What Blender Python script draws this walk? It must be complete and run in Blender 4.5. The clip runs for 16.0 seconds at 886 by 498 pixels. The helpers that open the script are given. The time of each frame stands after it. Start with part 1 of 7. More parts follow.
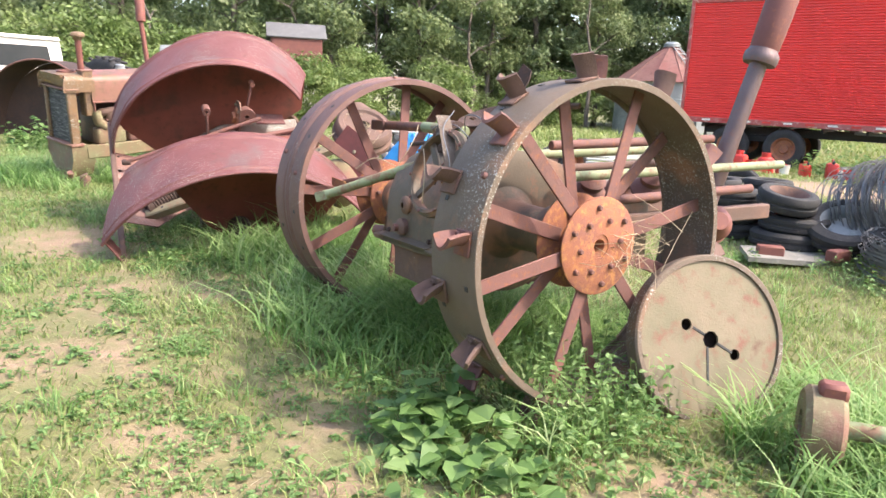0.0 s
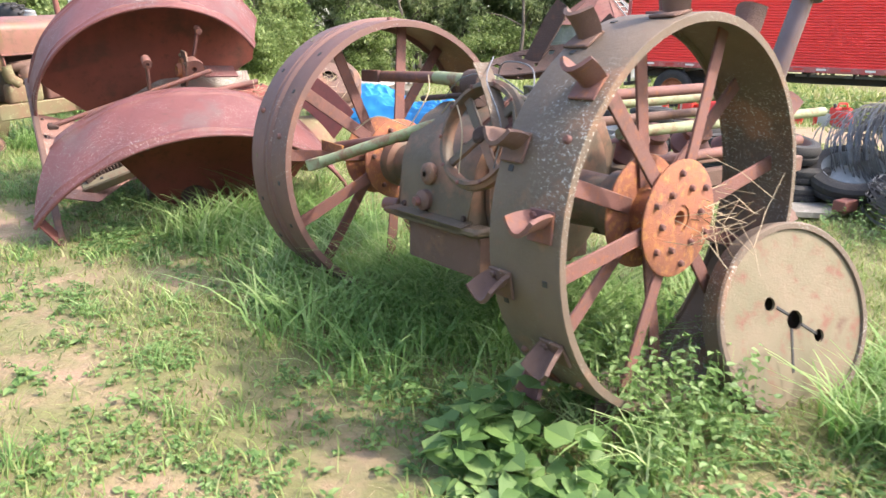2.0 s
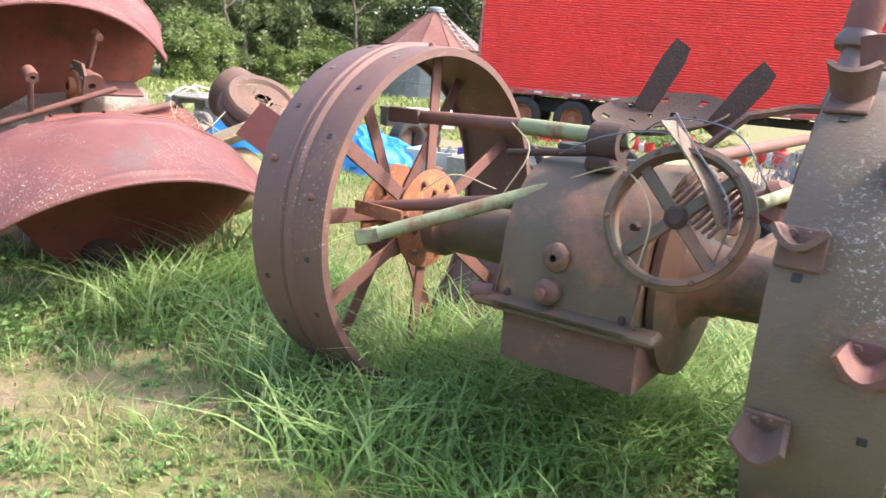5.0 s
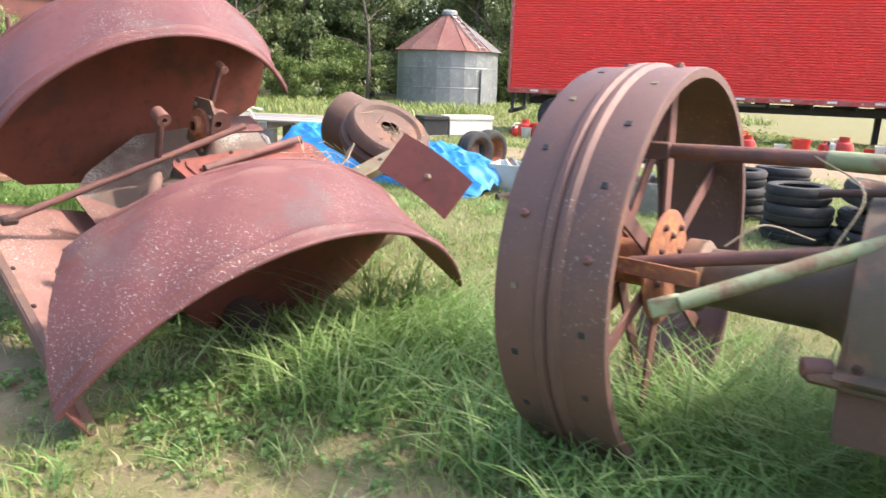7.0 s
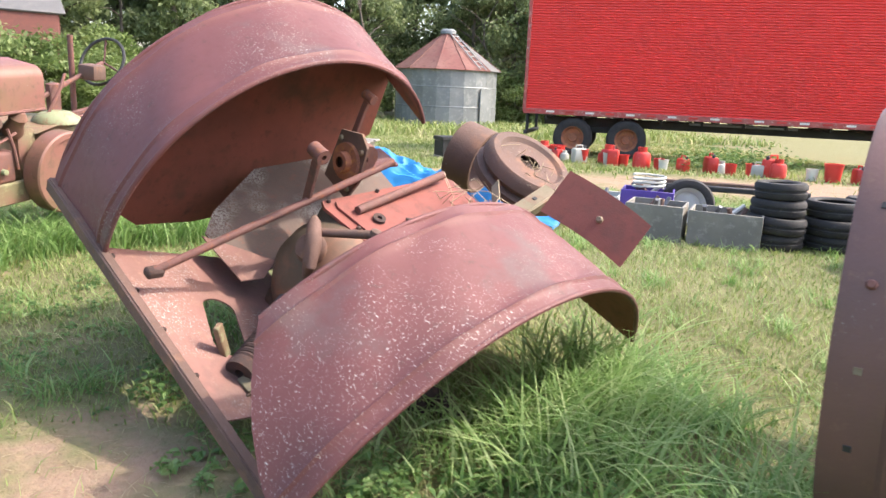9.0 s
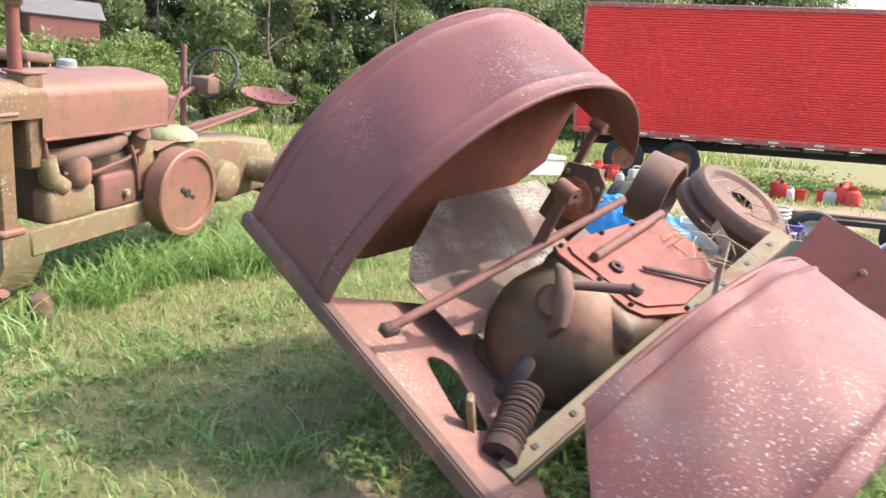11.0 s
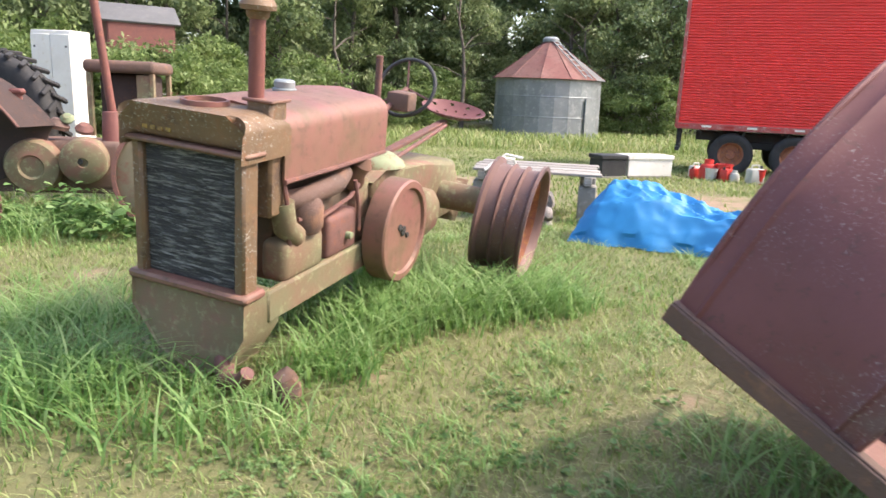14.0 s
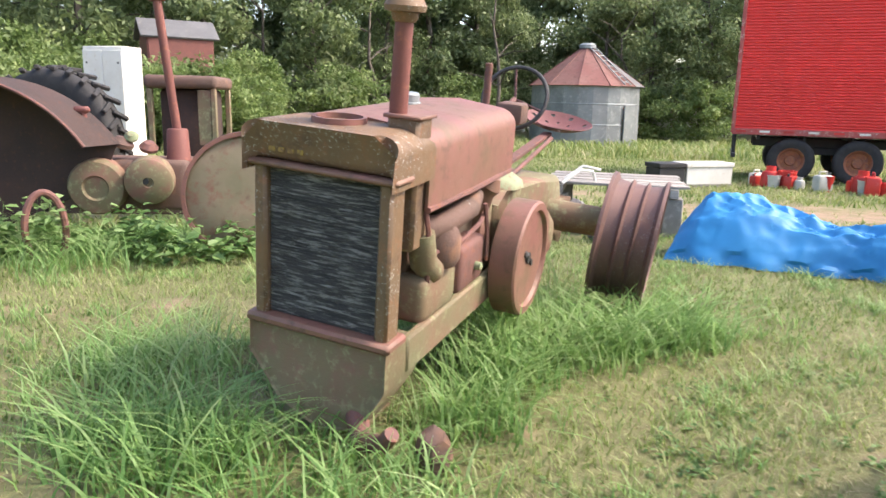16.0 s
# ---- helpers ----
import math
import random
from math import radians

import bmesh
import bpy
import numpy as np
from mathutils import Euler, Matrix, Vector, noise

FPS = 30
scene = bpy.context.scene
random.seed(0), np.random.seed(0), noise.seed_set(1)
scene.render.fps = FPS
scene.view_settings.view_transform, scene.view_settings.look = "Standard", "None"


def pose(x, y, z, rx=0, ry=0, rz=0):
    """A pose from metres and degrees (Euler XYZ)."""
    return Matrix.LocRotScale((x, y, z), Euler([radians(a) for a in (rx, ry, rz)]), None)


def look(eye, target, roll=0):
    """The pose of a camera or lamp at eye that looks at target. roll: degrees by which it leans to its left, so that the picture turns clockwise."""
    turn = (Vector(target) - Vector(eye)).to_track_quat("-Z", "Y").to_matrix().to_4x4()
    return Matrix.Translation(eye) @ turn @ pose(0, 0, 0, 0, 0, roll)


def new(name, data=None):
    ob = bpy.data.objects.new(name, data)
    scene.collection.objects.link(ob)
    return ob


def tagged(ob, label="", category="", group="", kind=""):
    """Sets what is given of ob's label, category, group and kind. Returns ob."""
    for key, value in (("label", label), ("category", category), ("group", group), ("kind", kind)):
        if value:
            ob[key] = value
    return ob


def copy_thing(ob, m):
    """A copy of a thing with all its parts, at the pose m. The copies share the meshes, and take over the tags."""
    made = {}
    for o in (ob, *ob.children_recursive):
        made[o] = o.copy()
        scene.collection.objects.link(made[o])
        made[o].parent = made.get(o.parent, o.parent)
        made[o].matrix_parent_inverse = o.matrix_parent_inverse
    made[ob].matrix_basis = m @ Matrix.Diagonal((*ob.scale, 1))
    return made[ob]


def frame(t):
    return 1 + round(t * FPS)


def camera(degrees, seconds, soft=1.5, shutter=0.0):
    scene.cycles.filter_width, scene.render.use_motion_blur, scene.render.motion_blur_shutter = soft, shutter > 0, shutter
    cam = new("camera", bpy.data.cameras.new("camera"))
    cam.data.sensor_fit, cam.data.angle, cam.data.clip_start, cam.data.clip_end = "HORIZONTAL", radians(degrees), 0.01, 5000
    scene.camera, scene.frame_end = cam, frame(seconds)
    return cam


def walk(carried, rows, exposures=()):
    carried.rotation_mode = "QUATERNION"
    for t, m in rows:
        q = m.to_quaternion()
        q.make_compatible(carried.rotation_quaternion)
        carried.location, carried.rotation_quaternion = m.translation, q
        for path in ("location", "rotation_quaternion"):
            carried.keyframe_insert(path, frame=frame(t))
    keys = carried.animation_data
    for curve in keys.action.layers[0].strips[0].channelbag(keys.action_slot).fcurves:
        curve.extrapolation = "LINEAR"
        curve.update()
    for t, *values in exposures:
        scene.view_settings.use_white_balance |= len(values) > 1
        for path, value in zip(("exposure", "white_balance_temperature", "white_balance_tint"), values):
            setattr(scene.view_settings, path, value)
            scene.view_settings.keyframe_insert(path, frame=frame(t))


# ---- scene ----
cam = camera(64.3, 16.0, 1.5, 0.45)
PATH = [
    (0, (0.131, 0.407, 1.239), (-0.219, 2.328, 0.805), 2.5),
    (0.5, (0.008, 0.49, 1.212), (-0.26, 2.414, 0.737), 2.0),
    (1, (-0.115, 0.621, 1.196), (-0.287, 2.544, 0.673), 1.7),
    (1.5, (-0.269, 0.773, 1.2), (-0.392, 2.698, 0.672), 2.1),
    (2, (-0.381, 0.921, 1.205), (-0.529, 2.834, 0.642), 1.7),
    (2.5, (-0.546, 1.059, 1.209), (-0.593, 2.98, 0.653), 3.8),
    (3, (-0.76, 1.193, 1.211), (-0.677, 3.117, 0.67), 3.0),
    (3.2, (-0.827, 1.239, 1.213), (-0.737, 3.158, 0.657), 2.4),
    (5.3, (-1.518, 1.783, 1.23), (-1.091, 3.673, 0.736), 3.7),
    (5.5, (-1.6, 1.811, 1.249), (-1.135, 3.688, 0.738), 2.2),
    (6, (-1.777, 1.949, 1.255), (-1.345, 3.844, 0.782), 3.6),
    (6.5, (-1.98, 2.149, 1.253), (-1.557, 4.04, 0.759), 2.3),
    (7, (-2.151, 2.329, 1.268), (-1.811, 4.238, 0.776), 2.0),
    (7.5, (-2.373, 2.471, 1.273), (-1.998, 4.383, 0.823), 3.7),
    (8, (-2.637, 2.575, 1.282), (-2.255, 4.491, 0.855), 2.0),
    (8.2, (-2.707, 2.624, 1.282), (-2.36, 4.543, 0.839), 2.7),
    (10.3, (-3.444, 3.286, 1.321), (-2.96, 5.177, 0.885), 2.1),
    (10.5, (-3.544, 3.331, 1.306), (-3.126, 5.24, 0.882), 1.8),
    (11, (-3.755, 3.469, 1.297), (-3.394, 5.393, 0.887), 3.8),
    (11.5, (-3.947, 3.631, 1.307), (-3.566, 5.549, 0.886), 1.7),
    (12, (-4.125, 3.768, 1.306), (-3.65, 5.661, 0.869), 3.5),
    (12.5, (-4.368, 3.897, 1.337), (-3.82, 5.773, 0.91), 2.6),
    (13, (-4.545, 4.054, 1.329), (-4.057, 5.944, 0.893), 3.6),
    (13.1, (-4.53, 4.101, 1.337), (-4.068, 5.998, 0.904), 2.9),
    (13.5, (-4.685, 4.264, 1.35), (-4.258, 6.167, 0.906), 2.8),
    (13.7, (-4.763, 4.326, 1.365), (-4.42, 6.249, 0.934), 2.6),
    (14, (-4.829, 4.425, 1.365), (-4.597, 6.364, 0.932), 2.4),
    (14.5, (-4.975, 4.543, 1.375), (-4.761, 6.493, 0.99), 2.2),
    (15, (-5.139, 4.633, 1.371), (-4.909, 6.577, 0.962), 2.3),
    (15.5, (-5.226, 4.727, 1.363), (-5.028, 6.672, 0.94), 1.7),
    (16, (-5.302, 4.911, 1.36), (-5.146, 6.862, 0.949), 1.3),
]
walk(cam, [(t, look(eye, target, roll)) for t, eye, target, roll in PATH], [(0.0, 1.98, 6950, 15), (3.0, 2.06, 6950, 15), (5.5, 2.14, 6950, 15), (7.5, 1.87, 6950, 15), (11.0, 1.9, 6950, 15), (12.5, 1.86, 6930, 15), (13.5, 1.7, 6900, 15), (16.0, 1.68, 6900, 15)])

# ---- world and sun ----
SUN = Vector((0.98, -0.12, 1.08)).normalized()
world = bpy.data.worlds.new("sky")
scene.world = world
world.use_nodes = True
wn = world.node_tree
sky = wn.nodes.new("ShaderNodeTexSky")
sky.sky_type, sky.sun_disc = "NISHITA", False
sky.sun_elevation, sky.sun_rotation = math.asin(SUN.z), math.atan2(SUN.x, SUN.y)
sky.air_density, sky.dust_density = 1.0, 3.0
wn.links.new(sky.outputs[0], wn.nodes["Background"].inputs[0])
wn.nodes["Background"].inputs[1].default_value = 0.165
sun = bpy.data.lights.new("sun", "SUN")
sun.energy, sun.angle, sun.color = 1.6, radians(1.6), (1.0, 0.95, 0.87)
sun_ob = new("sun", sun)
sun_ob.matrix_world = look(SUN * 60, (0, 0, 0))


# ---- materials ----
def mat(name, c1, c2, c3=None, s1=2.5, s2=18.0, rough=0.75, metal=0.0, bump=0.25, lichen=None, amount=0.62, per=0.0, stretch=None, fine=90.0, patch=None):
    """Two-scale procedural surface: broad patches of c1 and c2, small flecks of c3, pale lichen spots, fine bump."""
    m = bpy.data.materials.new(name)
    m.use_nodes = True
    nt = m.node_tree
    N, L = nt.nodes, nt.links
    bs = N["Principled BSDF"]
    bs.inputs["Roughness"].default_value, bs.inputs["Metallic"].default_value = rough, metal
    tc = N.new("ShaderNodeTexCoord")
    src = tc.outputs["Object"]
    if stretch:
        mp = N.new("ShaderNodeMapping")
        mp.inputs["Scale"].default_value = stretch
        L.new(src, mp.inputs["Vector"])
        src = mp.outputs["Vector"]

    def noi(scale, detail=6, ro=0.6):
        n = N.new("ShaderNodeTexNoise")
        n.inputs["Scale"].default_value, n.inputs["Detail"].default_value, n.inputs["Roughness"].default_value = scale, detail, ro
        L.new(src, n.inputs["Vector"])
        return n.outputs["Fac"]

    def ramp(fac, lo, hi):
        r = N.new("ShaderNodeMapRange")
        r.inputs["From Min"].default_value, r.inputs["From Max"].default_value = lo, hi
        L.new(fac, r.inputs["Value"])
        return r.outputs["Result"]

    def mix(fac, a, b):
        x = N.new("ShaderNodeMix")
        x.data_type = "RGBA"
        L.new(fac, x.inputs[0])
        for sock, v in ((x.inputs[6], a), (x.inputs[7], b)):
            if isinstance(v, tuple):
                sock.default_value = (*v, 1)
            else:
                L.new(v, sock)
        return x.outputs[2]

    col = mix(ramp(noi(s1), 0.36, 0.64), c1, c2)
    small = noi(s2, 8, 0.7)
    if c3:
        col = mix(ramp(small, amount - 0.08, amount + 0.06), col, c3)
    if patch:
        col = mix(ramp(noi(patch[1], 7, 0.62), patch[2], patch[2] + 0.13), col, patch[0])
    if lichen:
        spot = N.new("ShaderNodeMath")
        spot.operation = "MULTIPLY"
        L.new(ramp(noi(lichen[1] * 1.7, 3, 0.8), lichen[2] - 0.035, lichen[2] + 0.01), spot.inputs[0])
        L.new(ramp(noi(1.9, 3, 0.6), 0.45, 0.62), spot.inputs[1])
        col = mix(spot.outputs[0], col, lichen[0])
    if per:
        oi = N.new("ShaderNodeObjectInfo")
        hs = N.new("ShaderNodeHueSaturation")
        L.new(ramp(oi.outputs["Random"], 0, 1), hs.inputs["Value"])
        hs.inputs["Value"].default_value = 1
        r2 = N.new("ShaderNodeMapRange")
        r2.inputs["To Min"].default_value, r2.inputs["To Max"].default_value = 1 - per, 1 + per
        L.new(oi.outputs["Random"], r2.inputs["Value"])
        L.new(r2.outputs["Result"], hs.inputs["Value"])
        L.new(col, hs.inputs["Color"])
        col = hs.outputs["Color"]
    L.new(col, bs.inputs["Base Color"])
    rr = N.new("ShaderNodeMapRange")
    rr.inputs["To Min"].default_value, rr.inputs["To Max"].default_value = max(0.05, rough - 0.15), min(1, rough + 0.15)
    L.new(small, rr.inputs["Value"])
    L.new(rr.outputs["Result"], bs.inputs["Roughness"])
    if bump:
        bp = N.new("ShaderNodeBump")
        bp.inputs["Strength"].default_value, bp.inputs["Distance"].default_value = bump, 0.01
        L.new(noi(fine, 4, 0.7), bp.inputs["Height"])
        L.new(bp.outputs["Normal"], bs.inputs["Normal"])
    return m


def leaf_mat(name, c1, c2, c3, trans=0.35, broad=0.35):
    """Leaves and blades: colour differs from blade to blade and drifts over metres; some light comes through."""
    m = bpy.data.materials.new(name)
    m.use_nodes = True
    nt = m.node_tree
    N, L = nt.nodes, nt.links
    geo = N.new("ShaderNodeNewGeometry")
    cr = N.new("ShaderNodeValToRGB")
    cr.color_ramp.elements[0].color, cr.color_ramp.elements[1].color = (*c1, 1), (*c3, 1)
    e = cr.color_ramp.elements.new(0.55)
    e.color = (*c2, 1)
    tc = N.new("ShaderNodeTexCoord")
    no = N.new("ShaderNodeTexNoise")
    no.inputs["Scale"].default_value = broad
    L.new(tc.outputs["Object"], no.inputs["Vector"])
    ad = N.new("ShaderNodeMath")
    ad.operation = "MULTIPLY_ADD"
    L.new(no.outputs["Fac"], ad.inputs[0])
    ad.inputs[1].default_value = 1.5
    mu = N.new("ShaderNodeMath")
    mu.operation = "MULTIPLY_ADD"
    L.new(geo.outputs["Random Per Island"], mu.inputs[0])
    mu.inputs[1].default_value, mu.inputs[2].default_value = 0.75, -0.62
    L.new(mu.outputs[0], ad.inputs[2])
    L.new(ad.outputs[0], cr.inputs[0])
    bs = N["Principled BSDF"]
    bs.inputs["Roughness"].default_value = 0.55
    L.new(cr.outputs[0], bs.inputs["Base Color"])
    tr = N.new("ShaderNodeBsdfTranslucent")
    L.new(cr.outputs[0], tr.inputs["Color"])
    mx = N.new("ShaderNodeMixShader")
    mx.inputs[0].default_value = trans
    L.new(bs.outputs[0], mx.inputs[1])
    L.new(tr.outputs[0], mx.inputs[2])
    L.new(mx.outputs[0], N["Material Output"].inputs["Surface"])
    return m


LICH = (0.46, 0.46, 0.42)
M_FENDER = mat("oxide_red_paint", (0.165, 0.058, 0.055), (0.125, 0.044, 0.042), (0.09, 0.047, 0.041), 1.7, 22, 0.64, 0.1, 0.08, (LICH, 70, 0.64), 0.66, patch=((0.13, 0.075, 0.07), 3.1, 0.56))
M_FEND_IN = mat("fender_inside_rust", (0.25, 0.07, 0.052), (0.18, 0.055, 0.043), (0.14, 0.05, 0.04), 2.2, 16, 0.7, 0.1, 0.15, patch=((0.12, 0.05, 0.04), 3.0, 0.55))
M_PLAT = mat("platform_rust", (0.26, 0.13, 0.11), (0.2, 0.11, 0.09), (0.3, 0.17, 0.13), 2.5, 20, 0.8, 0.0, 0.25, (LICH, 60, 0.6), 0.62, patch=((0.17, 0.1, 0.085), 4.0, 0.54))
M_RUST = mat("brown_rust", (0.165, 0.095, 0.075), (0.12, 0.078, 0.062), (0.22, 0.11, 0.07), 3, 24, 0.8, 0.15, 0.4, (LICH, 40, 0.7), 0.66, patch=((0.25, 0.13, 0.08), 5.0, 0.56))
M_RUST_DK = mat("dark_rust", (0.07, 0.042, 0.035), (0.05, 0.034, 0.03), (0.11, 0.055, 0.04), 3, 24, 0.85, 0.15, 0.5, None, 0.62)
M_SPOKE = mat("red_brown_spoke", (0.19, 0.085, 0.072), (0.14, 0.07, 0.06), (0.26, 0.1, 0.05), 5, 30, 0.75, 0.1, 0.3, patch=((0.11, 0.06, 0.05), 8.0, 0.55))
M_ORANGE = mat("orange_hub_rust", (0.33, 0.12, 0.06), (0.22, 0.09, 0.065), (0.45, 0.2, 0.07), 9, 30, 0.85, 0.0, 0.5, (LICH, 60, 0.72), 0.58)
M_RIM = mat("steel_rim", (0.16, 0.118, 0.088), (0.12, 0.095, 0.07), (0.2, 0.12, 0.085), 2.5, 22, 0.7, 0.2, 0.3, (LICH, 55, 0.61), 0.66, patch=((0.26, 0.14, 0.085), 2.6, 0.54))
M_RIMR = mat("red_brown_rim", (0.17, 0.092, 0.078), (0.13, 0.078, 0.068), (0.21, 0.12, 0.09), 2.2, 22, 0.6, 0.2, 0.15, (LICH, 50, 0.665), 0.66, patch=((0.21, 0.105, 0.075), 2.2, 0.56))
M_GEAR = mat("oily_casting", (0.12, 0.092, 0.064), (0.08, 0.062, 0.045), (0.17, 0.09, 0.06), 3, 16, 0.6, 0.2, 0.2, (LICH, 40, 0.74), 0.63, patch=((0.22, 0.115, 0.075), 3.6, 0.48))
M_GREEN = mat("worn_green_paint", (0.25, 0.29, 0.17), (0.2, 0.24, 0.13), (0.22, 0.12, 0.07), 6, 25, 0.7, 0.0, 0.3, None, 0.6, patch=((0.2, 0.11, 0.07), 9.0, 0.53))
M_OLIVE = mat("mossy_green_iron", (0.16, 0.15, 0.08), (0.2, 0.12, 0.075), (0.27, 0.27, 0.15), 3.2, 18, 0.75, 0.0, 0.35, (LICH, 40, 0.72), 0.6, patch=((0.22, 0.11, 0.08), 4.2, 0.52))
M_HOOD = mat("hood_faded_red", (0.24, 0.1, 0.085), (0.2, 0.115, 0.075), (0.13, 0.08, 0.055), 2.2, 14, 0.55, 0.1, 0.12, (LICH, 45, 0.72), 0.62, patch=((0.16, 0.1, 0.06), 3.3, 0.53))
M_SHELL = mat("radiator_shell", (0.19, 0.115, 0.06), (0.15, 0.1, 0.06), (0.25, 0.12, 0.06), 4, 18, 0.6, 0.1, 0.25, (LICH, 40, 0.62), 0.62, patch=((0.1, 0.065, 0.045), 7.0, 0.54))
M_GRILLE = mat("radiator_core", (0.045, 0.046, 0.045), (0.09, 0.09, 0.088), (0.34, 0.34, 0.32), 5, 11, 0.6, 0.3, 0.6, None, 0.57, 0, (1, 1, 9))
M_DISC = mat("disc_face", (0.22, 0.175, 0.12), (0.16, 0.145, 0.09), (0.2, 0.1, 0.07), 4, 9, 0.75, 0.1, 0.25, None, 0.6, patch=((0.13, 0.075, 0.05), 6.0, 0.6))
M_PIPE = mat("stack_paint", (0.16, 0.115, 0.115), (0.13, 0.09, 0.085), (0.2, 0.1, 0.08), 5, 22, 0.45, 0.4, 0.15)
M_STACKR = mat("stack_red", (0.2, 0.07, 0.055), (0.16, 0.06, 0.05), (0.28, 0.1, 0.06), 5, 20, 0.65, 0.1, 0.2)
M_RUBBER = mat("black_rubber", (0.02, 0.02, 0.021), (0.035, 0.034, 0.033), (0.07, 0.065, 0.06), 6, 30, 0.8, 0.0, 0.3, None, 0.64)
M_TRAIL = mat("trailer_red", (0.8, 0.06, 0.055), (0.72, 0.062, 0.056), (0.55, 0.07, 0.06), 0.7, 6, 0.45, 0.0, 0.04, None, 0.68)
M_TRAILRAIL = mat("trailer_rail", (0.42, 0.07, 0.06), (0.33, 0.1, 0.09), (0.5, 0.35, 0.3), 2, 12, 0.6, 0, 0.1)
M_GALV = mat("galvanised_sheet", (0.25, 0.275, 0.28), (0.19, 0.21, 0.215), (0.32, 0.34, 0.33), 0.9, 5, 0.55, 0.35, 0.1, None, 0.6, 0.08)
M_ROOF = mat("rusty_roof", (0.17, 0.06, 0.05), (0.2, 0.1, 0.08), (0.12, 0.055, 0.045), 0.8, 5, 0.7, 0.1, 0.15, None, 0.6, 0.1)
M_TARP = mat("blue_tarp", (0.008, 0.22, 0.5), (0.007, 0.18, 0.43), (0.03, 0.29, 0.56), 2, 9, 0.55, 0.0, 0.15, None, 0.68)
M_WHITE = mat("weathered_white", (0.72, 0.71, 0.66), (0.62, 0.6, 0.54), (0.5, 0.42, 0.3), 2, 10, 0.6, 0.0, 0.08, None, 0.68)
M_BLACK = mat("black_paint", (0.02, 0.02, 0.022), (0.035, 0.035, 0.035), None, 3, 20, 0.6)
M_REDP = mat("red_plastic", (0.58, 0.04, 0.03), (0.48, 0.035, 0.03), (0.62, 0.16, 0.12), 3, 14, 0.45, 0, 0.05, None, 0.66, 0.25)
M_PALEP = mat("pale_plastic", (0.6, 0.6, 0.54), (0.5, 0.52, 0.46), (0.4, 0.38, 0.3), 3, 14, 0.5, 0, 0.05, None, 0.66, 0.25)
M_TEALP = mat("teal_plastic", (0.25, 0.4, 0.34), (0.2, 0.33, 0.3), None, 3, 14, 0.5, 0, 0.05, None, 0.66, 0.25)
M_WOODG = mat("grey_wood", (0.3, 0.28, 0.25), (0.22, 0.2, 0.18), (0.4, 0.38, 0.34), 2, 12, 0.85, 0, 0.4, None, 0.6, 0.2, (1, 12, 12))
M_WIRE = mat("wire_steel", (0.2, 0.21, 0.22), (0.13, 0.13, 0.14), (0.3, 0.31, 0.32), 5, 30, 0.5, 0.6, 0.1)
M_ROCK = mat("field_stone", (0.25, 0.23, 0.21), (0.17, 0.15, 0.14), (0.33, 0.3, 0.28), 4, 20, 0.9, 0, 0.6, None, 0.6, 0.25)
M_BARK = mat("bark", (0.12, 0.1, 0.08), (0.075, 0.06, 0.05), (0.2, 0.19, 0.16), 3, 16, 0.95, 0, 1.0, None, 0.6, 0, (1, 1, 0.25))
M_TIN = mat("dull_tin", (0.15, 0.15, 0.15), (0.11, 0.11, 0.11), (0.2, 0.19, 0.18), 1, 6, 0.6, 0.2, 0.1)
M_GLASS = mat("dark_window", (0.02, 0.025, 0.03), (0.03, 0.035, 0.04), None, 1, 5, 0.1, 0.0, 0)
M_STRAW = mat("dry_straw", (0.45, 0.36, 0.24), (0.33, 0.26, 0.17), None, 6, 30, 0.9, 0, 0.1)
M_YELLOW = mat("faded_yellow_letters", (0.35, 0.24, 0.05), (0.28, 0.17, 0.05), (0.17, 0.1, 0.05), 12, 40, 0.75, 0, 0.1, None, 0.5)
M_PURPLE = mat("purple_plastic", (0.1, 0.06, 0.32), (0.08, 0.05, 0.27), None, 3, 14, 0.5, 0, 0.05)
M_CRATE = mat("grey_crate", (0.24, 0.23, 0.2), (0.18, 0.17, 0.15), (0.32, 0.31, 0.28), 3, 16, 0.8, 0, 0.3)
M_LEAF = leaf_mat("tree_leaf", (0.095, 0.14, 0.055), (0.2, 0.26, 0.11), (0.33, 0.39, 0.2), 0.45, 0.25)
M_LEAF_DK = leaf_mat("far_leaf", (0.08, 0.12, 0.05), (0.155, 0.215, 0.095), (0.27, 0.33, 0.17), 0.42, 0.2)
M_GRASS = leaf_mat("lawn_blade", (0.12, 0.2, 0.05), (0.24, 0.31, 0.09), (0.42, 0.41, 0.22), 0.4, 0.5)
M_LONG = leaf_mat("tall_blade", (0.11, 0.24, 0.06), (0.25, 0.41, 0.13), (0.44, 0.54, 0.26), 0.5, 0.6)
M_DRY = leaf_mat("dead_blade", (0.22, 0.17, 0.09), (0.34, 0.27, 0.16), (0.45, 0.38, 0.25), 0.2, 1.5)
M_LEAF_LT = leaf_mat("light_leaf", (0.1, 0.16, 0.045), (0.19, 0.27, 0.085), (0.31, 0.38, 0.16), 0.45, 0.4)
M_PAN = mat("lichen_grey_pan", (0.16, 0.115, 0.095), (0.12, 0.092, 0.078), (0.2, 0.11, 0.085), 3, 20, 0.85, 0, 0.3, (LICH, 55, 0.5), 0.62)
M_WEED = leaf_mat("broad_weed_leaf", (0.075, 0.16, 0.045), (0.145, 0.26, 0.075), (0.25, 0.36, 0.14), 0.4, 1.0)


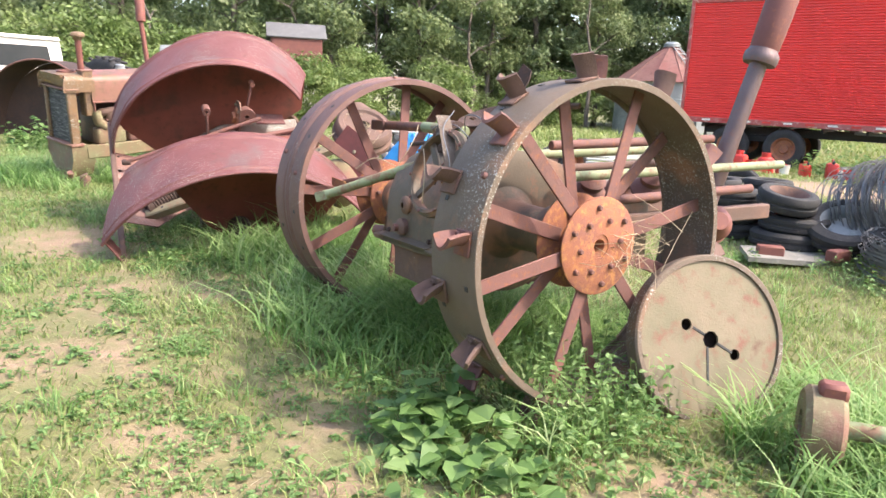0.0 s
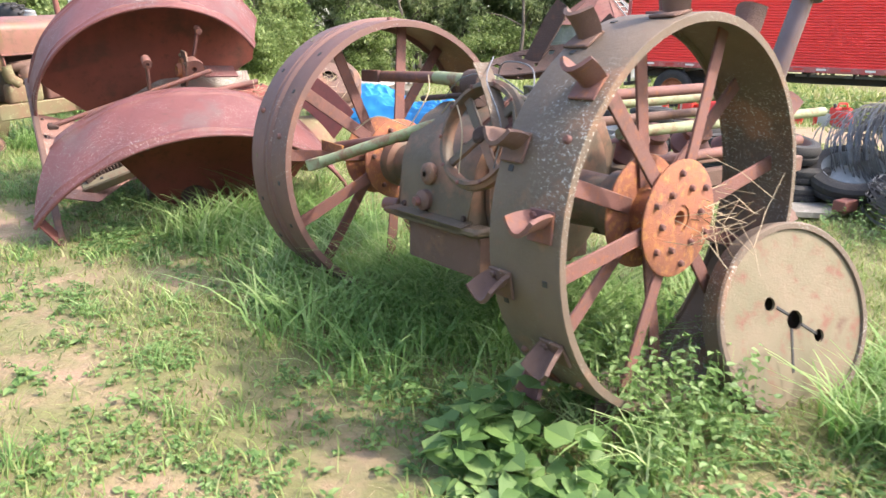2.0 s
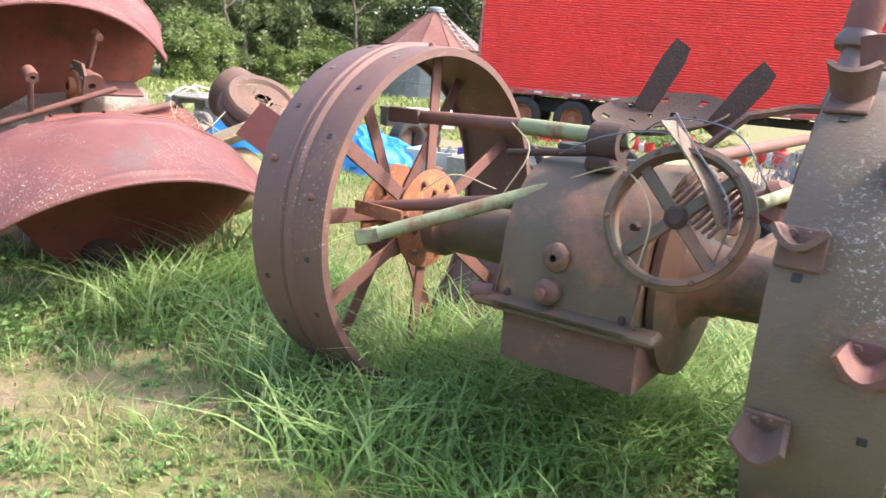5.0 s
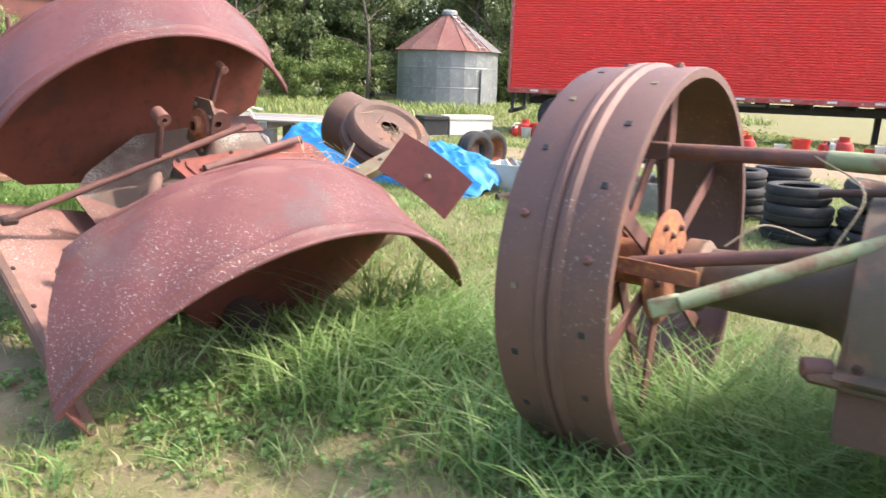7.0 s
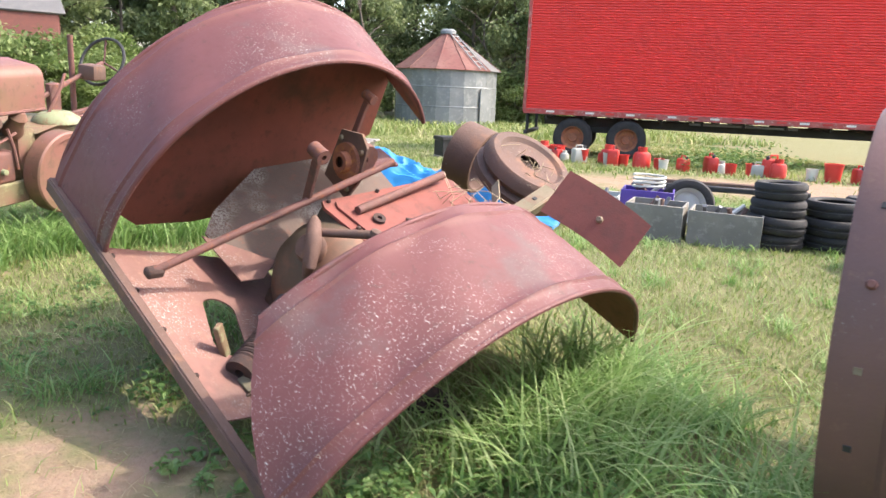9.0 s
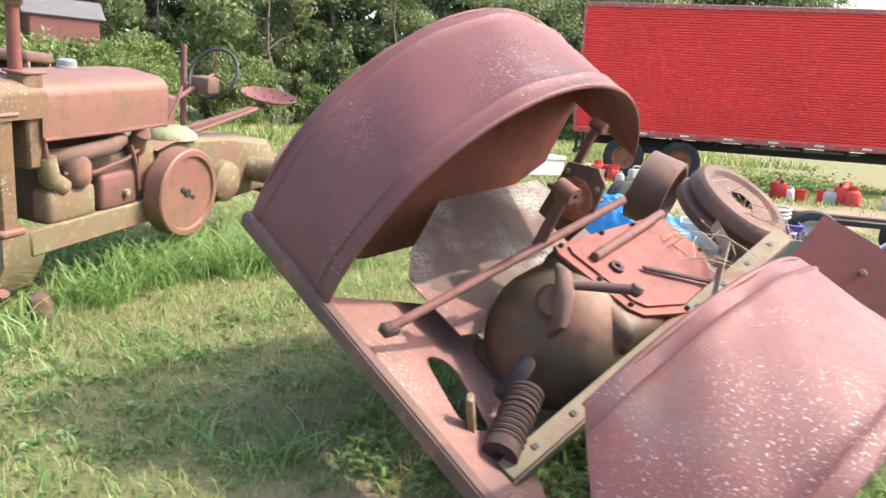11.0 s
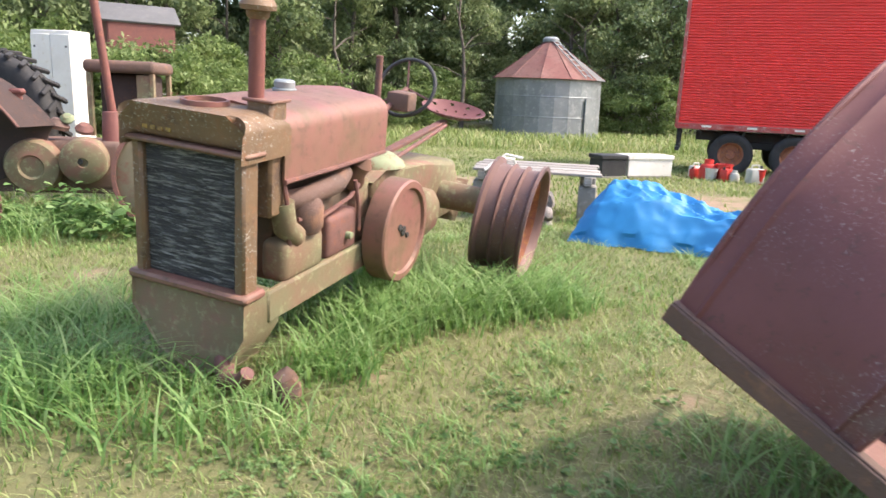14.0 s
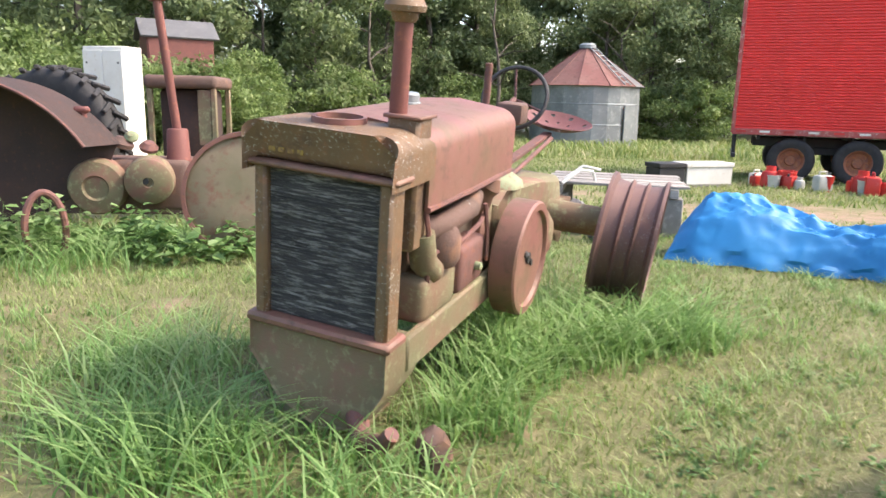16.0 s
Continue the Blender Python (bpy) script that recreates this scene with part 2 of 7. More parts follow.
def ground_mat():
    m = bpy.data.materials.new("earth_and_turf")
    m.use_nodes = True
    nt = m.node_tree
    N, L = nt.nodes, nt.links
    tc = N.new("ShaderNodeTexCoord")

    def noi(s, d=8, r=0.65):
        n = N.new("ShaderNodeTexNoise")
        n.inputs["Scale"].default_value, n.inputs["Detail"].default_value, n.inputs["Roughness"].default_value = s, d, r
        L.new(tc.outputs["Object"], n.inputs["Vector"])
        return n.outputs["Fac"]

    at = N.new("ShaderNodeAttribute")
    at.attribute_name = "bare"
    ad = N.new("ShaderNodeMath")
    ad.operation = "MULTIPLY_ADD"
    L.new(noi(3.5), ad.inputs[0])
    ad.inputs[1].default_value = 1.6
    L.new(at.outputs["Fac"], ad.inputs[2])
    r = N.new("ShaderNodeMapRange")
    r.inputs["From Min"].default_value, r.inputs["From Max"].default_value = 1.02, 1.4
    L.new(ad.outputs[0], r.inputs["Value"])

    def mix(fac, a, b):
        x = N.new("ShaderNodeMix")
        x.data_type = "RGBA"
        L.new(fac, x.inputs[0])
        for sock, v in ((x.inputs[6], a), (x.inputs[7], b)):
            if isinstance(v, tuple):
                sock.default_value = (*v, 1)
            else:
                L.new(v, sock)
        return x.outputs[2]

    turf = mix(noi(1.3), (0.13, 0.16, 0.05), (0.22, 0.22, 0.1))
    turf = mix(noi(22, 4), turf, (0.15, 0.13, 0.06))
    earth = mix(noi(5), (0.29, 0.18, 0.12), (0.2, 0.125, 0.085))
    earth = mix(noi(40, 4), earth, (0.34, 0.25, 0.17))
    col = mix(r.outputs["Result"], turf, earth)
    bs = N["Principled BSDF"]
    bs.inputs["Roughness"].default_value = 0.95
    L.new(col, bs.inputs["Base Color"])
    bp = N.new("ShaderNodeBump")
    bp.inputs["Strength"].default_value, bp.inputs["Distance"].default_value = 0.7, 0.03
    L.new(noi(30, 6), bp.inputs["Height"])
    L.new(bp.outputs["Normal"], bs.inputs["Normal"])
    return m


M_GROUND = ground_mat()


# ---- mesh helpers ----
def finish(name, bm, material, smooth=40):
    me = bpy.data.meshes.new(name)
    bm.normal_update()
    if smooth:
        for f in bm.faces:
            f.smooth = True
        lim = radians(smooth)
        for e in bm.edges:
            if len(e.link_faces) == 2 and e.calc_face_angle(0) > lim:
                e.smooth = False
    bm.to_mesh(me)
    bm.free()
    me.materials.append(material)
    return me


def part(name, bm, material, parent=None, label="", m=None, smooth=40):
    """Links a bmesh as ONE mesh object under a thing or a part."""
    ob = new(name, finish(name, bm, material, smooth))
    if parent:
        ob.parent = parent
    if m is not None:
        ob.matrix_basis = m
    if label:
        ob["label"] = label
    return ob


def thing(name, m, label, category, group="", kind=""):
    ob = new(name)
    ob.matrix_basis = m
    ob.empty_display_size = 0.1
    return tagged(ob, label, category, group, kind)


def bevel(bm, w, seg=1):
    if w:
        bmesh.ops.bevel(bm, geom=[e for e in bm.edges if len(e.link_faces) == 2 and e.calc_face_angle(0) > 0.5], offset=w, segments=seg, affect="EDGES", profile=0.5)
    return bm


def box(sx, sy, sz, c=(0, 0, 0), w=0.01, bm=None, m=None):
    """A bevelled block of the given size round c."""
    b = bmesh.new()
    bmesh.ops.create_cube(b, size=1)
    bmesh.ops.scale(b, vec=(sx, sy, sz), verts=b.verts)
    bevel(b, min(w, 0.45 * min(sx, sy, sz)))
    bmesh.ops.translate(b, vec=c, verts=b.verts)
    if m is not None:
        b.transform(m)
    return join(bm, b)


def join(bm, b):
    if bm is None:
        return b
    me = bpy.data.meshes.new("tmp")
    b.to_mesh(me)
    b.free()
    bm.from_mesh(me)
    bpy.data.meshes.remove(me)
    return bm


def frame_to(p, q):
    d = Vector(q) - Vector(p)
    return Matrix.Translation(p) @ d.to_track_quat("Z", "Y").to_matrix().to_4x4(), d.length


def lathe(profile, seg=32, bm=None, m=None, arc=2 * math.pi, start=0.0):
    """Turns (radius, height) pairs round the z axis."""
    b = bmesh.new()
    full = arc > 6.28
    n = seg if full else seg + 1
    rings = []
    for r, z in profile:
        if r < 1e-6:
            v = b.verts.new((0, 0, z))
            rings.append([v] * n)
        else:
            rings.append([b.verts.new((r * math.cos(start + arc * k / seg), r * math.sin(start + arc * k / seg), z)) for k in range(n)])
    for a, c in zip(rings, rings[1:]):
        for k in range(seg):
            k2 = (k + 1) % n
            f = []
            for v in (a[k], a[k2], c[k2], c[k]):
                if v not in f:
                    f.append(v)
            if len(f) > 2:
                b.faces.new(f)
    bmesh.ops.recalc_face_normals(b, faces=b.faces)
    if m is not None:
        b.transform(m)
    return join(bm, b)


def rod(p, q, r, r2=None, seg=12, bm=None, w=0.003):
    """A closed round bar from p to q with slightly chamfered ends."""
    m, n = frame_to(p, q)
    r2 = r if r2 is None else r2
    w = min(w, 0.3 * r, 0.3 * r2)
    return lathe([(0, 0), (r - w, 0), (r, w), (r2, n - w), (r2 - w, n), (0, n)], seg, bm, m)


def bar(p, q, wide, thick, up=(0, 0, 1), bm=None, w=0.004):
    """A flat bar from p to q."""
    p, q = Vector(p), Vector(q)
    d = q - p
    z = d.normalized()
    x = Vector(up).cross(z)
    x = x.normalized() if x.length > 1e-4 else Vector((1, 0, 0))
    y = z.cross(x)
    m = Matrix((x, y, z)).transposed().to_4x4()
    m.translation = (p + q) / 2
    return box(wide, thick, d.length, (0, 0, 0), w, bm, m)


def sweep(points, r, seg=8, bm=None, closed=False):
    """A round tube along points."""
    b = bmesh.new()
    pts = [Vector(p) for p in points]
    n = len(pts)
    rings = []
    x = None
    for i, p in enumerate(pts):
        a, c = (pts[i - 1], pts[(i + 1) % n]) if closed else (pts[max(i - 1, 0)], pts[min(i + 1, n - 1)])
        t = (c - a).normalized()
        x = (x - t * x.dot(t)) if x is not None else t.orthogonal()
        x.normalize()
        y = t.cross(x)
        rr = r[i] if isinstance(r, (list, tuple)) else r
        rings.append([b.verts.new(p + rr * (math.cos(2 * math.pi * k / seg) * x + math.sin(2 * math.pi * k / seg) * y)) for k in range(seg)])
    for i in range(n if closed else n - 1):
        A, B = rings[i], rings[(i + 1) % n]
        for k in range(seg):
            b.faces.new((A[k], A[(k + 1) % seg], B[(k + 1) % seg], B[k]))
    if not closed:
        b.faces.new(rings[0][::-1])
        b.faces.new(rings[-1])
    bmesh.ops.recalc_face_normals(b, faces=b.faces)
    return join(bm, b)


def slab(outline, depth, w=0.004, bm=None, m=None, holes=()):
    """A plate: an outline in x and y, extruded by depth along z, with holes cut through."""
    b = bmesh.new()
    edges = []
    for loop in (outline, *holes):
        vs = [b.verts.new((p[0], p[1], 0)) for p in loop]
        edges += [b.edges.new((vs[i], vs[(i + 1) % len(vs)])) for i in range(len(vs))]
    bmesh.ops.triangle_fill(b, use_beauty=True, edges=edges)
    r = bmesh.ops.extrude_face_region(b, geom=b.faces[:])
    bmesh.ops.translate(b, vec=(0, 0, depth), verts=[v for v in r["geom"] if isinstance(v, bmesh.types.BMVert)])
    bmesh.ops.recalc_face_normals(b, faces=b.faces)
    if m is not None:
        b.transform(m)
    return join(bm, b)


def curved(points, n=6):
    """A smooth run of points through the given ones."""
    q = [Vector(p) for p in points]
    q = [2 * q[0] - q[1]] + q + [2 * q[-1] - q[-2]]
    out = []
    for i in range(1, len(q) - 2):
        for k in range(n):
            t = k / n
            out.append(0.5 * (2 * q[i] + (q[i + 1] - q[i - 1]) * t + (2 * q[i - 1] - 5 * q[i] + 4 * q[i + 1] - q[i + 2]) * t * t + (3 * q[i] - q[i - 1] - 3 * q[i + 1] + q[i + 2]) * t ** 3))
    return out + [q[-2]]


def sheet(points, thick):
    """A grid of points made into a sheet of that thickness."""
    b = bmesh.new()
    g = [[b.verts.new(p) for p in row] for row in points]
    for i in range(len(g) - 1):
        for j in range(len(g[0]) - 1):
            b.faces.new((g[i][j], g[i + 1][j], g[i + 1][j + 1], g[i][j + 1]))
    b.normal_update()
    bmesh.ops.recalc_face_normals(b, faces=b.faces)
    bmesh.ops.solidify(b, geom=b.faces[:], thickness=thick)
    bmesh.ops.recalc_face_normals(b, faces=b.faces)
    return b


def ring_pts(r, n, c=(0, 0), a0=0.0):
    return [(c[0] + r * math.cos(a0 + 2 * math.pi * k / n), c[1] + r * math.sin(a0 + 2 * math.pi * k / n)) for k in range(n)]


# ---- ground ----
GY = (-200.0, 0.0, 4.8, 6.0, 7.4, 9.5, 12.0, 15.0, 20.0, 40.0, 100.0, 3000.0)
GZ = (0.0, 0.0, -0.02, 0.0, 0.07, 0.05, -0.02, -0.12, -0.33, -0.6, -0.7, -0.7)


def lie(x, y):
    """Height of the ground."""
    z = float(np.interp(y, GY, GZ))
    if abs(x) < 60 and -20 < y < 60:
        z += 0.035 * noise.noise((x * 0.5, y * 0.5, 3.1)) + 0.012 * noise.noise((x * 2.3, y * 2.3, 7.7))
    low = min(1.0, max(0.0, (x + 2.2) / 1.4)) * min(1.0, max(0.0, (7.0 - y) / 1.8))
    return z - 0.1 * low * low * (3 - 2 * low)


# bare earth: x, y, radius, how bare
BARE = [(0.5, 2.75, 0.3, 0.7), (-0.3, 2.3, 0.3, 0.4), (0.1, 2.35, 0.3, 0.45), (-1.9, 3.1, 0.6, 0.38), (-2.6, 4.1, 0.6, 0.45), (-0.5, 1.9, 0.6, 0.36), (-1.1, 2.5, 0.5, 0.4), (0.75, 2.4, 0.5, 0.4), (-2.3, 2.4, 0.6, 0.35), (-3.5, 4.9, 0.6, 0.5),
        (-1.9, 4.7, 0.4, 0.35), (-3.9, 5.2, 0.7, 0.5), (-0.4, 14.5, 1.7, 0.6), (2.2, 13.6, 2.2, 0.6), (4.5, 12.6, 2.6, 0.6), (7.0, 11.5, 3.0, 0.6), (-2.5, 17.2, 1.8, 0.55), (-4.6, 18.2, 2.0, 0.55),
        (-7.5, 9.2, 1.2, 0.25), (1.5, 7.2, 0.9, 0.35), (-3.0, 3.2, 0.8, 0.4), (-0.9, 3.2, 0.45, 0.3), (0.2, 1.6, 0.5, 0.35)]


rb = random.Random(17)
for k in range(46):
    BARE.append((rb.uniform(-4.2, 1.4), rb.uniform(1.4, 5.2), rb.uniform(0.08, 0.22), rb.uniform(0.25, 0.5)))
for k in range(30):
    BARE.append((rb.uniform(-8, -2), rb.uniform(5.8, 10), rb.uniform(0.1, 0.25), rb.uniform(0.3, 0.55)))


GRID = np.zeros((500, 500))
gx, gy = np.meshgrid(np.linspace(-14, 11, 500), np.linspace(-4, 21, 500))
for bx, by, br_, bk_ in BARE:
    GRID += bk_ * np.exp(-1.3 * ((gx - bx) ** 2 + (1.15 * (gy - by)) ** 2) / br_ ** 2)
GRID = np.minimum(0.75 * GRID, 0.6)


def bare(x, y):
    """How bare the earth is, from 0 to 0.6."""
    i, j = int((x + 14) * 499 / 25), int((y + 4) * 499 / 25)
    return float(GRID[j, i]) if 0 <= i < 500 and 0 <= j < 500 else 0.0


def build_ground():
    near_x = [*np.linspace(-14, 10, 121)]
    near_y = [*np.linspace(-3, 21, 121)]
    xs = [-3000, -800, -200, -80, -50, -35, -25, -19, -16] + near_x + [12, 15, 20, 28, 40, 60, 100, 300, 1000, 3000]
    ys = [-3000, -600, -150, -60, -30, -16, -9, -5] + near_y + [23, 26, 30, 35, 42, 50, 60, 80, 120, 300, 1000, 3000]
    verts = [(x, y, lie(x, y)) for y in ys for x in xs]
    w = len(xs)
    faces = [(j * w + i, j * w + i + 1, (j + 1) * w + i + 1, (j + 1) * w + i) for j in range(len(ys) - 1) for i in range(w - 1)]
    me = bpy.data.meshes.new("ground")
    me.from_pydata(verts, [], faces)
    at = me.attributes.new("bare", "FLOAT", "POINT")
    at.data.foreach_set("value", [bare(v[0], v[1]) for v in verts])
    me.materials.append(M_GROUND)
    for p in me.polygons:
        p.use_smooth = True
    tagged(new("ground", me), "short grass turf with worn patches of bare tan earth", "ground", kind="structure")


build_ground()


# ---- steel-wheeled tractor rear end ----
AXIS_X = pose(0, 0, 0, 0, 90, 0)


def steel_wheel(parent, m, name, R, half, beaded, lugs, label):
    """A flat-spoked steel wheel with its axle along x; spokes, hub discs and lugs are its pieces."""
    if beaded:
        prof = [(R - 0.035, -half), (R - 0.005, -half), (R, -half + 0.012), (R, -0.045), (R + 0.014, -0.03), (R + 0.014, -0.012), (R + 0.002, 0.0), (R + 0.014, 0.012), (R + 0.014, 0.03), (R, 0.045),
                (R, half - 0.012), (R - 0.005, half), (R - 0.035, half), (R - 0.035, half - 0.012), (R - 0.012, half - 0.02), (R - 0.012, -half + 0.02), (R - 0.035, -half + 0.012), (R - 0.035, -half)]
    else:
        prof = [(R - 0.03, -half), (R - 0.004, -half), (R, -half + 0.006), (R, half - 0.006), (R - 0.004, half), (R - 0.03, half), (R - 0.03, half - 0.012), (R - 0.013, half - 0.018), (R - 0.013, -half + 0.018), (R - 0.03, -half + 0.012), (R - 0.03, -half)]
    wheel = part(name, lathe(prof, 72, None, AXIS_X), M_RIMR if beaded else M_RIM, parent, label, m)
    for side, off in ((1, 0.0), (-1, 30.0)):
        xo = side * (half - 0.1) if beaded else (0.065 if side > 0 else -0.06)
        for k in range(6):
            a = radians(12 + off + 60 * k)
            d = Vector((0, math.cos(a), math.sin(a)))
            part("spoke", bar(Vector((xo, 0, 0)) + d * 0.1, Vector((xo * 0.75, 0, 0)) + d * (R - 0.012), 0.06, 0.012, (1, 0, 0), None, 0.003), M_SPOKE, wheel)
        xd = xo + side * 0.014
        hub = part("hub_disc", lathe([(0.05, -0.008), (0.2, -0.008), (0.21, -0.002), (0.21, 0.004), (0.2, 0.01), (0.05, 0.01), (0.05, -0.008)], 36, None, Matrix.Translation((xd, 0, 0)) @ AXIS_X), M_ORANGE, wheel, "orange rusted riveted hub disc")
        for k in range(12):
            a = radians(30 * k + 7)
            r = 0.165 if k % 2 else 0.115
            part("rivet", rod((xd + side * 0.008, r * math.cos(a), r * math.sin(a)), (xd + side * 0.026, r * math.cos(a), r * math.sin(a)), 0.014, 0.011, 8), M_SPOKE, wheel)
    part("hub", lathe([(0.03, -0.14), (0.075, -0.14), (0.085, -0.12), (0.085, 0.04), (0.06, 0.06), (0.055, 0.084), (0.03, 0.084), (0.03, -0.14)], 24, None, AXIS_X), M_ORANGE, wheel)
    for row, (xr, a0) in enumerate(((half - 0.075, 174.5), (-half + 0.055, 156.6))) if lugs else ():
        for k in range(10):
            a = radians(a0 + 36 * k)
            er, et = Vector((0, math.cos(a), math.sin(a))), Vector((0, -math.sin(a), math.cos(a)))
            mm = Matrix((Vector((1, 0, 0)), et, er)).transposed().to_4x4()
            mm.translation = er * R + Vector((xr, 0, 0))
            mm = mm @ Matrix.Scale(0.98, 4)
            bm = box(0.1, 0.1, 0.012, (0, 0, 0.006), 0.004)
            pts = [[(-0.05 - 0.012 * s + 0.1 * j / 6 + 0.024 * s * j / 6, 0.012 - 0.05 * (2 * j / 6 - 1) ** 2 + 0.02 * s * s, 0.005 + 0.1 * s) for j in range(7)] for s in (0, 0.35, 0.7, 1.0)]
            bm = join(bm, sheet(pts, 0.014))
            bm = rod((-0.025, -0.03, 0.01), (-0.025, -0.03, 0.024), 0.012, None, 6, bm)
            part("lug", bm, M_RUST if (k + row) % 3 else M_SPOKE, wheel, "", mm)
    for k in range(20):
        for xr in (-half * 0.62, half * 0.62):
            if (k * 7 + (xr > 0) * 3) % 5 > 1 or beaded:
                a = radians(18 * k + (9 if xr > 0 else 0))
                er = Vector((0, math.cos(a), math.sin(a)))
                if k % 4 == 0:
                    part("bolt", rod(er * (R - 0.004) + Vector((xr, 0, 0)), er * (R + 0.014) + Vector((xr, 0, 0)), 0.015, 0.012, 7), M_SPOKE, wheel)
                else:
                    et = Vector((0, -math.sin(a), math.cos(a)))
                    mm = Matrix((Vector((1, 0, 0)), et, er)).transposed().to_4x4()
                    mm.translation = er * (R + 0.001) + Vector((xr, 0, 0))
                    part("square_hole", box(0.02, 0.02, 0.004, (0, 0, 0), 0.001), M_DISC if (k + (xr > 0)) % 3 == 0 and beaded else M_BLACK, wheel, "", mm)
    return wheel


A = thing("tractor_rear_end", pose(-0.4, 3.99, 0.6305, 0, -1.7, -46.7), "rusty antique tractor rear axle on two bare steel wheels", "tractor")
steel_wheel(A, pose(0.808, 0.061, -0.022), "cleated_steel_wheel", 0.688, 0.15, False, True, "brown steel wheel with spade lugs and lichen on its rim")
steel_wheel(A, pose(-0.92, 0.061, -0.004, 14, 0, 0), "smooth_steel_wheel", 0.705, 0.185, True, False, "smooth brown steel wheel with a ridged rim and no lugs")


def gearbox(p):
    prof = [(-0.375, 0.03), (-0.385, -0.09), (-0.42, -0.1), (-0.42, -0.14), (-0.33, -0.145), (-0.31, -0.3), (-0.28, -0.33), (0.2, -0.33), (0.35, -0.2), (0.42, -0.05), (0.45, 0.15), (0.38, 0.27), (0.2, 0.33), (0.0, 0.345), (-0.14, 0.33), (-0.24, 0.28), (-0.32, 0.2), (-0.36, 0.12)]
    b = slab(prof, 0.46, 0, None, Matrix.Translation((-0.18, 0, 0)) @ Matrix(((0, 0, 1, 0), (1, 0, 0, 0), (0, 1, 0, 0), (0, 0, 0, 1))))
    bevel(b, 0.012, 2)
    body = part("gearbox", b, M_GEAR, p, "oily brown cast-iron gearbox")
    part("sump", bevel(box(0.475, 0.64, 0.17, (0.05, -0.01, -0.245), 0), 0.012, 2), M_RUST, body, "red-brown rusted sump")
    part("flange", box(0.62, 0.1, 0.035, (0.05, -0.37, -0.12), 0.012), M_GEAR, body)
    part("side_flange", lathe([(0.12, 0), (0.33, 0), (0.345, 0.012), (0.345, 0.035), (0.3, 0.05), (0.12, 0.05)], 40, None, Matrix.Translation((0.28, 0.03, 0.0)) @ AXIS_X), M_GEAR, body)
    for y, z, r in ((-0.37, 0.063, 0.045), (-0.39, -0.044, 0.042)):
        bm = lathe([(0.012 if z > 0 else 0.0, 0.03), (0.02, 0.03), (r - 0.012, 0.026), (r, 0.015), (r, -0.03)], 18, None, Matrix.Translation((0.017 - (0.01 if z < 0 else 0), y, z)) @ pose(0, 0, 0, 90, 0, 0))
        part("plug", bm, M_RUST, body)
    part("drain_stud", rod((0.007, -0.4, -0.044), (0.0, -0.44, -0.047), 0.017, 0.02, 10), M_SPOKE, body)
    part("stub_shaft", rod((-0.2, -0.37, -0.1), (-0.27, -0.4, -0.1), 0.028, None, 10), M_SPOKE, body)
    for s in (-1, 1):
        x0, x1 = (-0.17, -0.72) if s < 0 else (0.3, 0.72)
        part("axle_housing", lathe([(0.17, 0), (0.175, 0.03), (0.13, 0.06), (0.11, 0.12), (0.1, abs(x1 - x0) - 0.08), (0.125, abs(x1 - x0) - 0.06), (0.125, abs(x1 - x0)), (0.04, abs(x1 - x0))], 24, None, Matrix.Translation((x0, 0, 0)) @ pose(0, 0, 0, 0, 90 * s, 0)), M_GEAR, p)
    # top bracket and rods
    bm = box(0.1, 0.13, 0.05, (0.04, -0.14, 0.34), 0.012)
    bm = lathe([(0.03, -0.05), (0.062, -0.05), (0.065, 0), (0.062, 0.05), (0.03, 0.05), (0.03, -0.05)], 20, bm, Matrix.Translation((0.04, -0.14, 0.41)) @ AXIS_X)
    part("bearing_bracket", bm, M_RUST_DK, p)
    part("tie_rod", rod((-0.83, -0.05, 0.425), (-0.3, -0.08, 0.43), 0.026), M_SPOKE, p, "red-brown rod end")
    part("green_rod", rod((-0.32, -0.08, 0.43), (0.1, -0.1, 0.42), 0.029), M_GREEN, p, "faded green painted rod")
    part("rod_clevis", box(0.16, 0.02, 0.06, (-0.87, -0.075, 0.425), 0.006), M_SPOKE, p)
    part("drawbar_rod", rod((-0.57, -0.54, 0.055), (-0.1, -0.24, 0.25), 0.024), M_GREEN, p, "faded green painted rod")
    part("rod_eye", box(0.09, 0.02, 0.055, (0, 0, 0), 0.006, None, pose(-0.6, -0.555, 0.045, 0, -16, 33)), M_GREEN, p)
    part("brake_rod", rod((-0.8, -0.33, 0.09), (-0.12, -0.22, 0.21), 0.022), M_SPOKE, p)
    part("brake_strap", box(0.26, 0.01, 0.05, (0, 0, 0), 0.003, None, pose(-0.68, -0.42, 0.1, 0, 0, -8)), M_ORANGE, p)
    part("thin_rod", rod((-0.32, -0.16, 0.34), (0.0, -0.14, 0.37), 0.012), M_RUST_DK, p)


gearbox(A)


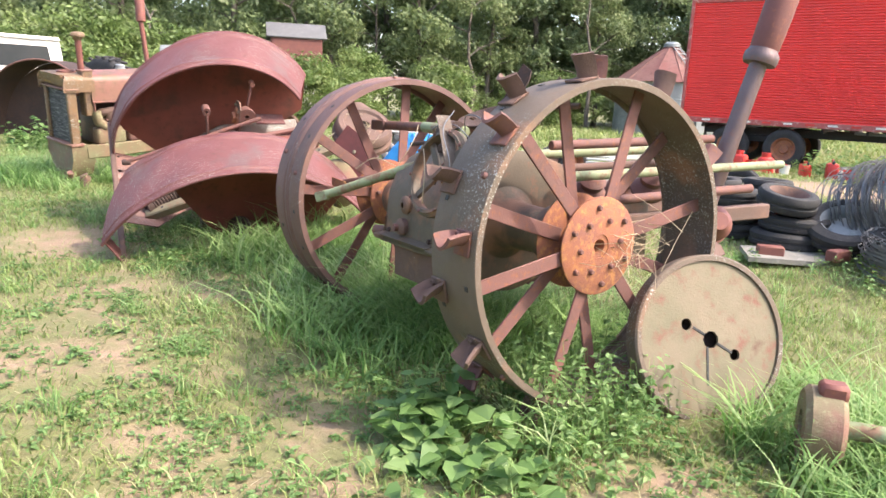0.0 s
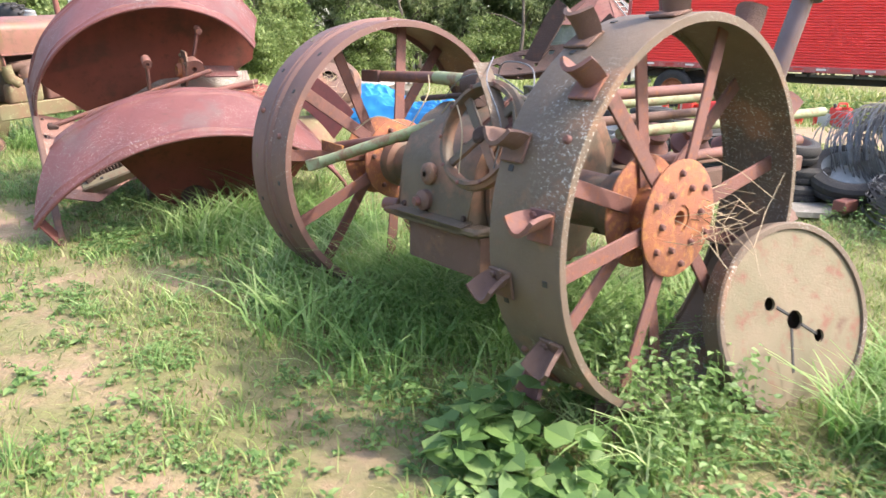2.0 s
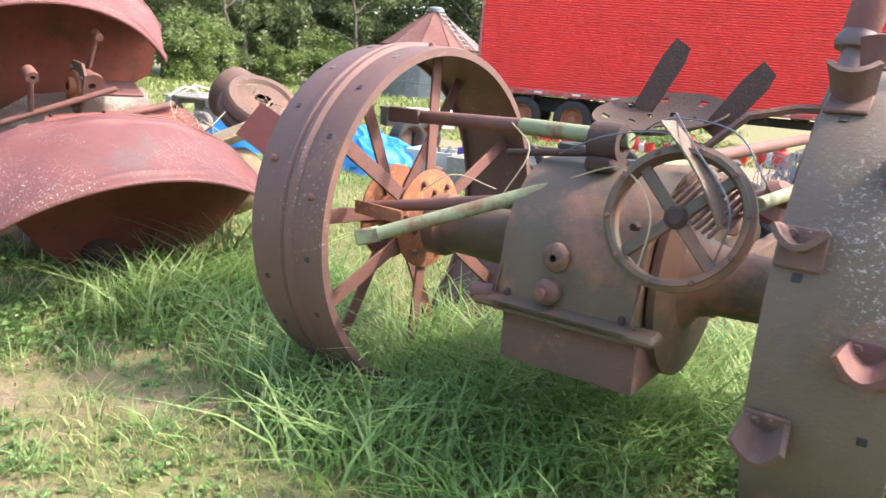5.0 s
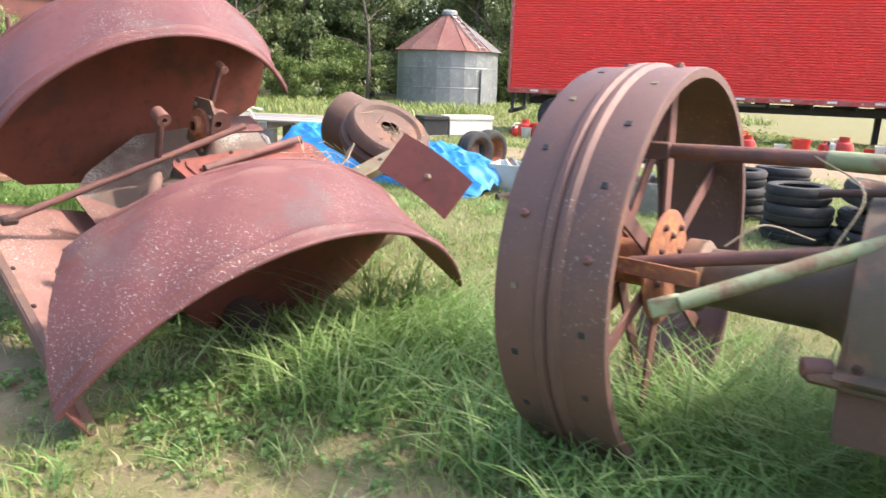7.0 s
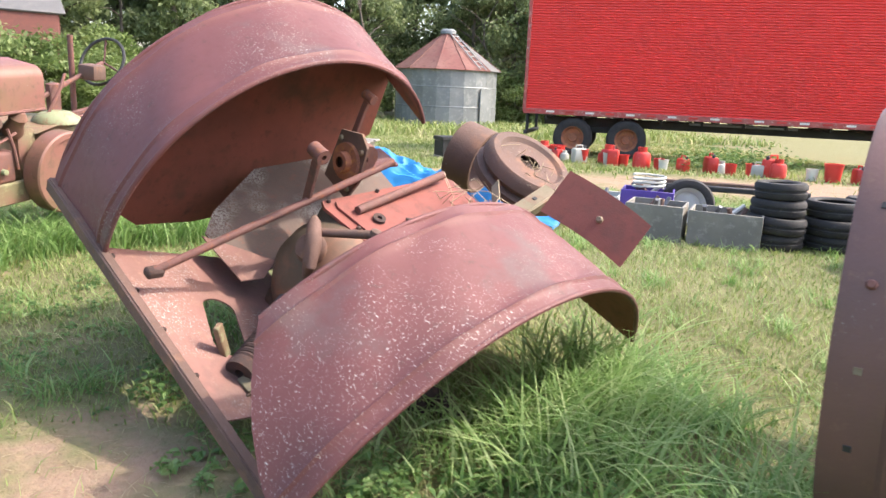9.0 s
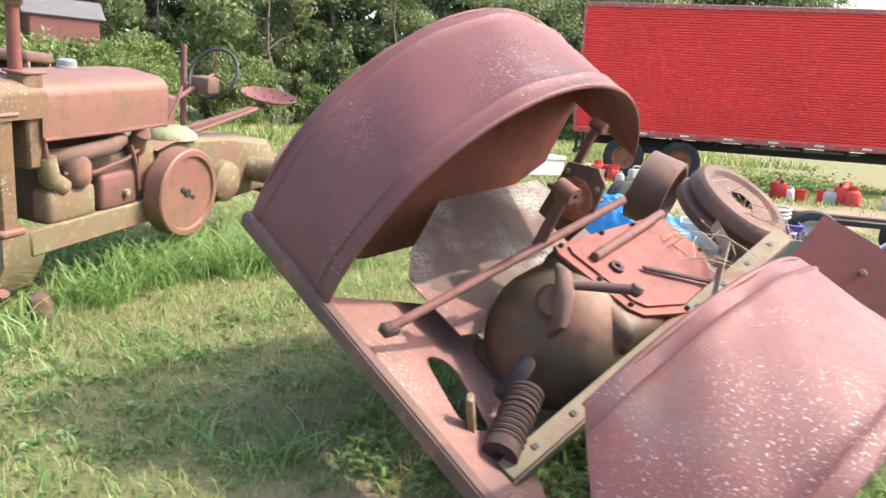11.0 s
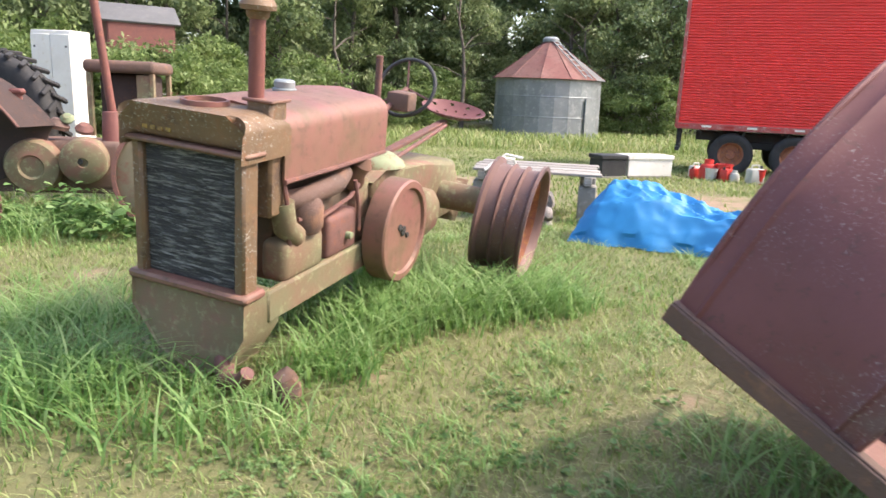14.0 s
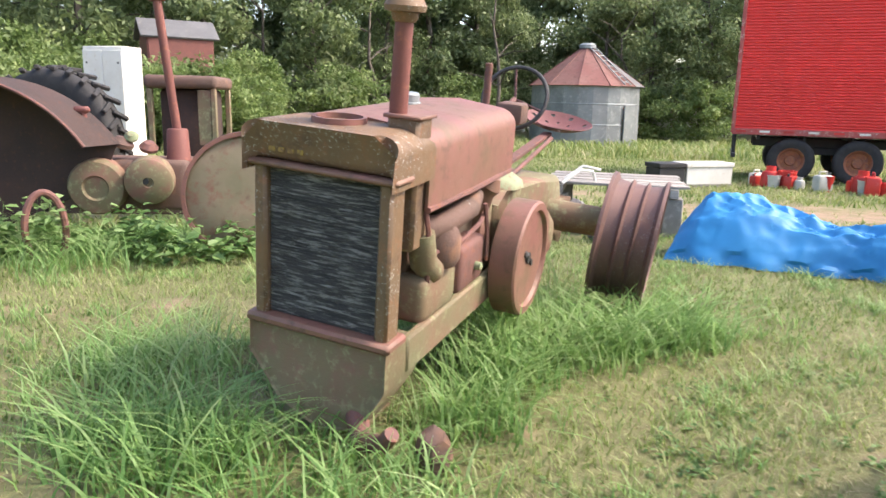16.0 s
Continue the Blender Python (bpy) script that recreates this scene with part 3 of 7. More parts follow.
def hand_ring(p):
    """A spoked casting, like a small pulley, leaning on the gearbox."""
    m = pose(0.38, -0.42, 0.25, 72, -8, 4)
    ring = part("ring_casting", lathe([(0.165, -0.02), (0.195, -0.02), (0.2, -0.012), (0.2, 0.012), (0.185, 0.02), (0.185, 0.03), (0.172, 0.03), (0.165, 0.01), (0.165, -0.02)], 44), M_GEAR, p, "spoked iron ring with a greasy surface", m)
    for k in range(4):
        a = radians(35 + 90 * k)
        part("spoke", bar((0, 0, 0), (0.17 * math.cos(a), 0.17 * math.sin(a), 0), 0.035, 0.018, (0, 0, 1)), M_GEAR, ring)
    part("boss", lathe([(0, -0.025), (0.028, -0.025), (0.032, 0.015), (0.02, 0.025), (0, 0.025)], 18), M_RUST_DK, ring)
    for k in range(10):
        a = radians(36 * k)
        part("bolt", rod((0.183 * math.cos(a), 0.183 * math.sin(a), 0.028), (0.183 * math.cos(a), 0.183 * math.sin(a), 0.036), 0.008, None, 6), M_SPOKE, ring)
    # gear cluster behind it
    for k in range(9):
        part("gear_tooth", bar((0.1 + 0.02 * k, -0.02 - 0.012 * k, -0.01), (0.13 + 0.02 * k, 0.06 - 0.01 * k, 0.11), 0.012, 0.012, (0, 0, 1)), M_SPOKE, p, "", pose(0.24, -0.36, 0.32, 0, 20, 0))
    part("leaf_strip", sheet([[(x, 0.03 * s, 0.02 * math.sin(x * 9)) for s in (-1, 1)] for x in np.linspace(0, 0.34, 8)], 0.006), M_RIM, p, "", pose(0.3, -0.36, 0.5, 0, 48, -20))


hand_ring(A)


def pan_seat(p, m, material, R=0.22, label=""):
    """A pressed-steel seat pan with rows of holes."""
    b = bmesh.new()
    nr, na = 9, 40
    g = []
    for i in range(nr + 1):
        r = R * i / nr
        row = []
        for k in range(na):
            a = 2 * math.pi * k / na
            f = 1 + 0.12 * math.cos(2 * a)
            row.append(b.verts.new((r * f * math.cos(a), r * f * math.sin(a) * 0.92, 0.3 * R * (i / nr) ** 2.2 + 0.05 * R * math.sin(a) * (i / nr))))
        g.append(row)
    for i in range(1, nr):
        for k in range(na):
            if i in (4, 7) and k % 5 == (0 if i == 4 else 2):
                continue
            b.faces.new((g[i][k], g[i][(k + 1) % na], g[i + 1][(k + 1) % na], g[i + 1][k]))
    bmesh.ops.delete(b, geom=[v for v in b.verts if not v.link_faces], context="VERTS")
    bmesh.ops.recalc_face_normals(b, faces=b.faces)
    bmesh.ops.solidify(b, geom=b.faces[:], thickness=0.006)
    return part("seat", b, material, p, label, m)


pan_seat(A, pose(0.1, 0.14, 0.45, 14, -10, 40), M_RUST_DK, 0.21, "dark rusted pressed-steel seat pan with holes")
for bx, by, bz, ang in ((0.0, 0.2, 0.5, 25), (0.26, 0.16, 0.45, 36)):
    part("upright_blade", slab([(-0.035, 0), (0.035, 0), (0.042, 0.22), (0.03, 0.27), (-0.03, 0.28), (-0.04, 0.2)], 0.014), M_RUST_DK, A, "", pose(bx, by, bz, 80, ang, 20))
part("curved_arm", sweep([(0.3, -0.05, 0.4), (0.42, -0.02, 0.52), (0.54, 0.04, 0.55), (0.68, 0.1, 0.555)], 0.014, 6), M_RUST, A)
# frame, rods and castings ahead of the axle
part("engine_block", bevel(box(0.42, 0.55, 0.34, (0.08, 0.78, -0.12), 0.0), 0.03, 2), M_GEAR, A)
for x in (-0.16, 0.34):
    part("frame_rail", box(0.06, 1.75, 0.09, (x, 1.2, -0.05), 0.008), M_RUST, A)
for x, z, y0, y1, mm in ((0.05, 0.3, 0.25, 1.75, M_GREEN), (0.42, 0.22, 0.3, 1.9, M_GREEN), (0.22, 0.36, 0.35, 1.5, M_SPOKE), (-0.1, 0.2, 0.35, 1.6, M_RUST), (0.5, 0.1, 0.4, 1.5, M_SPOKE)):
    part("control_rod", rod((x, y0, z), (x + 0.1, y1, z + 0.04), 0.025), mm, A)
for x, y, z in ((0.2, 0.65, 0.18), (0.3, 1.0, 0.2), (0.0, 1.1, 0.16), (0.28, 1.4, 0.15)):
    part("casting", lathe([(0, 0), (0.09, 0), (0.1, 0.03), (0.06, 0.08), (0.075, 0.12), (0.04, 0.15), (0, 0.15)], 14, None, pose(x, y, z - 0.1, 20, 30, 10)), M_SPOKE, A)


def exhaust(p):
    a, c = Vector((0.32, 1.5, 0.0)), Vector((0.43, 1.71, 0.85))
    d = (c - a).normalized()
    st = part("exhaust_pipe", rod(a - d * 0.1, c, 0.058, 0.05, 20), M_PIPE, p, "grey-purple exhaust pipe with a muffler collar")
    m, n = frame_to(c, c + d)
    part("collar", lathe([(0.05, -0.02), (0.09, -0.02), (0.097, 0.0), (0.097, 0.035), (0.08, 0.06), (0.08, 0.09)], 24, None, m), M_PIPE, st)
    part("muffler", lathe([(0.075, 0.05), (0.082, 0.07), (0.086, 0.2), (0.09, 0.75), (0.06, 0.8), (0, 0.8)], 24, None, m), M_STACKR, st)
    q = a - d * 0.06
    part("elbow", lathe([(0, 0), (0.085, 0), (0.1, 0.02), (0.1, 0.08), (0.115, 0.085), (0.115, 0.11), (0.1, 0.115), (0.1, 0.2), (0.05, 0.26), (0, 0.26)], 26, None, pose(*(q + Vector((0.12, -0.08, -0.03))), 70, 0, 60) @ pose(0, 0, -0.13)), M_STACKR, p, "red-brown exhaust elbow with a flange")


exhaust(A)
for k, pts in enumerate(([(-0.1, -0.2, 0.36), (0.1, -0.28, 0.44), (0.3, -0.3, 0.46), (0.5, -0.34, 0.4)], [(0.0, -0.3, 0.3), (0.2, -0.4, 0.36), (0.32, -0.46, 0.26), (0.3, -0.46, 0.08)], [(0.1, -0.1, 0.42), (0.25, -0.2, 0.5), (0.45, -0.25, 0.48), (0.58, -0.38, 0.36)], [(-0.35, -0.1, 0.44), (-0.2, -0.22, 0.36), (-0.25, -0.3, 0.2)],
                         [(0.3, -0.3, 0.52), (0.4, -0.42, 0.44), (0.52, -0.46, 0.3), (0.5, -0.47, 0.14)], [(-0.3, -0.25, 0.22), (-0.42, -0.33, 0.26), (-0.5, -0.4, 0.2)])):
    part("loose_wire", sweep(curved(pts), 0.0028, 5), M_STRAW if k % 2 else M_WIRE, A)
for x, z in ((-0.14, -0.08), (0.25, 0.2), (0.25, -0.08)):
    part("case_bolt", rod((x, -0.36, z), (x, -0.395 if z < 0 else -0.388, z), 0.016, 0.013, 6), M_RUST_DK, A)


def lid_disc():
    m = Matrix.Translation((0.789, 3.56, 0.2155))
    n = Vector((0.423, -0.855, 0.30)).normalized()
    m = m @ n.to_track_quat("Z", "Y").to_matrix().to_4x4()
    t = thing("flywheel_cover", m, "round tan iron flywheel cover leaning against a steel wheel", "machine part")
    R = 0.378
    holes = [ring_pts(0.027, 10, (-0.119, 0.074)), ring_pts(0.04, 9, (0.0, 0.0), 0.3), ring_pts(0.026, 10, (0.119, -0.074))]
    part("face", slab(ring_pts(R - 0.02, 56), 0.012, 0, None, Matrix.Translation((0, 0, -0.02)), holes), M_DISC, t, "tan and grey weathered face")
    part("rim", lathe([(R - 0.02, -0.085), (R, -0.085), (R + 0.004, -0.07), (R + 0.004, -0.004), (R - 0.004, 0.004), (R - 0.024, 0.003), (R - 0.028, -0.01), (R - 0.02, -0.085)], 64), M_RIM, t, "brown rolled rim")
    part("back", lathe([(0, -0.082), (R - 0.022, -0.082), (R - 0.022, -0.076), (0, -0.076)], 48), M_RUST_DK, t)
    bm = None
    for a, c in (((-0.088, 0.06), (-0.03, 0.025)), ((0.03, -0.018), (0.105, -0.064)), ((-0.02, -0.03), (-0.03, -0.2))):
        bm = bar((a[0], a[1], -0.0065), (c[0], c[1], -0.0065), 0.012, 0.003, (0, 0, 1), bm, 0.001)
    part("slot", bm, M_BLACK, t)


lid_disc()


# ---- fender and platform unit, leaning on its side ----
BO, BU, BA, BB = Vector((-3.993, 6.123, 0.841)), Vector((0.539, -0.715, -0.448)).normalized(), Vector((0.798, 0.602, 0.0)), Vector((0.270, -0.358, 0.894))
BB = BB.normalized()
BM = Matrix((BU, BA, BB)).transposed().to_4x4()
BM.translation = BO
B = thing("tractor_fender_unit", BM, "tilted tractor rear platform with two domed oxide-red fenders", "tractor")


def arc(deg, r, c):
    return c[0] + r * math.cos(radians(deg)), c[1] + r * math.sin(radians(deg))


def fender(p, u0, u1, a0, a1, c, r, name, skew=0.0, cut=0.0, bulge=0.0):
    """A curved mudguard sheet with pressed beads near its edges and a rolled lip. skew: how far the outer edge sits back; cut: degrees by which the inner corner is cut away."""
    us = [0, 0.02, 0.05, 0.09, 0.11, 0.13, 0.2, 0.3, 0.5, 0.7, 0.8, 0.87, 0.89, 0.91, 0.95, 0.98, 1.0]

    def at(f, s, rr):
        t0 = a0 - cut * (1 - s) ** 1.6
        k = bulge * math.sin(math.pi * f)
        y, z = arc(t0 + (a1 - t0) * f, rr + 0.3 * k * (1 - s), c)
        return u0 + (u1 - u0) * s - k * (1 - s) + 1.1 * k * s, y + skew * (1 - s) * min(1.0, 2.5 * f), z

    rows = [[at(i / 48, s, r + (0.009 if abs(s - 0.11) < 0.015 or abs(s - 0.89) < 0.015 else 0) + 0.005 * math.sin(i * 0.7 + s * 5) + 0.004 * noise.noise((i * 0.3, s * 4, u0))) for s in us] for i in range(49)]
    f = part(name, sheet(rows, 0.006), M_FENDER, p, "domed oxide-red sheet-metal fender with lichen specks")
    part("inner_lining", sheet([[at(i / 40, s, r - 0.013) for s in (0.01, 0.25, 0.5, 0.75, 0.99)] for i in range(41)], 0.002), M_FEND_IN, f, "bare red-rust underside")
    for s in (0.0, 1.0):
        part("rolled_lip", sweep([at(i / 48, s, r - 0.006) for i in range(49)], 0.011, 8), M_FENDER, f)
    return f


F_FAR = fender(B, 0.0, 0.5, 187, 38, (0.87, 0.035), 0.862, "far_fender", 0.17, 0.0, 0.06)
F_NEAR = fender(B, 1.4, 1.93, 151, 34, (0.87, -0.4), 1.145, "near_fender", 0.0, 16)


def wall_plate(p, u, pts, name, material, label):
    """The flat outer wall of a fender, under its arc."""
    return part(name, slab(pts, 0.006, 0, None, Matrix(((0, 0, 1, u), (1, 0, 0, 0), (0, 1, 0, 0), (0, 0, 0, 1)))), material, p, label)


wall_plate(B, 0.006, [(arc(176 - 138 * i / 30, 0.85, (0.88, 0.02))[0] + 0.165 * min(1.0, i / 12), arc(176 - 138 * i / 30, 0.85, (0.88, 0.02))[1]) for i in range(31)] + [(1.72, 0.2), (1.62, 0.12), (1.36, -0.08), (1.02, -0.26), (0.7, -0.3), (0.4, -0.28), (0.12, -0.05)], "fender_wall", M_FEND_IN, "bare red-rust inner wall of the fender")
wall_plate(B, 1.4, [arc(122 - 86 * i / 30, 1.128, (0.87, -0.4)) for i in range(31)] + [(1.66, 0.0), (1.4, -0.28), (0.95, -0.36), (0.66, -0.12), (0.42, 0.2)], "fender_wall", M_FEND_IN, "bare red-rust inner wall of the fender")
part("fender_apron", sheet([[(1.8 + 0.13 * s, -0.11 + 0.11 * k, 0.17 - 0.19 * k) for s in (0, 0.5, 1)] for k in (0, 0.5, 1)], 0.008), M_FENDER, B)


def platform(p):
    part("edge_angle", box(1.95, 0.012, 0.055, (0.955, -0.006, -0.03), 0.003), M_RUST, p, "rusty angle iron along the platform edge")
    part("edge_flange", box(1.95, 0.035, 0.008, (0.955, 0.012, 0.0), 0.003), M_RUST, p)
    m = Matrix(((1, 0, 0, 0), (0, 1, 0, 0.0), (0, -0.27, 1, -0.03), (0, 0, 0, 1)))
    e0, e1, hw = Vector((0.83, 0.365)), Vector((1.045, 0.29)), 0.07
    dv = (e1 - e0).normalized()
    nv = Vector((-dv.y, dv.x))
    slot = [tuple((e1 if math.cos(t) > 0 else e0) + dv * hw * math.cos(t) + nv * hw * math.sin(t)) for t in np.linspace(0.01, 2 * math.pi + 0.01, 28, endpoint=False)]
    plate = part("platform_plate", slab([(0.44, 0.01), (1.42, 0.01), (1.42, 0.28), (1.14, 0.5), (1.0, 0.7), (0.76, 0.82), (0.45, 0.82)], 0.008, 0, None, m, [slot]), M_PLAT, p, "pinkish rusted platform plate with a slot")
    for x, y in ((0.5, 0.05), (0.72, 0.05), (0.95, 0.05), (1.2, 0.05)):
        part("bolt", rod((x, y, -0.03 - 0.27 * y), (x, y, -0.012 - 0.27 * y), 0.013, 0.01, 7), M_RUST_DK, plate)
    part("side_pan", slab([(0.42, 0.5), (0.73, 0.53), (0.72, 0.68), (0.66, 0.86), (0.66, 1.62), (0.06, 1.66), (0.06, 0.95), (0.3, 0.6)], 0.008, 0, None, Matrix(((1, 0, 0, 0), (0, 1, 0, 0), (-0.08, 0.12, 1, -0.08), (0, 0, 0, 1)))), M_PAN, p, "lichen-spotted grey pan")
    part("pan_lap", slab([(0.44, 0.47), (0.75, 0.5), (0.77, 0.6), (0.69, 0.7)], 0.006, 0, None, Matrix(((1, 0, 0, 0), (0, 1, 0, 0), (-0.08, 0.12, 1, -0.067), (0, 0, 0, 1)))), M_PLAT, p, "red-brown lapped corner of the pan")
    # transmission casing between the fenders: a smooth bulging bell under a bolted cover
    b = lathe([(0, 0.6), (0.08, 0.602), (0.16, 0.625), (0.23, 0.68), (0.275, 0.76), (0.295, 0.88), (0.3, 1.05), (0.3, 1.45), (0.26, 1.6), (0.1, 1.66), (0, 1.66)], 44, None, Matrix.Translation((0.94, 0, 0.0)) @ Matrix.Diagonal((1.0, 1.0, 1.06, 1)) @ pose(0, 0, 0, -90, 0, 0))
    bb = box(0.46, 0.86, 0.24, (0.96, 1.22, 0.2), 0)
    bevel(bb, 0.05, 3)
    bmesh.ops.transform(bb, matrix=Matrix(((1, 0, 0, 0), (0, 1, 0, 0), (-0.1, 0.08, 1, 0), (0, 0, 0, 1))), verts=bb.verts)
    b = join(b, bb)
    b = box(0.5, 0.8, 0.3, (0.96, 1.05, -0.28), 0.05, b)
    case = part("transmission_case", b, M_GEAR, p, "oily brown bulging cast transmission casing")
    for k in range(5):
        t = radians(200 + 28 * k)
        part("casing_rib", bar((0.94 + 0.1 * math.cos(t), 0.62, 0.1 * math.sin(t)), (0.94 + 0.27 * math.cos(t), 0.75, 0.28 * math.sin(t)), 0.02, 0.03), M_GEAR, case)
    cm = Matrix(((1, 0, 0, 0), (0, 1, 0, 0), (-0.1, 0.08, 1, 0.32), (0, 0, 0, 1)))
    ol = [(0.75, 0.8), (0.79, 0.785), (1.1, 0.865), (1.15, 0.91), (1.21, 1.15), (1.16, 1.5), (0.98, 1.63), (0.78, 1.6), (0.74, 1.56)]
    cover = part("cover_plate", slab(ol, 0.014, 0, None, cm), M_FEND_IN, p, "oxide-red cover plate with bolts")
    mid = Vector((0.96, 1.2))
    part("cover_panel", slab([tuple(mid + (Vector(q) - mid) * 0.87) for q in ol], 0.012, 0, None, Matrix.Translation((0, 0, 0.013)) @ cm), M_FEND_IN, cover)
    for q in ol[::2] + [(0.95, 0.835), (0.745, 1.1), (0.745, 1.35)]:
        w = mid + (Vector(q) - mid) * 0.94
        z = 0.334 - 0.1 * w.x + 0.08 * w.y
        part("bolt", rod((w.x, w.y, z), (w.x, w.y, z + 0.016), 0.011, 0.009, 7), M_RUST_DK, cover)
    part("cover_ring", lathe([(0.012, 0), (0.03, 0), (0.03, 0.012), (0.012, 0.012), (0.012, 0)], 14, None, cm @ pose(0.935, 0.98, 0.027)), M_RUST_DK, cover)
    part("flat_key", bar(cm @ Vector((0.98, 1.1, 0.04)), cm @ Vector((1.17, 1.42, 0.05)), 0.022, 0.012), M_RUST_DK, p)
    lv = part("shift_lever", rod((0.93, 0.64, 0.31), (1.1, 0.775, 0.4), 0.017, 0.019), M_RUST, p, "short rusty lever with a ball end")
    part("knob", lathe([(0, -0.026), (0.018, -0.02), (0.027, 0), (0.02, 0.02), (0, 0.027)], 14, None, pose(1.11, 0.783, 0.405)), M_RUST, lv)
    part("shift_horn", sweep([(0.86, 0.68, 0.33), (0.91, 0.64, 0.34), (0.98, 0.6, 0.3), (1.02, 0.58, 0.22), (1.0, 0.6, 0.14)], [0.012, 0.028, 0.036, 0.03, 0.014], 10), M_RUST, p)
    part("horn_boss", lathe([(0, 0), (0.06, 0), (0.07, 0.02), (0.05, 0.07), (0, 0.08)], 18, None, pose(0.93, 0.66, 0.22, 60, 0, 20)), M_RUST, p)
    part("long_rod", rod((0.73, 0.1, 0.06), (0.74, 1.16, 0.5), 0.017), M_SPOKE, p)
    part("rod_clevis", box(0.05, 0.07, 0.04, (0.73, 0.1, 0.055), 0.01), M_RUST_DK, p)
    part("second_rod", rod((0.87, 0.9, 0.345), (0.78, 1.5, 0.43), 0.02), M_SPOKE, p)
    # lever posts and bearing by the far fender
    part("lever_post", bar((0.52, 1.08, 0.42), (0.5, 1.11, 0.71), 0.035, 0.02, (0, 1, 0)), M_SPOKE, p)
    part("post_head", rod((0.47, 1.11, 0.7), (0.54, 1.11, 0.7), 0.024), M_SPOKE, p)
    part("short_post", bar((0.72, 0.74, 0.3), (0.73, 0.71, 0.55), 0.045, 0.02, (0, 1, 0)), M_SPOKE, p)
    part("post_socket", lathe([(0.012, -0.04), (0.032, -0.04), (0.034, 0.04), (0.012, 0.04), (0.012, -0.04)], 14, None, Matrix.Translation((0.73, 0.71, 0.56)) @ AXIS_X), M_SPOKE, p)
    part("bearing", lathe([(0.02, -0.05), (0.05, -0.05), (0.055, 0.03), (0.075, 0.03), (0.075, 0.06), (0.02, 0.06), (0.02, -0.05)], 22, None, Matrix.Translation((0.6, 1.06, 0.46)) @ AXIS_X), M_SPOKE, p)
    bp = part("bearing_plate", slab([(0.52, 0.3), (0.7, 0.28), (0.74, 0.4), (0.72, 0.56), (0.66, 0.6), (0.53, 0.55)], 0.014, 0, None, Matrix(((1, 0, 0, 0), (0, 0, 1, 0.985), (0, 1, 0, 0), (0, 0, 0, 1)))), M_RUST, p, "dark red bracket plate with a bronze bearing")
    part("bearing_ring", lathe([(0.025, 0.03), (0.045, 0.03), (0.05, 0.0), (0.085, 0.0), (0.09, -0.02), (0.025, -0.02)], 26, None, Matrix.Translation((0.63, 0.97, 0.44)) @ pose(0, 0, 0, 90, 0, 0)), M_ORANGE, bp)
    for x, z in ((0.55, 0.52), (0.7, 0.53), (0.69, 0.33)):
        part("bolt", rod((x, 0.985, z), (x, 0.97, z), 0.014, 0.011, 7), M_DISC, bp)
    part("bearing_cheek", box(0.16, 0.26, 0.02, (0.47, 1.3, 0.34), 0.006), M_FENDER, p)
    # spring on a bolt
    mm, n = frame_to((1.11, 0.44, 0.0), (1.229, 0.216, -0.053))
    sp = part("coil_spring", sweep([mm @ Vector((0.052 * math.cos(a), 0.052 * math.sin(a), 0.25 * a / (2 * math.pi * 10) - 0.02)) for a in np.linspace(0, 2 * math.pi * 10, 190)], 0.0115, 6), M_RUST_DK, p, "dark rusty coil spring")
    part("spring_core", lathe([(0, -0.03), (0.04, -0.03), (0.045, 0.02), (0.045, 0.24), (0, 0.24)], 16, None, mm), M_RUST_DK, sp)
    part("spring_seat", lathe([(0.02, 0), (0.056, 0), (0.06, 0.01), (0.06, 0.05), (0.02, 0.05), (0.02, 0)], 20, None, mm @ Matrix.Translation((0, 0, 0.215))), M_RUST_DK, sp)
    part("lever_foot", bar((1.1, 0.24, -0.1), (1.05, 0.2, 0.03), 0.045, 0.025), M_OLIVE, p)
    rail = part("near_rail", bar((1.28, 0.2, -0.07), (1.165, 1.86, 0.57), 0.075, 0.012, (0, 0, 1)), M_DISC, p, "tan weathered perforated rail")
    part("rail_web", bar((1.322, 0.2, -0.1), (1.205, 1.86, 0.54), 0.012, 0.06, (0, 0, 1)), M_DISC, rail)
    for k in range(9):
        q = Vector((1.28, 0.2, -0.07)).lerp(Vector((1.165, 1.86, 0.57)), (k + 0.7) / 9.4)
        part("rail_hole", box(0.02, 0.022, 0.004, (0, 0, 0), 0.001, None, Matrix.Translation(q + Vector((0, -0.002, 0.008))) @ pose(0, 0, 0, 21, 0, 0)), M_BLACK, rail)
    part("rubber_hose", sweep([(1.0, 0.56, 0.02), (1.03, 0.5, 0.06), (1.04, 0.47, 0.02), (1.03, 0.45, -0.08)], 0.03, 10), M_RUBBER, p)
    part("axle_stub", lathe([(0, 0), (0.12, 0), (0.13, 0.05), (0.09, 0.1), (0.09, 0.5), (0.06, 0.52), (0.06, 0.62), (0, 0.62)], 20, None, Matrix.Translation((1.25, 0.9, -0.12)) @ AXIS_X), M_RUST_DK, p)


platform(B)


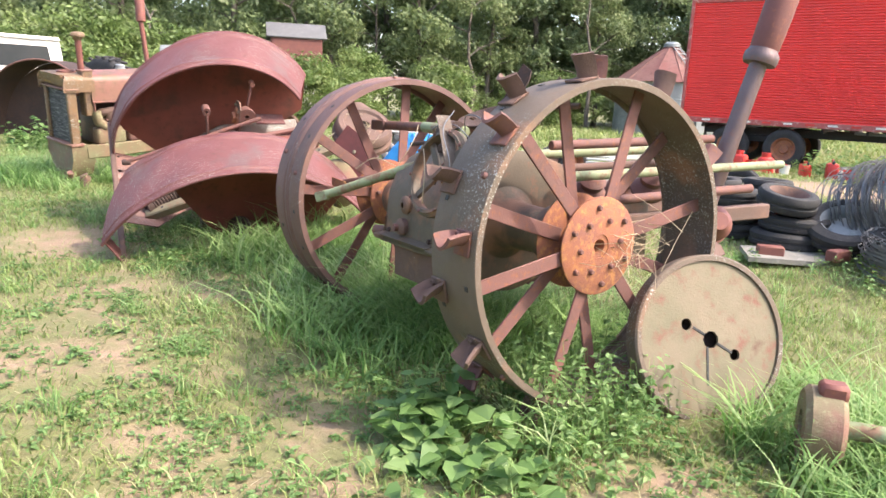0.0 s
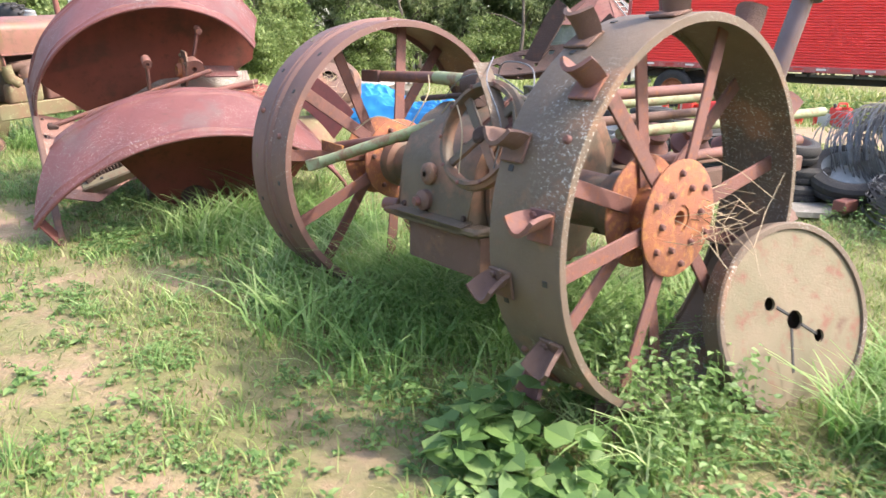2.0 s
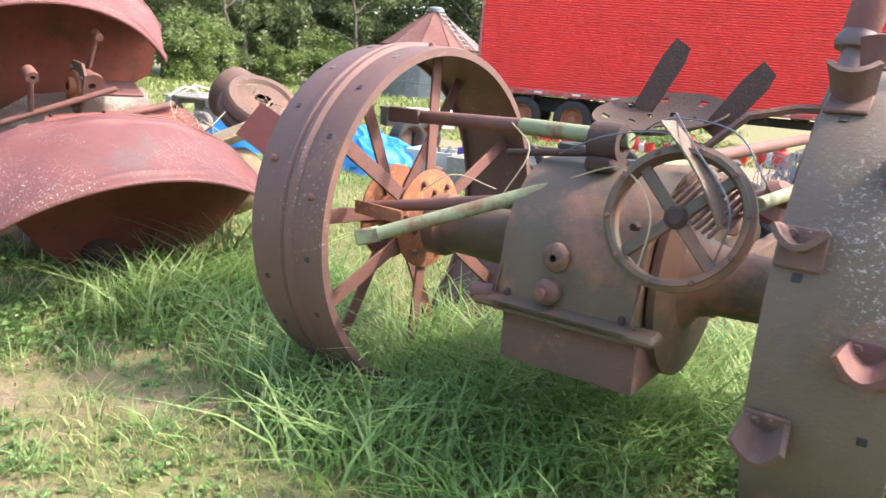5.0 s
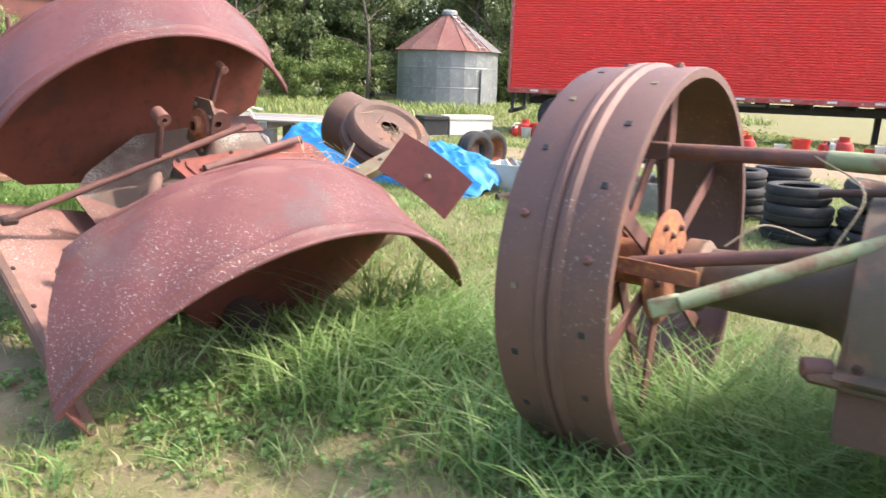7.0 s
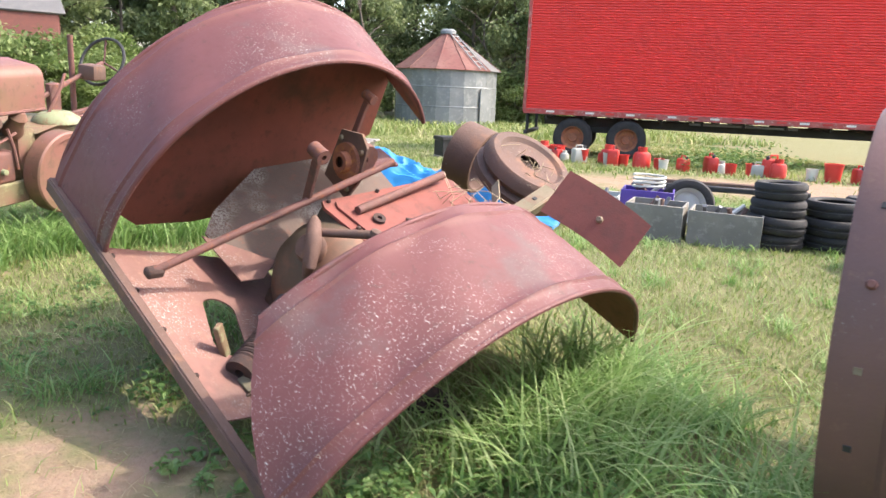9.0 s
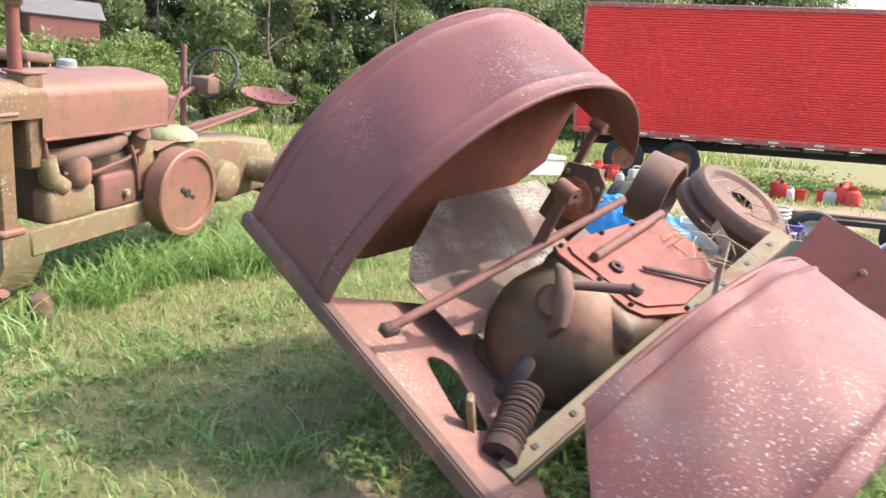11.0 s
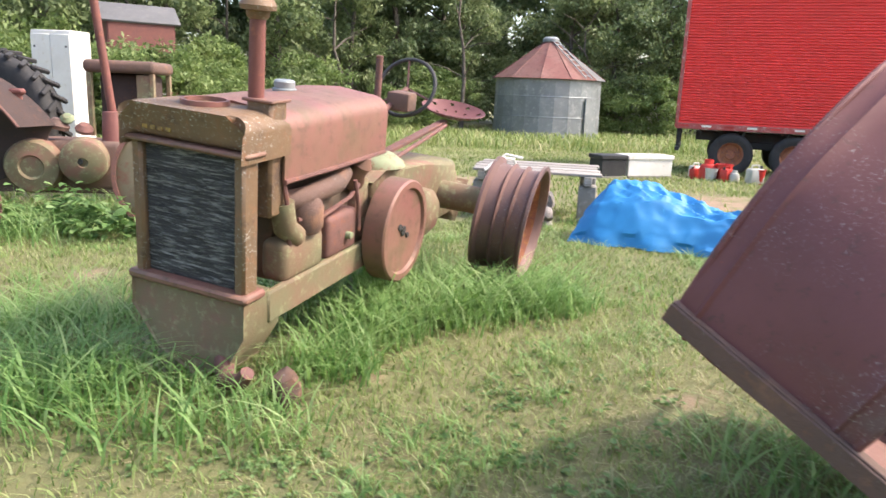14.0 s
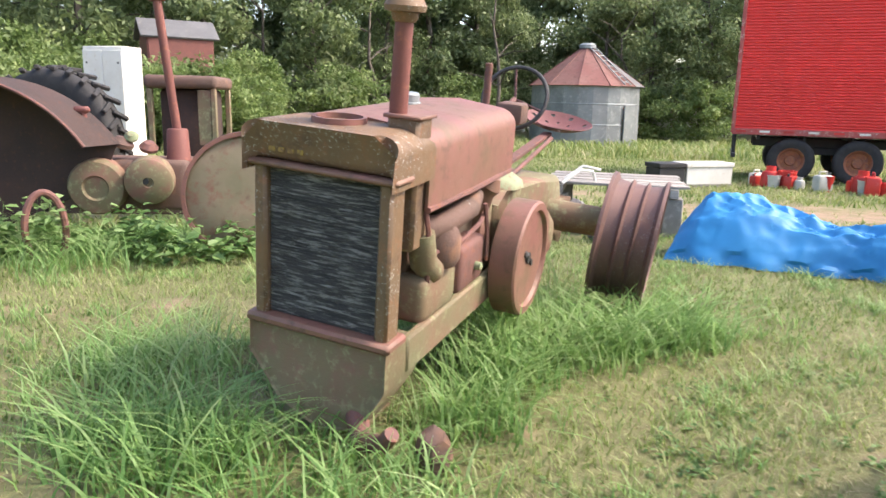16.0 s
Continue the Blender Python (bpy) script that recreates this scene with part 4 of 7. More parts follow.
def wheel_drums(p):
    """Brake drum and nested pulley at the end of the transmission."""
    m = Matrix.Translation((0.88, 2.04, 0.49)) @ Vector((0.16, -0.06, 0.97)).to_track_quat('Z', 'Y').to_matrix().to_4x4()
    drum = part("grooved_pulley", lathe([(0.06, 0.05), (0.17, 0.05), (0.19, 0.07), (0.23, 0.07), (0.25, 0.05), (0.26, 0.0), (0.24, -0.03), (0.27, -0.05), (0.27, -0.09), (0.1, -0.1), (0.06, -0.1)], 44, None, m), M_RUST, p, "brown grooved pulley filled with dry straw")
    part("pulley_hub", lathe([(0, 0.02), (0.06, 0.02), (0.07, -0.02), (0.17, -0.02)], 24, None, m), M_RUST_DK, drum)
    part("brake_drum", lathe([(0.17, 0.09), (0.19, 0.09), (0.195, 0.08), (0.195, -0.09), (0.17, -0.09), (0.17, 0.09)], 44, None, pose(0.45, 2.16, 0.29, 0, 82, 12)), M_RUST, p, "rusty brake drum ring")
    flap = part("deflector_plate", sheet([[Vector((1.27, 1.74, 0.75)).lerp(Vector((1.7, 1.86, 0.72)), f) + Vector((0.02, -0.12, -0.2)) * g + Vector((0, 0.012, 0.012)) * math.sin(3 * f) for g in (0, 0.5, 1)] for f in np.linspace(0, 1, 6)], 0.008), M_FEND_IN, p, "loose dark red steel flap with a bolt")
    part("bolt", rod((1.52, 1.74, 0.645), (1.52, 1.72, 0.655), 0.018, 0.014, 8), M_DISC, flap)
    part("end_housing", lathe([(0, 0), (0.2, 0), (0.22, 0.04), (0.2, 0.2), (0.1, 0.3), (0, 0.3)], 24, None, pose(1.1, 1.75, 0.05, -80, 0, 0)), M_OLIVE, p)
    band = [Vector(q) for q in ((0.93, 1.75, 0.46), (1.07, 1.6, 0.46), (1.163, 1.4, 0.41), (1.235, 1.27, 0.36), (1.272, 1.15, 0.292), (1.29, 1.02, 0.23), (1.294, 0.9, 0.158), (1.3, 0.72, 0.03))]
    part("curved_band", sheet([[q + Vector((0.004, -0.03, -0.035)) * g for g in (-0.4, 0.2, 0.8)] for q in band], 0.007), M_DISC, p, "pale bent steel strap")


wheel_drums(B)


# ---- front tractor with a radiator ----
C = thing("antique_tractor", pose(-5.579, 7.489, 0.09, 4.5, 5.0, -27.5), "antique tractor with faded red hood, without tyres, in tall grass", "tractor")


def radiator_tractor(p):
    W = 0.287
    # radiator shell: posts, top tank, sill
    for s in (-1, 1):
        part("radiator_post", box(0.055, 0.1, 0.6, (s * (W - 0.028), 0.05, 0.73), 0.012), M_SHELL, p)
    part("radiator_sill", box(2 * W + 0.05, 0.15, 0.04, (0, 0.05, 0.425), 0.012), M_HOOD, p)
    part("radiator_core", box(2 * W - 0.11, 0.06, 0.57, (0, 0.06, 0.73), 0.004), M_GRILLE, p, "dark radiator core with bent silver fins")
    for k in range(44):
        part("radiator_fin", box(2 * W - 0.115, 0.006, 0.0035, (0, 0.028, 0.46 + 0.0125 * k), 0), M_GRILLE, p)
    # rounded top tank
    prof = [(-W - 0.015, 0.0)] + [(-W + 0.06 - 0.075 * math.cos(a), 0.07 + 0.075 * math.sin(a)) for a in np.linspace(0, math.pi / 2, 7)] + [(W - 0.06 + 0.075 * math.sin(a), 0.07 + 0.075 * math.cos(a)) for a in np.linspace(0, math.pi / 2, 7)] + [(W + 0.015, 0.0)]
    b = slab(prof, 0.26, 0, None, Matrix(((1, 0, 0, 0), (0, 0, 1, 0.0), (0, 1, 0, 1.04), (0, 0, 0, 1))))
    bmesh.ops.bevel(b, geom=[e for e in b.edges if len(e.link_faces) == 2 and e.calc_face_angle(0) > 1.2], offset=0.04, segments=4, affect='EDGES', profile=0.5)
    tank = part("radiator_top_tank", b, M_SHELL, p, "brown rounded radiator tank with worn yellow letters")
    part("tank_seam", box(2 * W + 0.05, 0.14, 0.022, (0, 0.05, 1.03), 0.008), M_HOOD, p)
    part("filler_ring", lathe([(0.085, 0), (0.1, 0), (0.1, 0.03), (0.085, 0.03), (0.085, 0)], 26, None, pose(-0.02, 0.15, 1.175)), M_HOOD, tank)
    for k, x in enumerate((-0.2, -0.16, -0.12, -0.08)):
        part("letter_bar", box(0.026, 0.004, 0.05, (x, -0.003, 1.1), 0.001), M_YELLOW, tank, "worn yellow raised letter")
    # front frame nose
    prof = [(-W - 0.01, 0.41), (W + 0.01, 0.41), (W + 0.01, 0.25), (0.2, 0.07), (0.02, 0.02), (-0.16, 0.1), (-W - 0.01, 0.28)]
    b = slab(prof, 0.22, 0, None, Matrix(((1, 0, 0, 0), (0, 0, 1, 0.0), (0, 1, 0, 0), (0, 0, 0, 1))))
    bevel(b, 0.015, 2)
    part("front_casting", b, M_OLIVE, p, "olive-green front casting under the radiator")
    for s in (-1, 1):
        part("frame_rail", box(0.04, 1.15, 0.15, (s * 0.29, 0.72, 0.34), 0.01), M_OLIVE, p, "mossy green frame rail")
    part("axle_hook", sweep([(0.12, 0.12, 0.14), (0.17, 0.02, 0.1), (0.24, -0.06, 0.06), (0.34, -0.09, 0.1), (0.38, -0.1, 0.16)], [0.05, 0.045, 0.042, 0.036, 0.03], 10), M_SPOKE, p, "bent rusty steering knuckle")
    # hood: arched sheet
    rows = []
    for i in range(9):
        y = 0.26 + (1.22 - 0.26) * i / 8
        k = 1.0 + 0.02 * math.sin(i)
        row = [(-0.3 * k, y, 0.88), (-0.3 * k, y, 1.0)] + [(-0.3 * k + 0.1 - 0.1 * math.cos(a), y, 1.1 + 0.08 * math.sin(a)) for a in np.linspace(0, math.pi / 2, 6)]
        row += [(0.0, y, 1.2)] + [(0.3 * k - 0.1 + 0.1 * math.sin(a), y, 1.1 + 0.08 * math.cos(a)) for a in np.linspace(0, math.pi / 2, 6)] + [(0.3 * k, y, 1.0), (0.3 * k, y, 0.88)]
        rows.append(row)
    hood = part("hood", sheet(rows, 0.012), M_HOOD, p, "faded red sheet-metal hood, browned along its sides")
    part("hood_bead", sweep([(0.303, 0.26, 0.885), (0.305, 0.74, 0.88), (0.303, 1.22, 0.885)], 0.012, 6), M_SPOKE, hood)
    part("hood_end", slab([(-0.29, 0.88), (0.29, 0.88), (0.29, 1.08), (0.2, 1.17), (-0.2, 1.17), (-0.29, 1.08)], 0.01, 0, None, Matrix(((1, 0, 0, 0), (0, 0, 1, 1.2), (0, 1, 0, 0), (0, 0, 0, 1)))), M_HOOD, hood)
    cap = part("fuel_cap", lathe([(0, 0.05), (0.045, 0.05), (0.052, 0.042), (0.052, 0.012), (0.06, 0.008), (0.06, -0.01)], 24, None, pose(-0.07, 0.8, 1.195)), M_GALV, p, "pale grey fuel cap")
    # intake stack
    st = part("intake_pipe", rod((0.17, 0.23, 1.06), (0.185, 0.22, 1.56), 0.034, 0.032, 20), M_STACKR, p, "red-brown intake stack with a mushroom cap")
    part("stack_cap", lathe([(0.034, -0.04), (0.045, -0.03), (0.048, -0.008), (0.07, -0.004), (0.074, 0.014), (0.062, 0.036), (0.035, 0.046), (0, 0.048)], 24, None, pose(0.186, 0.22, 1.58)), M_SHELL, st)
    part("stack_base", box(0.13, 0.12, 0.5, (0.215, 0.245, 0.98), 0.014), M_SHELL, p)
    part("base_flange", box(0.15, 0.14, 0.014, (0.215, 0.245, 1.225), 0.004), M_HOOD, p)
    # engine
    part("engine_block", bevel(box(0.4, 0.8, 0.34, (0, 0.72, 0.55), 0), 0.03, 2), M_GEAR, p)
    part("cylinder_head", bevel(box(0.3, 0.6, 0.16, (0, 0.66, 0.79), 0), 0.03, 2), M_RUST_DK, p)
    part("intake_elbow", sweep([(0.26, 0.3, 0.78), (0.27, 0.32, 0.66), (0.27, 0.4, 0.6)], 0.055, 14), M_OLIVE, p)
    part("exhaust_manifold", sweep([(0.2, 0.38, 0.75), (0.27, 0.48, 0.77), (0.28, 0.75, 0.79), (0.25, 0.86, 0.82)], 0.05, 14), M_RUST, p)
    part("manifold_drum", lathe([(0, 0), (0.07, 0), (0.085, 0.03), (0.085, 0.12), (0.06, 0.17), (0, 0.17)], 20, None, pose(0.26, 0.5, 0.6)), M_RUST, p)
    part("crankcase_cover", bevel(box(0.14, 0.34, 0.2, (0.23, 0.45, 0.5), 0), 0.04, 3), M_OLIVE, p)
    part("side_cover", bevel(box(0.12, 0.3, 0.22, (0.24, 0.8, 0.52), 0), 0.03, 3), M_SPOKE, p)
    part("governor", lathe([(0, 0), (0.06, 0), (0.07, 0.03), (0.05, 0.1), (0.06, 0.14), (0.03, 0.19), (0, 0.19)], 18, None, pose(0.2, 1.02, 0.72, 0, 30, 0)), M_HOOD, p)
    part("valve", rod((0.28, 0.84, 0.5), (0.33, 0.84, 0.5), 0.02), M_GREEN, p)
    for pts in ([(0.28, 0.4, 0.68), (0.3, 0.6, 0.66), (0.3, 0.85, 0.7), (0.28, 0.98, 0.74)], [(0.3, 0.9, 0.78), (0.31, 0.93, 0.65), (0.31, 0.95, 0.5)], [(0.27, 0.28, 0.95), (0.3, 0.28, 0.8), (0.29, 0.32, 0.6), (0.28, 0.36, 0.5)]):
        part("fuel_line", sweep(pts, 0.011, 6), M_SPOKE, p)
    part("rear_engine_wall", bevel(box(0.5, 0.16, 0.5, (0, 1.1, 0.5), 0), 0.03, 2), M_OLIVE, p)
    # flywheel
    fw = part("flywheel", lathe([(0, 0.0), (0.06, 0.005), (0.24, 0.012), (0.25, 0.03), (0.285, 0.03), (0.295, 0.02), (0.295, -0.1), (0.27, -0.11), (0, -0.11)], 56, None, Matrix.Translation((0.42, 1.27, 0.44)) @ pose(0, 0, 0, 0, 90, 0)), M_HOOD, p, "brown-red flywheel disc with moss at its rim")
    bm = None
    for y, z, r in ((0.0, 0.0, 0.03), (-0.05, 0.03, 0.02), (0.06, -0.04, 0.018)):
        bm = rod((0.424, 1.27 + y, 0.44 + z), (0.4345, 1.27 + y, 0.44 + z), r, None, 12, bm)
    bm = bar((0.433, 1.22, 0.47), (0.433, 1.33, 0.4), 0.01, 0.006, (1, 0, 0), bm)
    part("slot", bm, M_BLACK, fw)
    # transmission, seat, steering
    b = slab([(1.2, 0.2), (1.2, 0.72), (1.5, 0.76), (1.9, 0.7), (2.6, 0.62), (2.75, 0.4), (2.6, 0.2)], 0.46, 0, None, Matrix(((0, 0, 1, -0.23), (1, 0, 0, 0), (0, 1, 0, 0), (0, 0, 0, 1))))
    bevel(b, 0.05, 3)
    part("transmission_case", b, M_OLIVE, p, "mossy olive transmission casing")
    part("top_cover", lathe([(0, 0.08), (0.1, 0.07), (0.16, 0.03), (0.17, 0.0)], 24, None, pose(0.12, 1.5, 0.74)), M_GREEN, p)
    part("brake_housing", lathe([(0, 0), (0.14, 0), (0.16, 0.03), (0.15, 0.12), (0.1, 0.16), (0, 0.16)], 22, None, Matrix.Translation((0.22, 1.85, 0.4)) @ AXIS_X), M_OLIVE, p)
    part("axle_housing", rod((0.2, 2.3, 0.42), (0.8, 2.3, 0.42), 0.1, 0.09, 18), M_OLIVE, p)
    part("steering_column", rod((0.0, 1.35, 0.85), (0.0, 2.12, 1.13), 0.018), M_SPOKE, p)
    m = pose(0.0, 2.12, 1.14, 62, 0, 0)
    sw = part("steering_wheel", sweep([m @ Vector((0.2 * math.cos(a), 0.2 * math.sin(a), 0)) for a in np.linspace(0, 2 * math.pi, 40, endpoint=False)], 0.013, 8, None, True), M_BLACK, p, "black steering wheel with three spokes")
    for k in range(3):
        a = radians(100 + 120 * k)
        part("spoke", rod(m @ Vector((0, 0, -0.02)), m @ Vector((0.2 * math.cos(a), 0.2 * math.sin(a), 0)), 0.008), M_SPOKE, sw)
    part("column_bracket", box(0.06, 0.1, 0.3, (0.0, 1.6, 0.85), 0.01), M_SPOKE, p)
    part("gear_lever", sweep([(0.1, 1.4, 0.75), (0.12, 1.55, 0.98), (0.1, 1.62, 1.08)], 0.012, 8), M_SPOKE, p)
    part("dash_casting", bevel(box(0.16, 0.14, 0.12, (0.05, 1.95, 1.07), 0), 0.02, 2), M_RUST, p)
    part("vertical_pipe", rod((-0.1, 1.9, 0.7), (-0.1, 1.9, 1.34), 0.022), M_SPOKE, p)
    part("seat_bar", bar((0.05, 1.5, 0.74), (0.1, 2.62, 0.88), 0.06, 0.025, (0, 0, 1)), M_SPOKE, p)
    part("seat_strut", rod((0.18, 1.3, 0.72), (0.16, 2.5, 0.87), 0.014), M_SPOKE, p)
    pan_seat(p, pose(0.12, 2.72, 0.9, 6, 6, 0), M_FENDER, 0.22, "pinkish red pressed-steel seat pan")
    # bare rear rim
    R = 0.395
    rim = part("wheel_rim", lathe([(R - 0.03, -0.17), (R + 0.01, -0.17), (R + 0.01, -0.15), (R - 0.03, -0.13), (R - 0.04, -0.06), (R - 0.015, -0.045), (R - 0.04, -0.03), (R - 0.04, 0.03), (R - 0.015, 0.045), (R - 0.04, 0.06), (R - 0.03, 0.13), (R + 0.01, 0.15), (R + 0.01, 0.17), (R - 0.02, 0.17), (R - 0.055, 0.12), (R - 0.055, -0.12), (R - 0.03, -0.17)], 60, None, AXIS_X), M_RIMR, p, "bare brown ridged rear wheel rim", pose(0.77, 2.32, 0.33, 0, 4, 3))
    part("rim_lining", lathe([(R - 0.0565, -0.115), (R - 0.0565, 0.115), (R - 0.06, 0.115), (R - 0.06, -0.115), (R - 0.0565, -0.115)], 48, None, AXIS_X), M_ORANGE, rim)
    for k in range(6):
        a = radians(60 * k + 20)
        part("rim_lug", box(0.1, 0.03, 0.02, (0.02, (R - 0.07) * math.cos(a), (R - 0.07) * math.sin(a)), 0.005), M_SPOKE, rim)


radiator_tractor(C)


# ---- red semi-trailer ----
def tyre(parent, m, R=0.5, W=0.26, rim_material=None, name="wheel"):
    h = W / 2
    t = part(name, lathe([(R * 0.56, -h * 0.8), (R * 0.7, -h), (R * 0.9, -h * 0.98), (R * 0.97, -h * 0.8), (R, -h * 0.55), (R, -0.02), (R - 0.012, -0.015), (R - 0.012, 0.015), (R, 0.02), (R, h * 0.55), (R * 0.97, h * 0.8), (R * 0.9, h * 0.98), (R * 0.7, h), (R * 0.56, h * 0.8)], 40, None, AXIS_X), M_RUBBER, parent, "", m)
    if rim_material:
        part("rim", lathe([(0, 0.02), (R * 0.2, 0.03), (R * 0.25, -0.01), (R * 0.45, 0.0), (R * 0.5, h * 0.5), (R * 0.56, h * 0.82), (R * 0.58, h * 0.82), (R * 0.58, -h * 0.8), (0, -h * 0.8)], 30, None, AXIS_X), rim_material, t)
    return t


def trailer():
    m = pose(2.92, 21.5, 0, 0, 0, -26)
    t = thing("semi_trailer", m, "long bright red ribbed semi-trailer parked on grass", "trailer")
    Lx, z0, z1, wy = 12.6, 0.86, 3.98, 2.5
    part("box_core", box(Lx - 0.04, wy - 0.06, z1 - z0 - 0.02, (Lx / 2, wy / 2, (z0 + z1) / 2), 0.01), M_TRAIL, t)
    b = bmesh.new()
    n = 46
    g = []
    for i in range(n + 1):
        z = z0 + (z1 - 0.08 - z0) * i / n
        g.append((z, 0.0, 0.0))
    prev = None
    for i in range(n):
        za, zb = g[i][0], g[i + 1][0]
        h = zb - za
        for zz, yy in ((za, 0.02), (za + h * 0.3, -0.012), (za + h * 0.6, -0.012), (zb - h * 0.06, 0.02)):
            cur = (b.verts.new((0.06, yy, zz)), b.verts.new((Lx - 0.06, yy, zz)))
            if prev:
                b.faces.new((prev[0], prev[1], cur[1], cur[0]))
            prev = cur
    part("ribbed_side", b, M_TRAIL, t, "bright red ribbed side panel", None, 0)
    part("top_rail", box(Lx, 0.07, 0.12, (Lx / 2, 0.0, z1 - 0.03), 0.012), M_TRAILRAIL, t)
    part("bottom_rail", box(Lx, 0.07, 0.14, (Lx / 2, 0.0, z0 - 0.05), 0.012), M_TRAILRAIL, t, "faded red bottom rail")
    for k in range(24):
        part("reflector", box(0.22, 0.006, 0.05, (0.2 + 0.52 * k, -0.04, z0 - 0.04), 0.002), M_WHITE if k % 2 else M_REDP, t)
    part("corner_post", box(0.09, 0.09, z1 - z0 + 0.1, (0.02, 0.01, (z0 + z1) / 2 - 0.03), 0.012), M_TRAILRAIL, t)
    part("rear_post", box(0.09, 0.09, z1 - z0 + 0.1, (Lx, 0.01, (z0 + z1) / 2 - 0.03), 0.012), M_TRAILRAIL, t)
    part("roof", box(Lx, wy, 0.03, (Lx / 2, wy / 2, z1 + 0.03), 0.008), M_GALV, t)
    for k in range(12):
        part("cross_member", box(0.06, wy - 0.2, 0.12, (0.6 + 1.0 * k, wy / 2, z0 - 0.18), 0.006), M_BLACK, t)
    for y in (0.7, 1.8):
        part("chassis_beam", box(Lx - 1, 0.1, 0.2, (Lx / 2, y, z0 - 0.3), 0.01), M_BLACK, t)
    for k, x in enumerate((1.35, 2.75)):
        for y in (0.16, wy - 0.16):
            tyre(t, pose(x, y, 0.16, 0, 0, -90), 0.52, 0.28, M_ORANGE)
        part("axle", rod((x, 0.2, 0.16), (x, wy - 0.2, 0.16), 0.07), M_BLACK, t)
    part("suspension", box(1.6, 0.12, 0.18, (2.05, 0.65, 0.38), 0.02), M_BLACK, t)
    part("bumper_leg", box(0.08, 0.08, 0.55, (0.08, 0.3, 0.5), 0.01), M_BLACK, t)
    part("bumper_leg", box(0.08, 0.08, 0.55, (0.08, 2.2, 0.5), 0.01), M_BLACK, t)
    part("bumper", box(0.1, wy, 0.1, (0.08, wy / 2, 0.24), 0.01), M_BLACK, t)
    part("landing_leg", box(0.14, 0.14, 1.1, (9.6, 0.5, 0.25), 0.01), M_BLACK, t)
    part("landing_leg", box(0.14, 0.14, 1.1, (9.6, 2.0, 0.25), 0.01), M_BLACK, t)
    part("light_strip", box(2.6, 0.05, 0.06, (5.6, 0.3, z0 - 0.2), 0.01), M_GALV, t)


trailer()


# ---- grain bin ----
def grain_bin():
    t = thing("grain_bin", pose(4.65, 41.0, -0.65, 0, 0, 8), "small round grey galvanised grain bin with a rusty red conical roof", "grain bin")
    R, H, n = 2.7, 2.95, 12
    for k in range(n):
        a0, a1 = 2 * math.pi * k / n, 2 * math.pi * (k + 1) / n
        for j in range(3):
            z0, z1 = H * j / 3, H * (j + 1) / 3 + 0.02
            r0, r1 = R + 0.03 * (2 - j) / 2, R + 0.03 * (2 - j) / 2 + 0.018
            b = sheet([[(r0 * math.cos(a), r0 * math.sin(a), z0), (r1 * math.cos(a), r1 * math.sin(a), z0 + 0.06), (r0 * math.cos(a), r0 * math.sin(a), z0 + 0.1), (r0 * math.cos(a), r0 * math.sin(a), z1)] for a in (a0, (a0 + a1) / 2, a1 + 0.01)], 0.012)
            part("panel", b, M_GALV, t, "", None, 15)
    for k in range(n):
        a0, a1 = 2 * math.pi * k / n, 2 * math.pi * (k + 1) / n
        b = sheet([[((R + 0.22) * math.cos(a), (R + 0.22) * math.sin(a), H - 0.08), (0.35 * math.cos(a), 0.35 * math.sin(a), H + 1.75)] for a in (a0, a1)], 0.02)
        part("roof_panel", b, M_ROOF if k % 12 not in (10, 11) else M_TIN, t, "", None, 0)
        part("roof_rib", bar(((R + 0.22) * math.cos(a0), (R + 0.22) * math.sin(a0), H - 0.06), (0.35 * math.cos(a0), 0.35 * math.sin(a0), H + 1.78), 0.06, 0.05), M_ROOF, t)
    part("roof_cap", lathe([(0, 0.22), (0.3, 0.2), (0.42, 0.1), (0.42, -0.05), (0.36, -0.06)], 20, None, pose(0, 0, H + 1.85)), M_GALV, t)
    a = radians(-62)
    part("door", box(0.8, 0.06, 2.0, (0, 0, 0), 0.01, None, pose((R + 0.06) * math.cos(a), (R + 0.06) * math.sin(a), 1.0, 0, 0, -62 + 90)), M_GALV, t)
    a = radians(-70)
    p0, p1 = Vector(((R + 0.2) * math.cos(a), (R + 0.2) * math.sin(a), H)), Vector((0.4 * math.cos(a), 0.4 * math.sin(a), H + 1.8))
    sd = Vector((-math.sin(a), math.cos(a), 0)) * 0.2
    lad = part("ladder", rod(p0 - sd, p1 - sd, 0.03, None, 6), M_GALV, t)
    part("ladder_rail", rod(p0 + sd, p1 + sd, 0.03, None, 6), M_GALV, lad)
    for k in range(7):
        q = p0.lerp(p1, (k + 0.5) / 7)
        part("rung", rod(q - sd, q + sd, 0.025, None, 6), M_GALV, lad)


grain_bin()


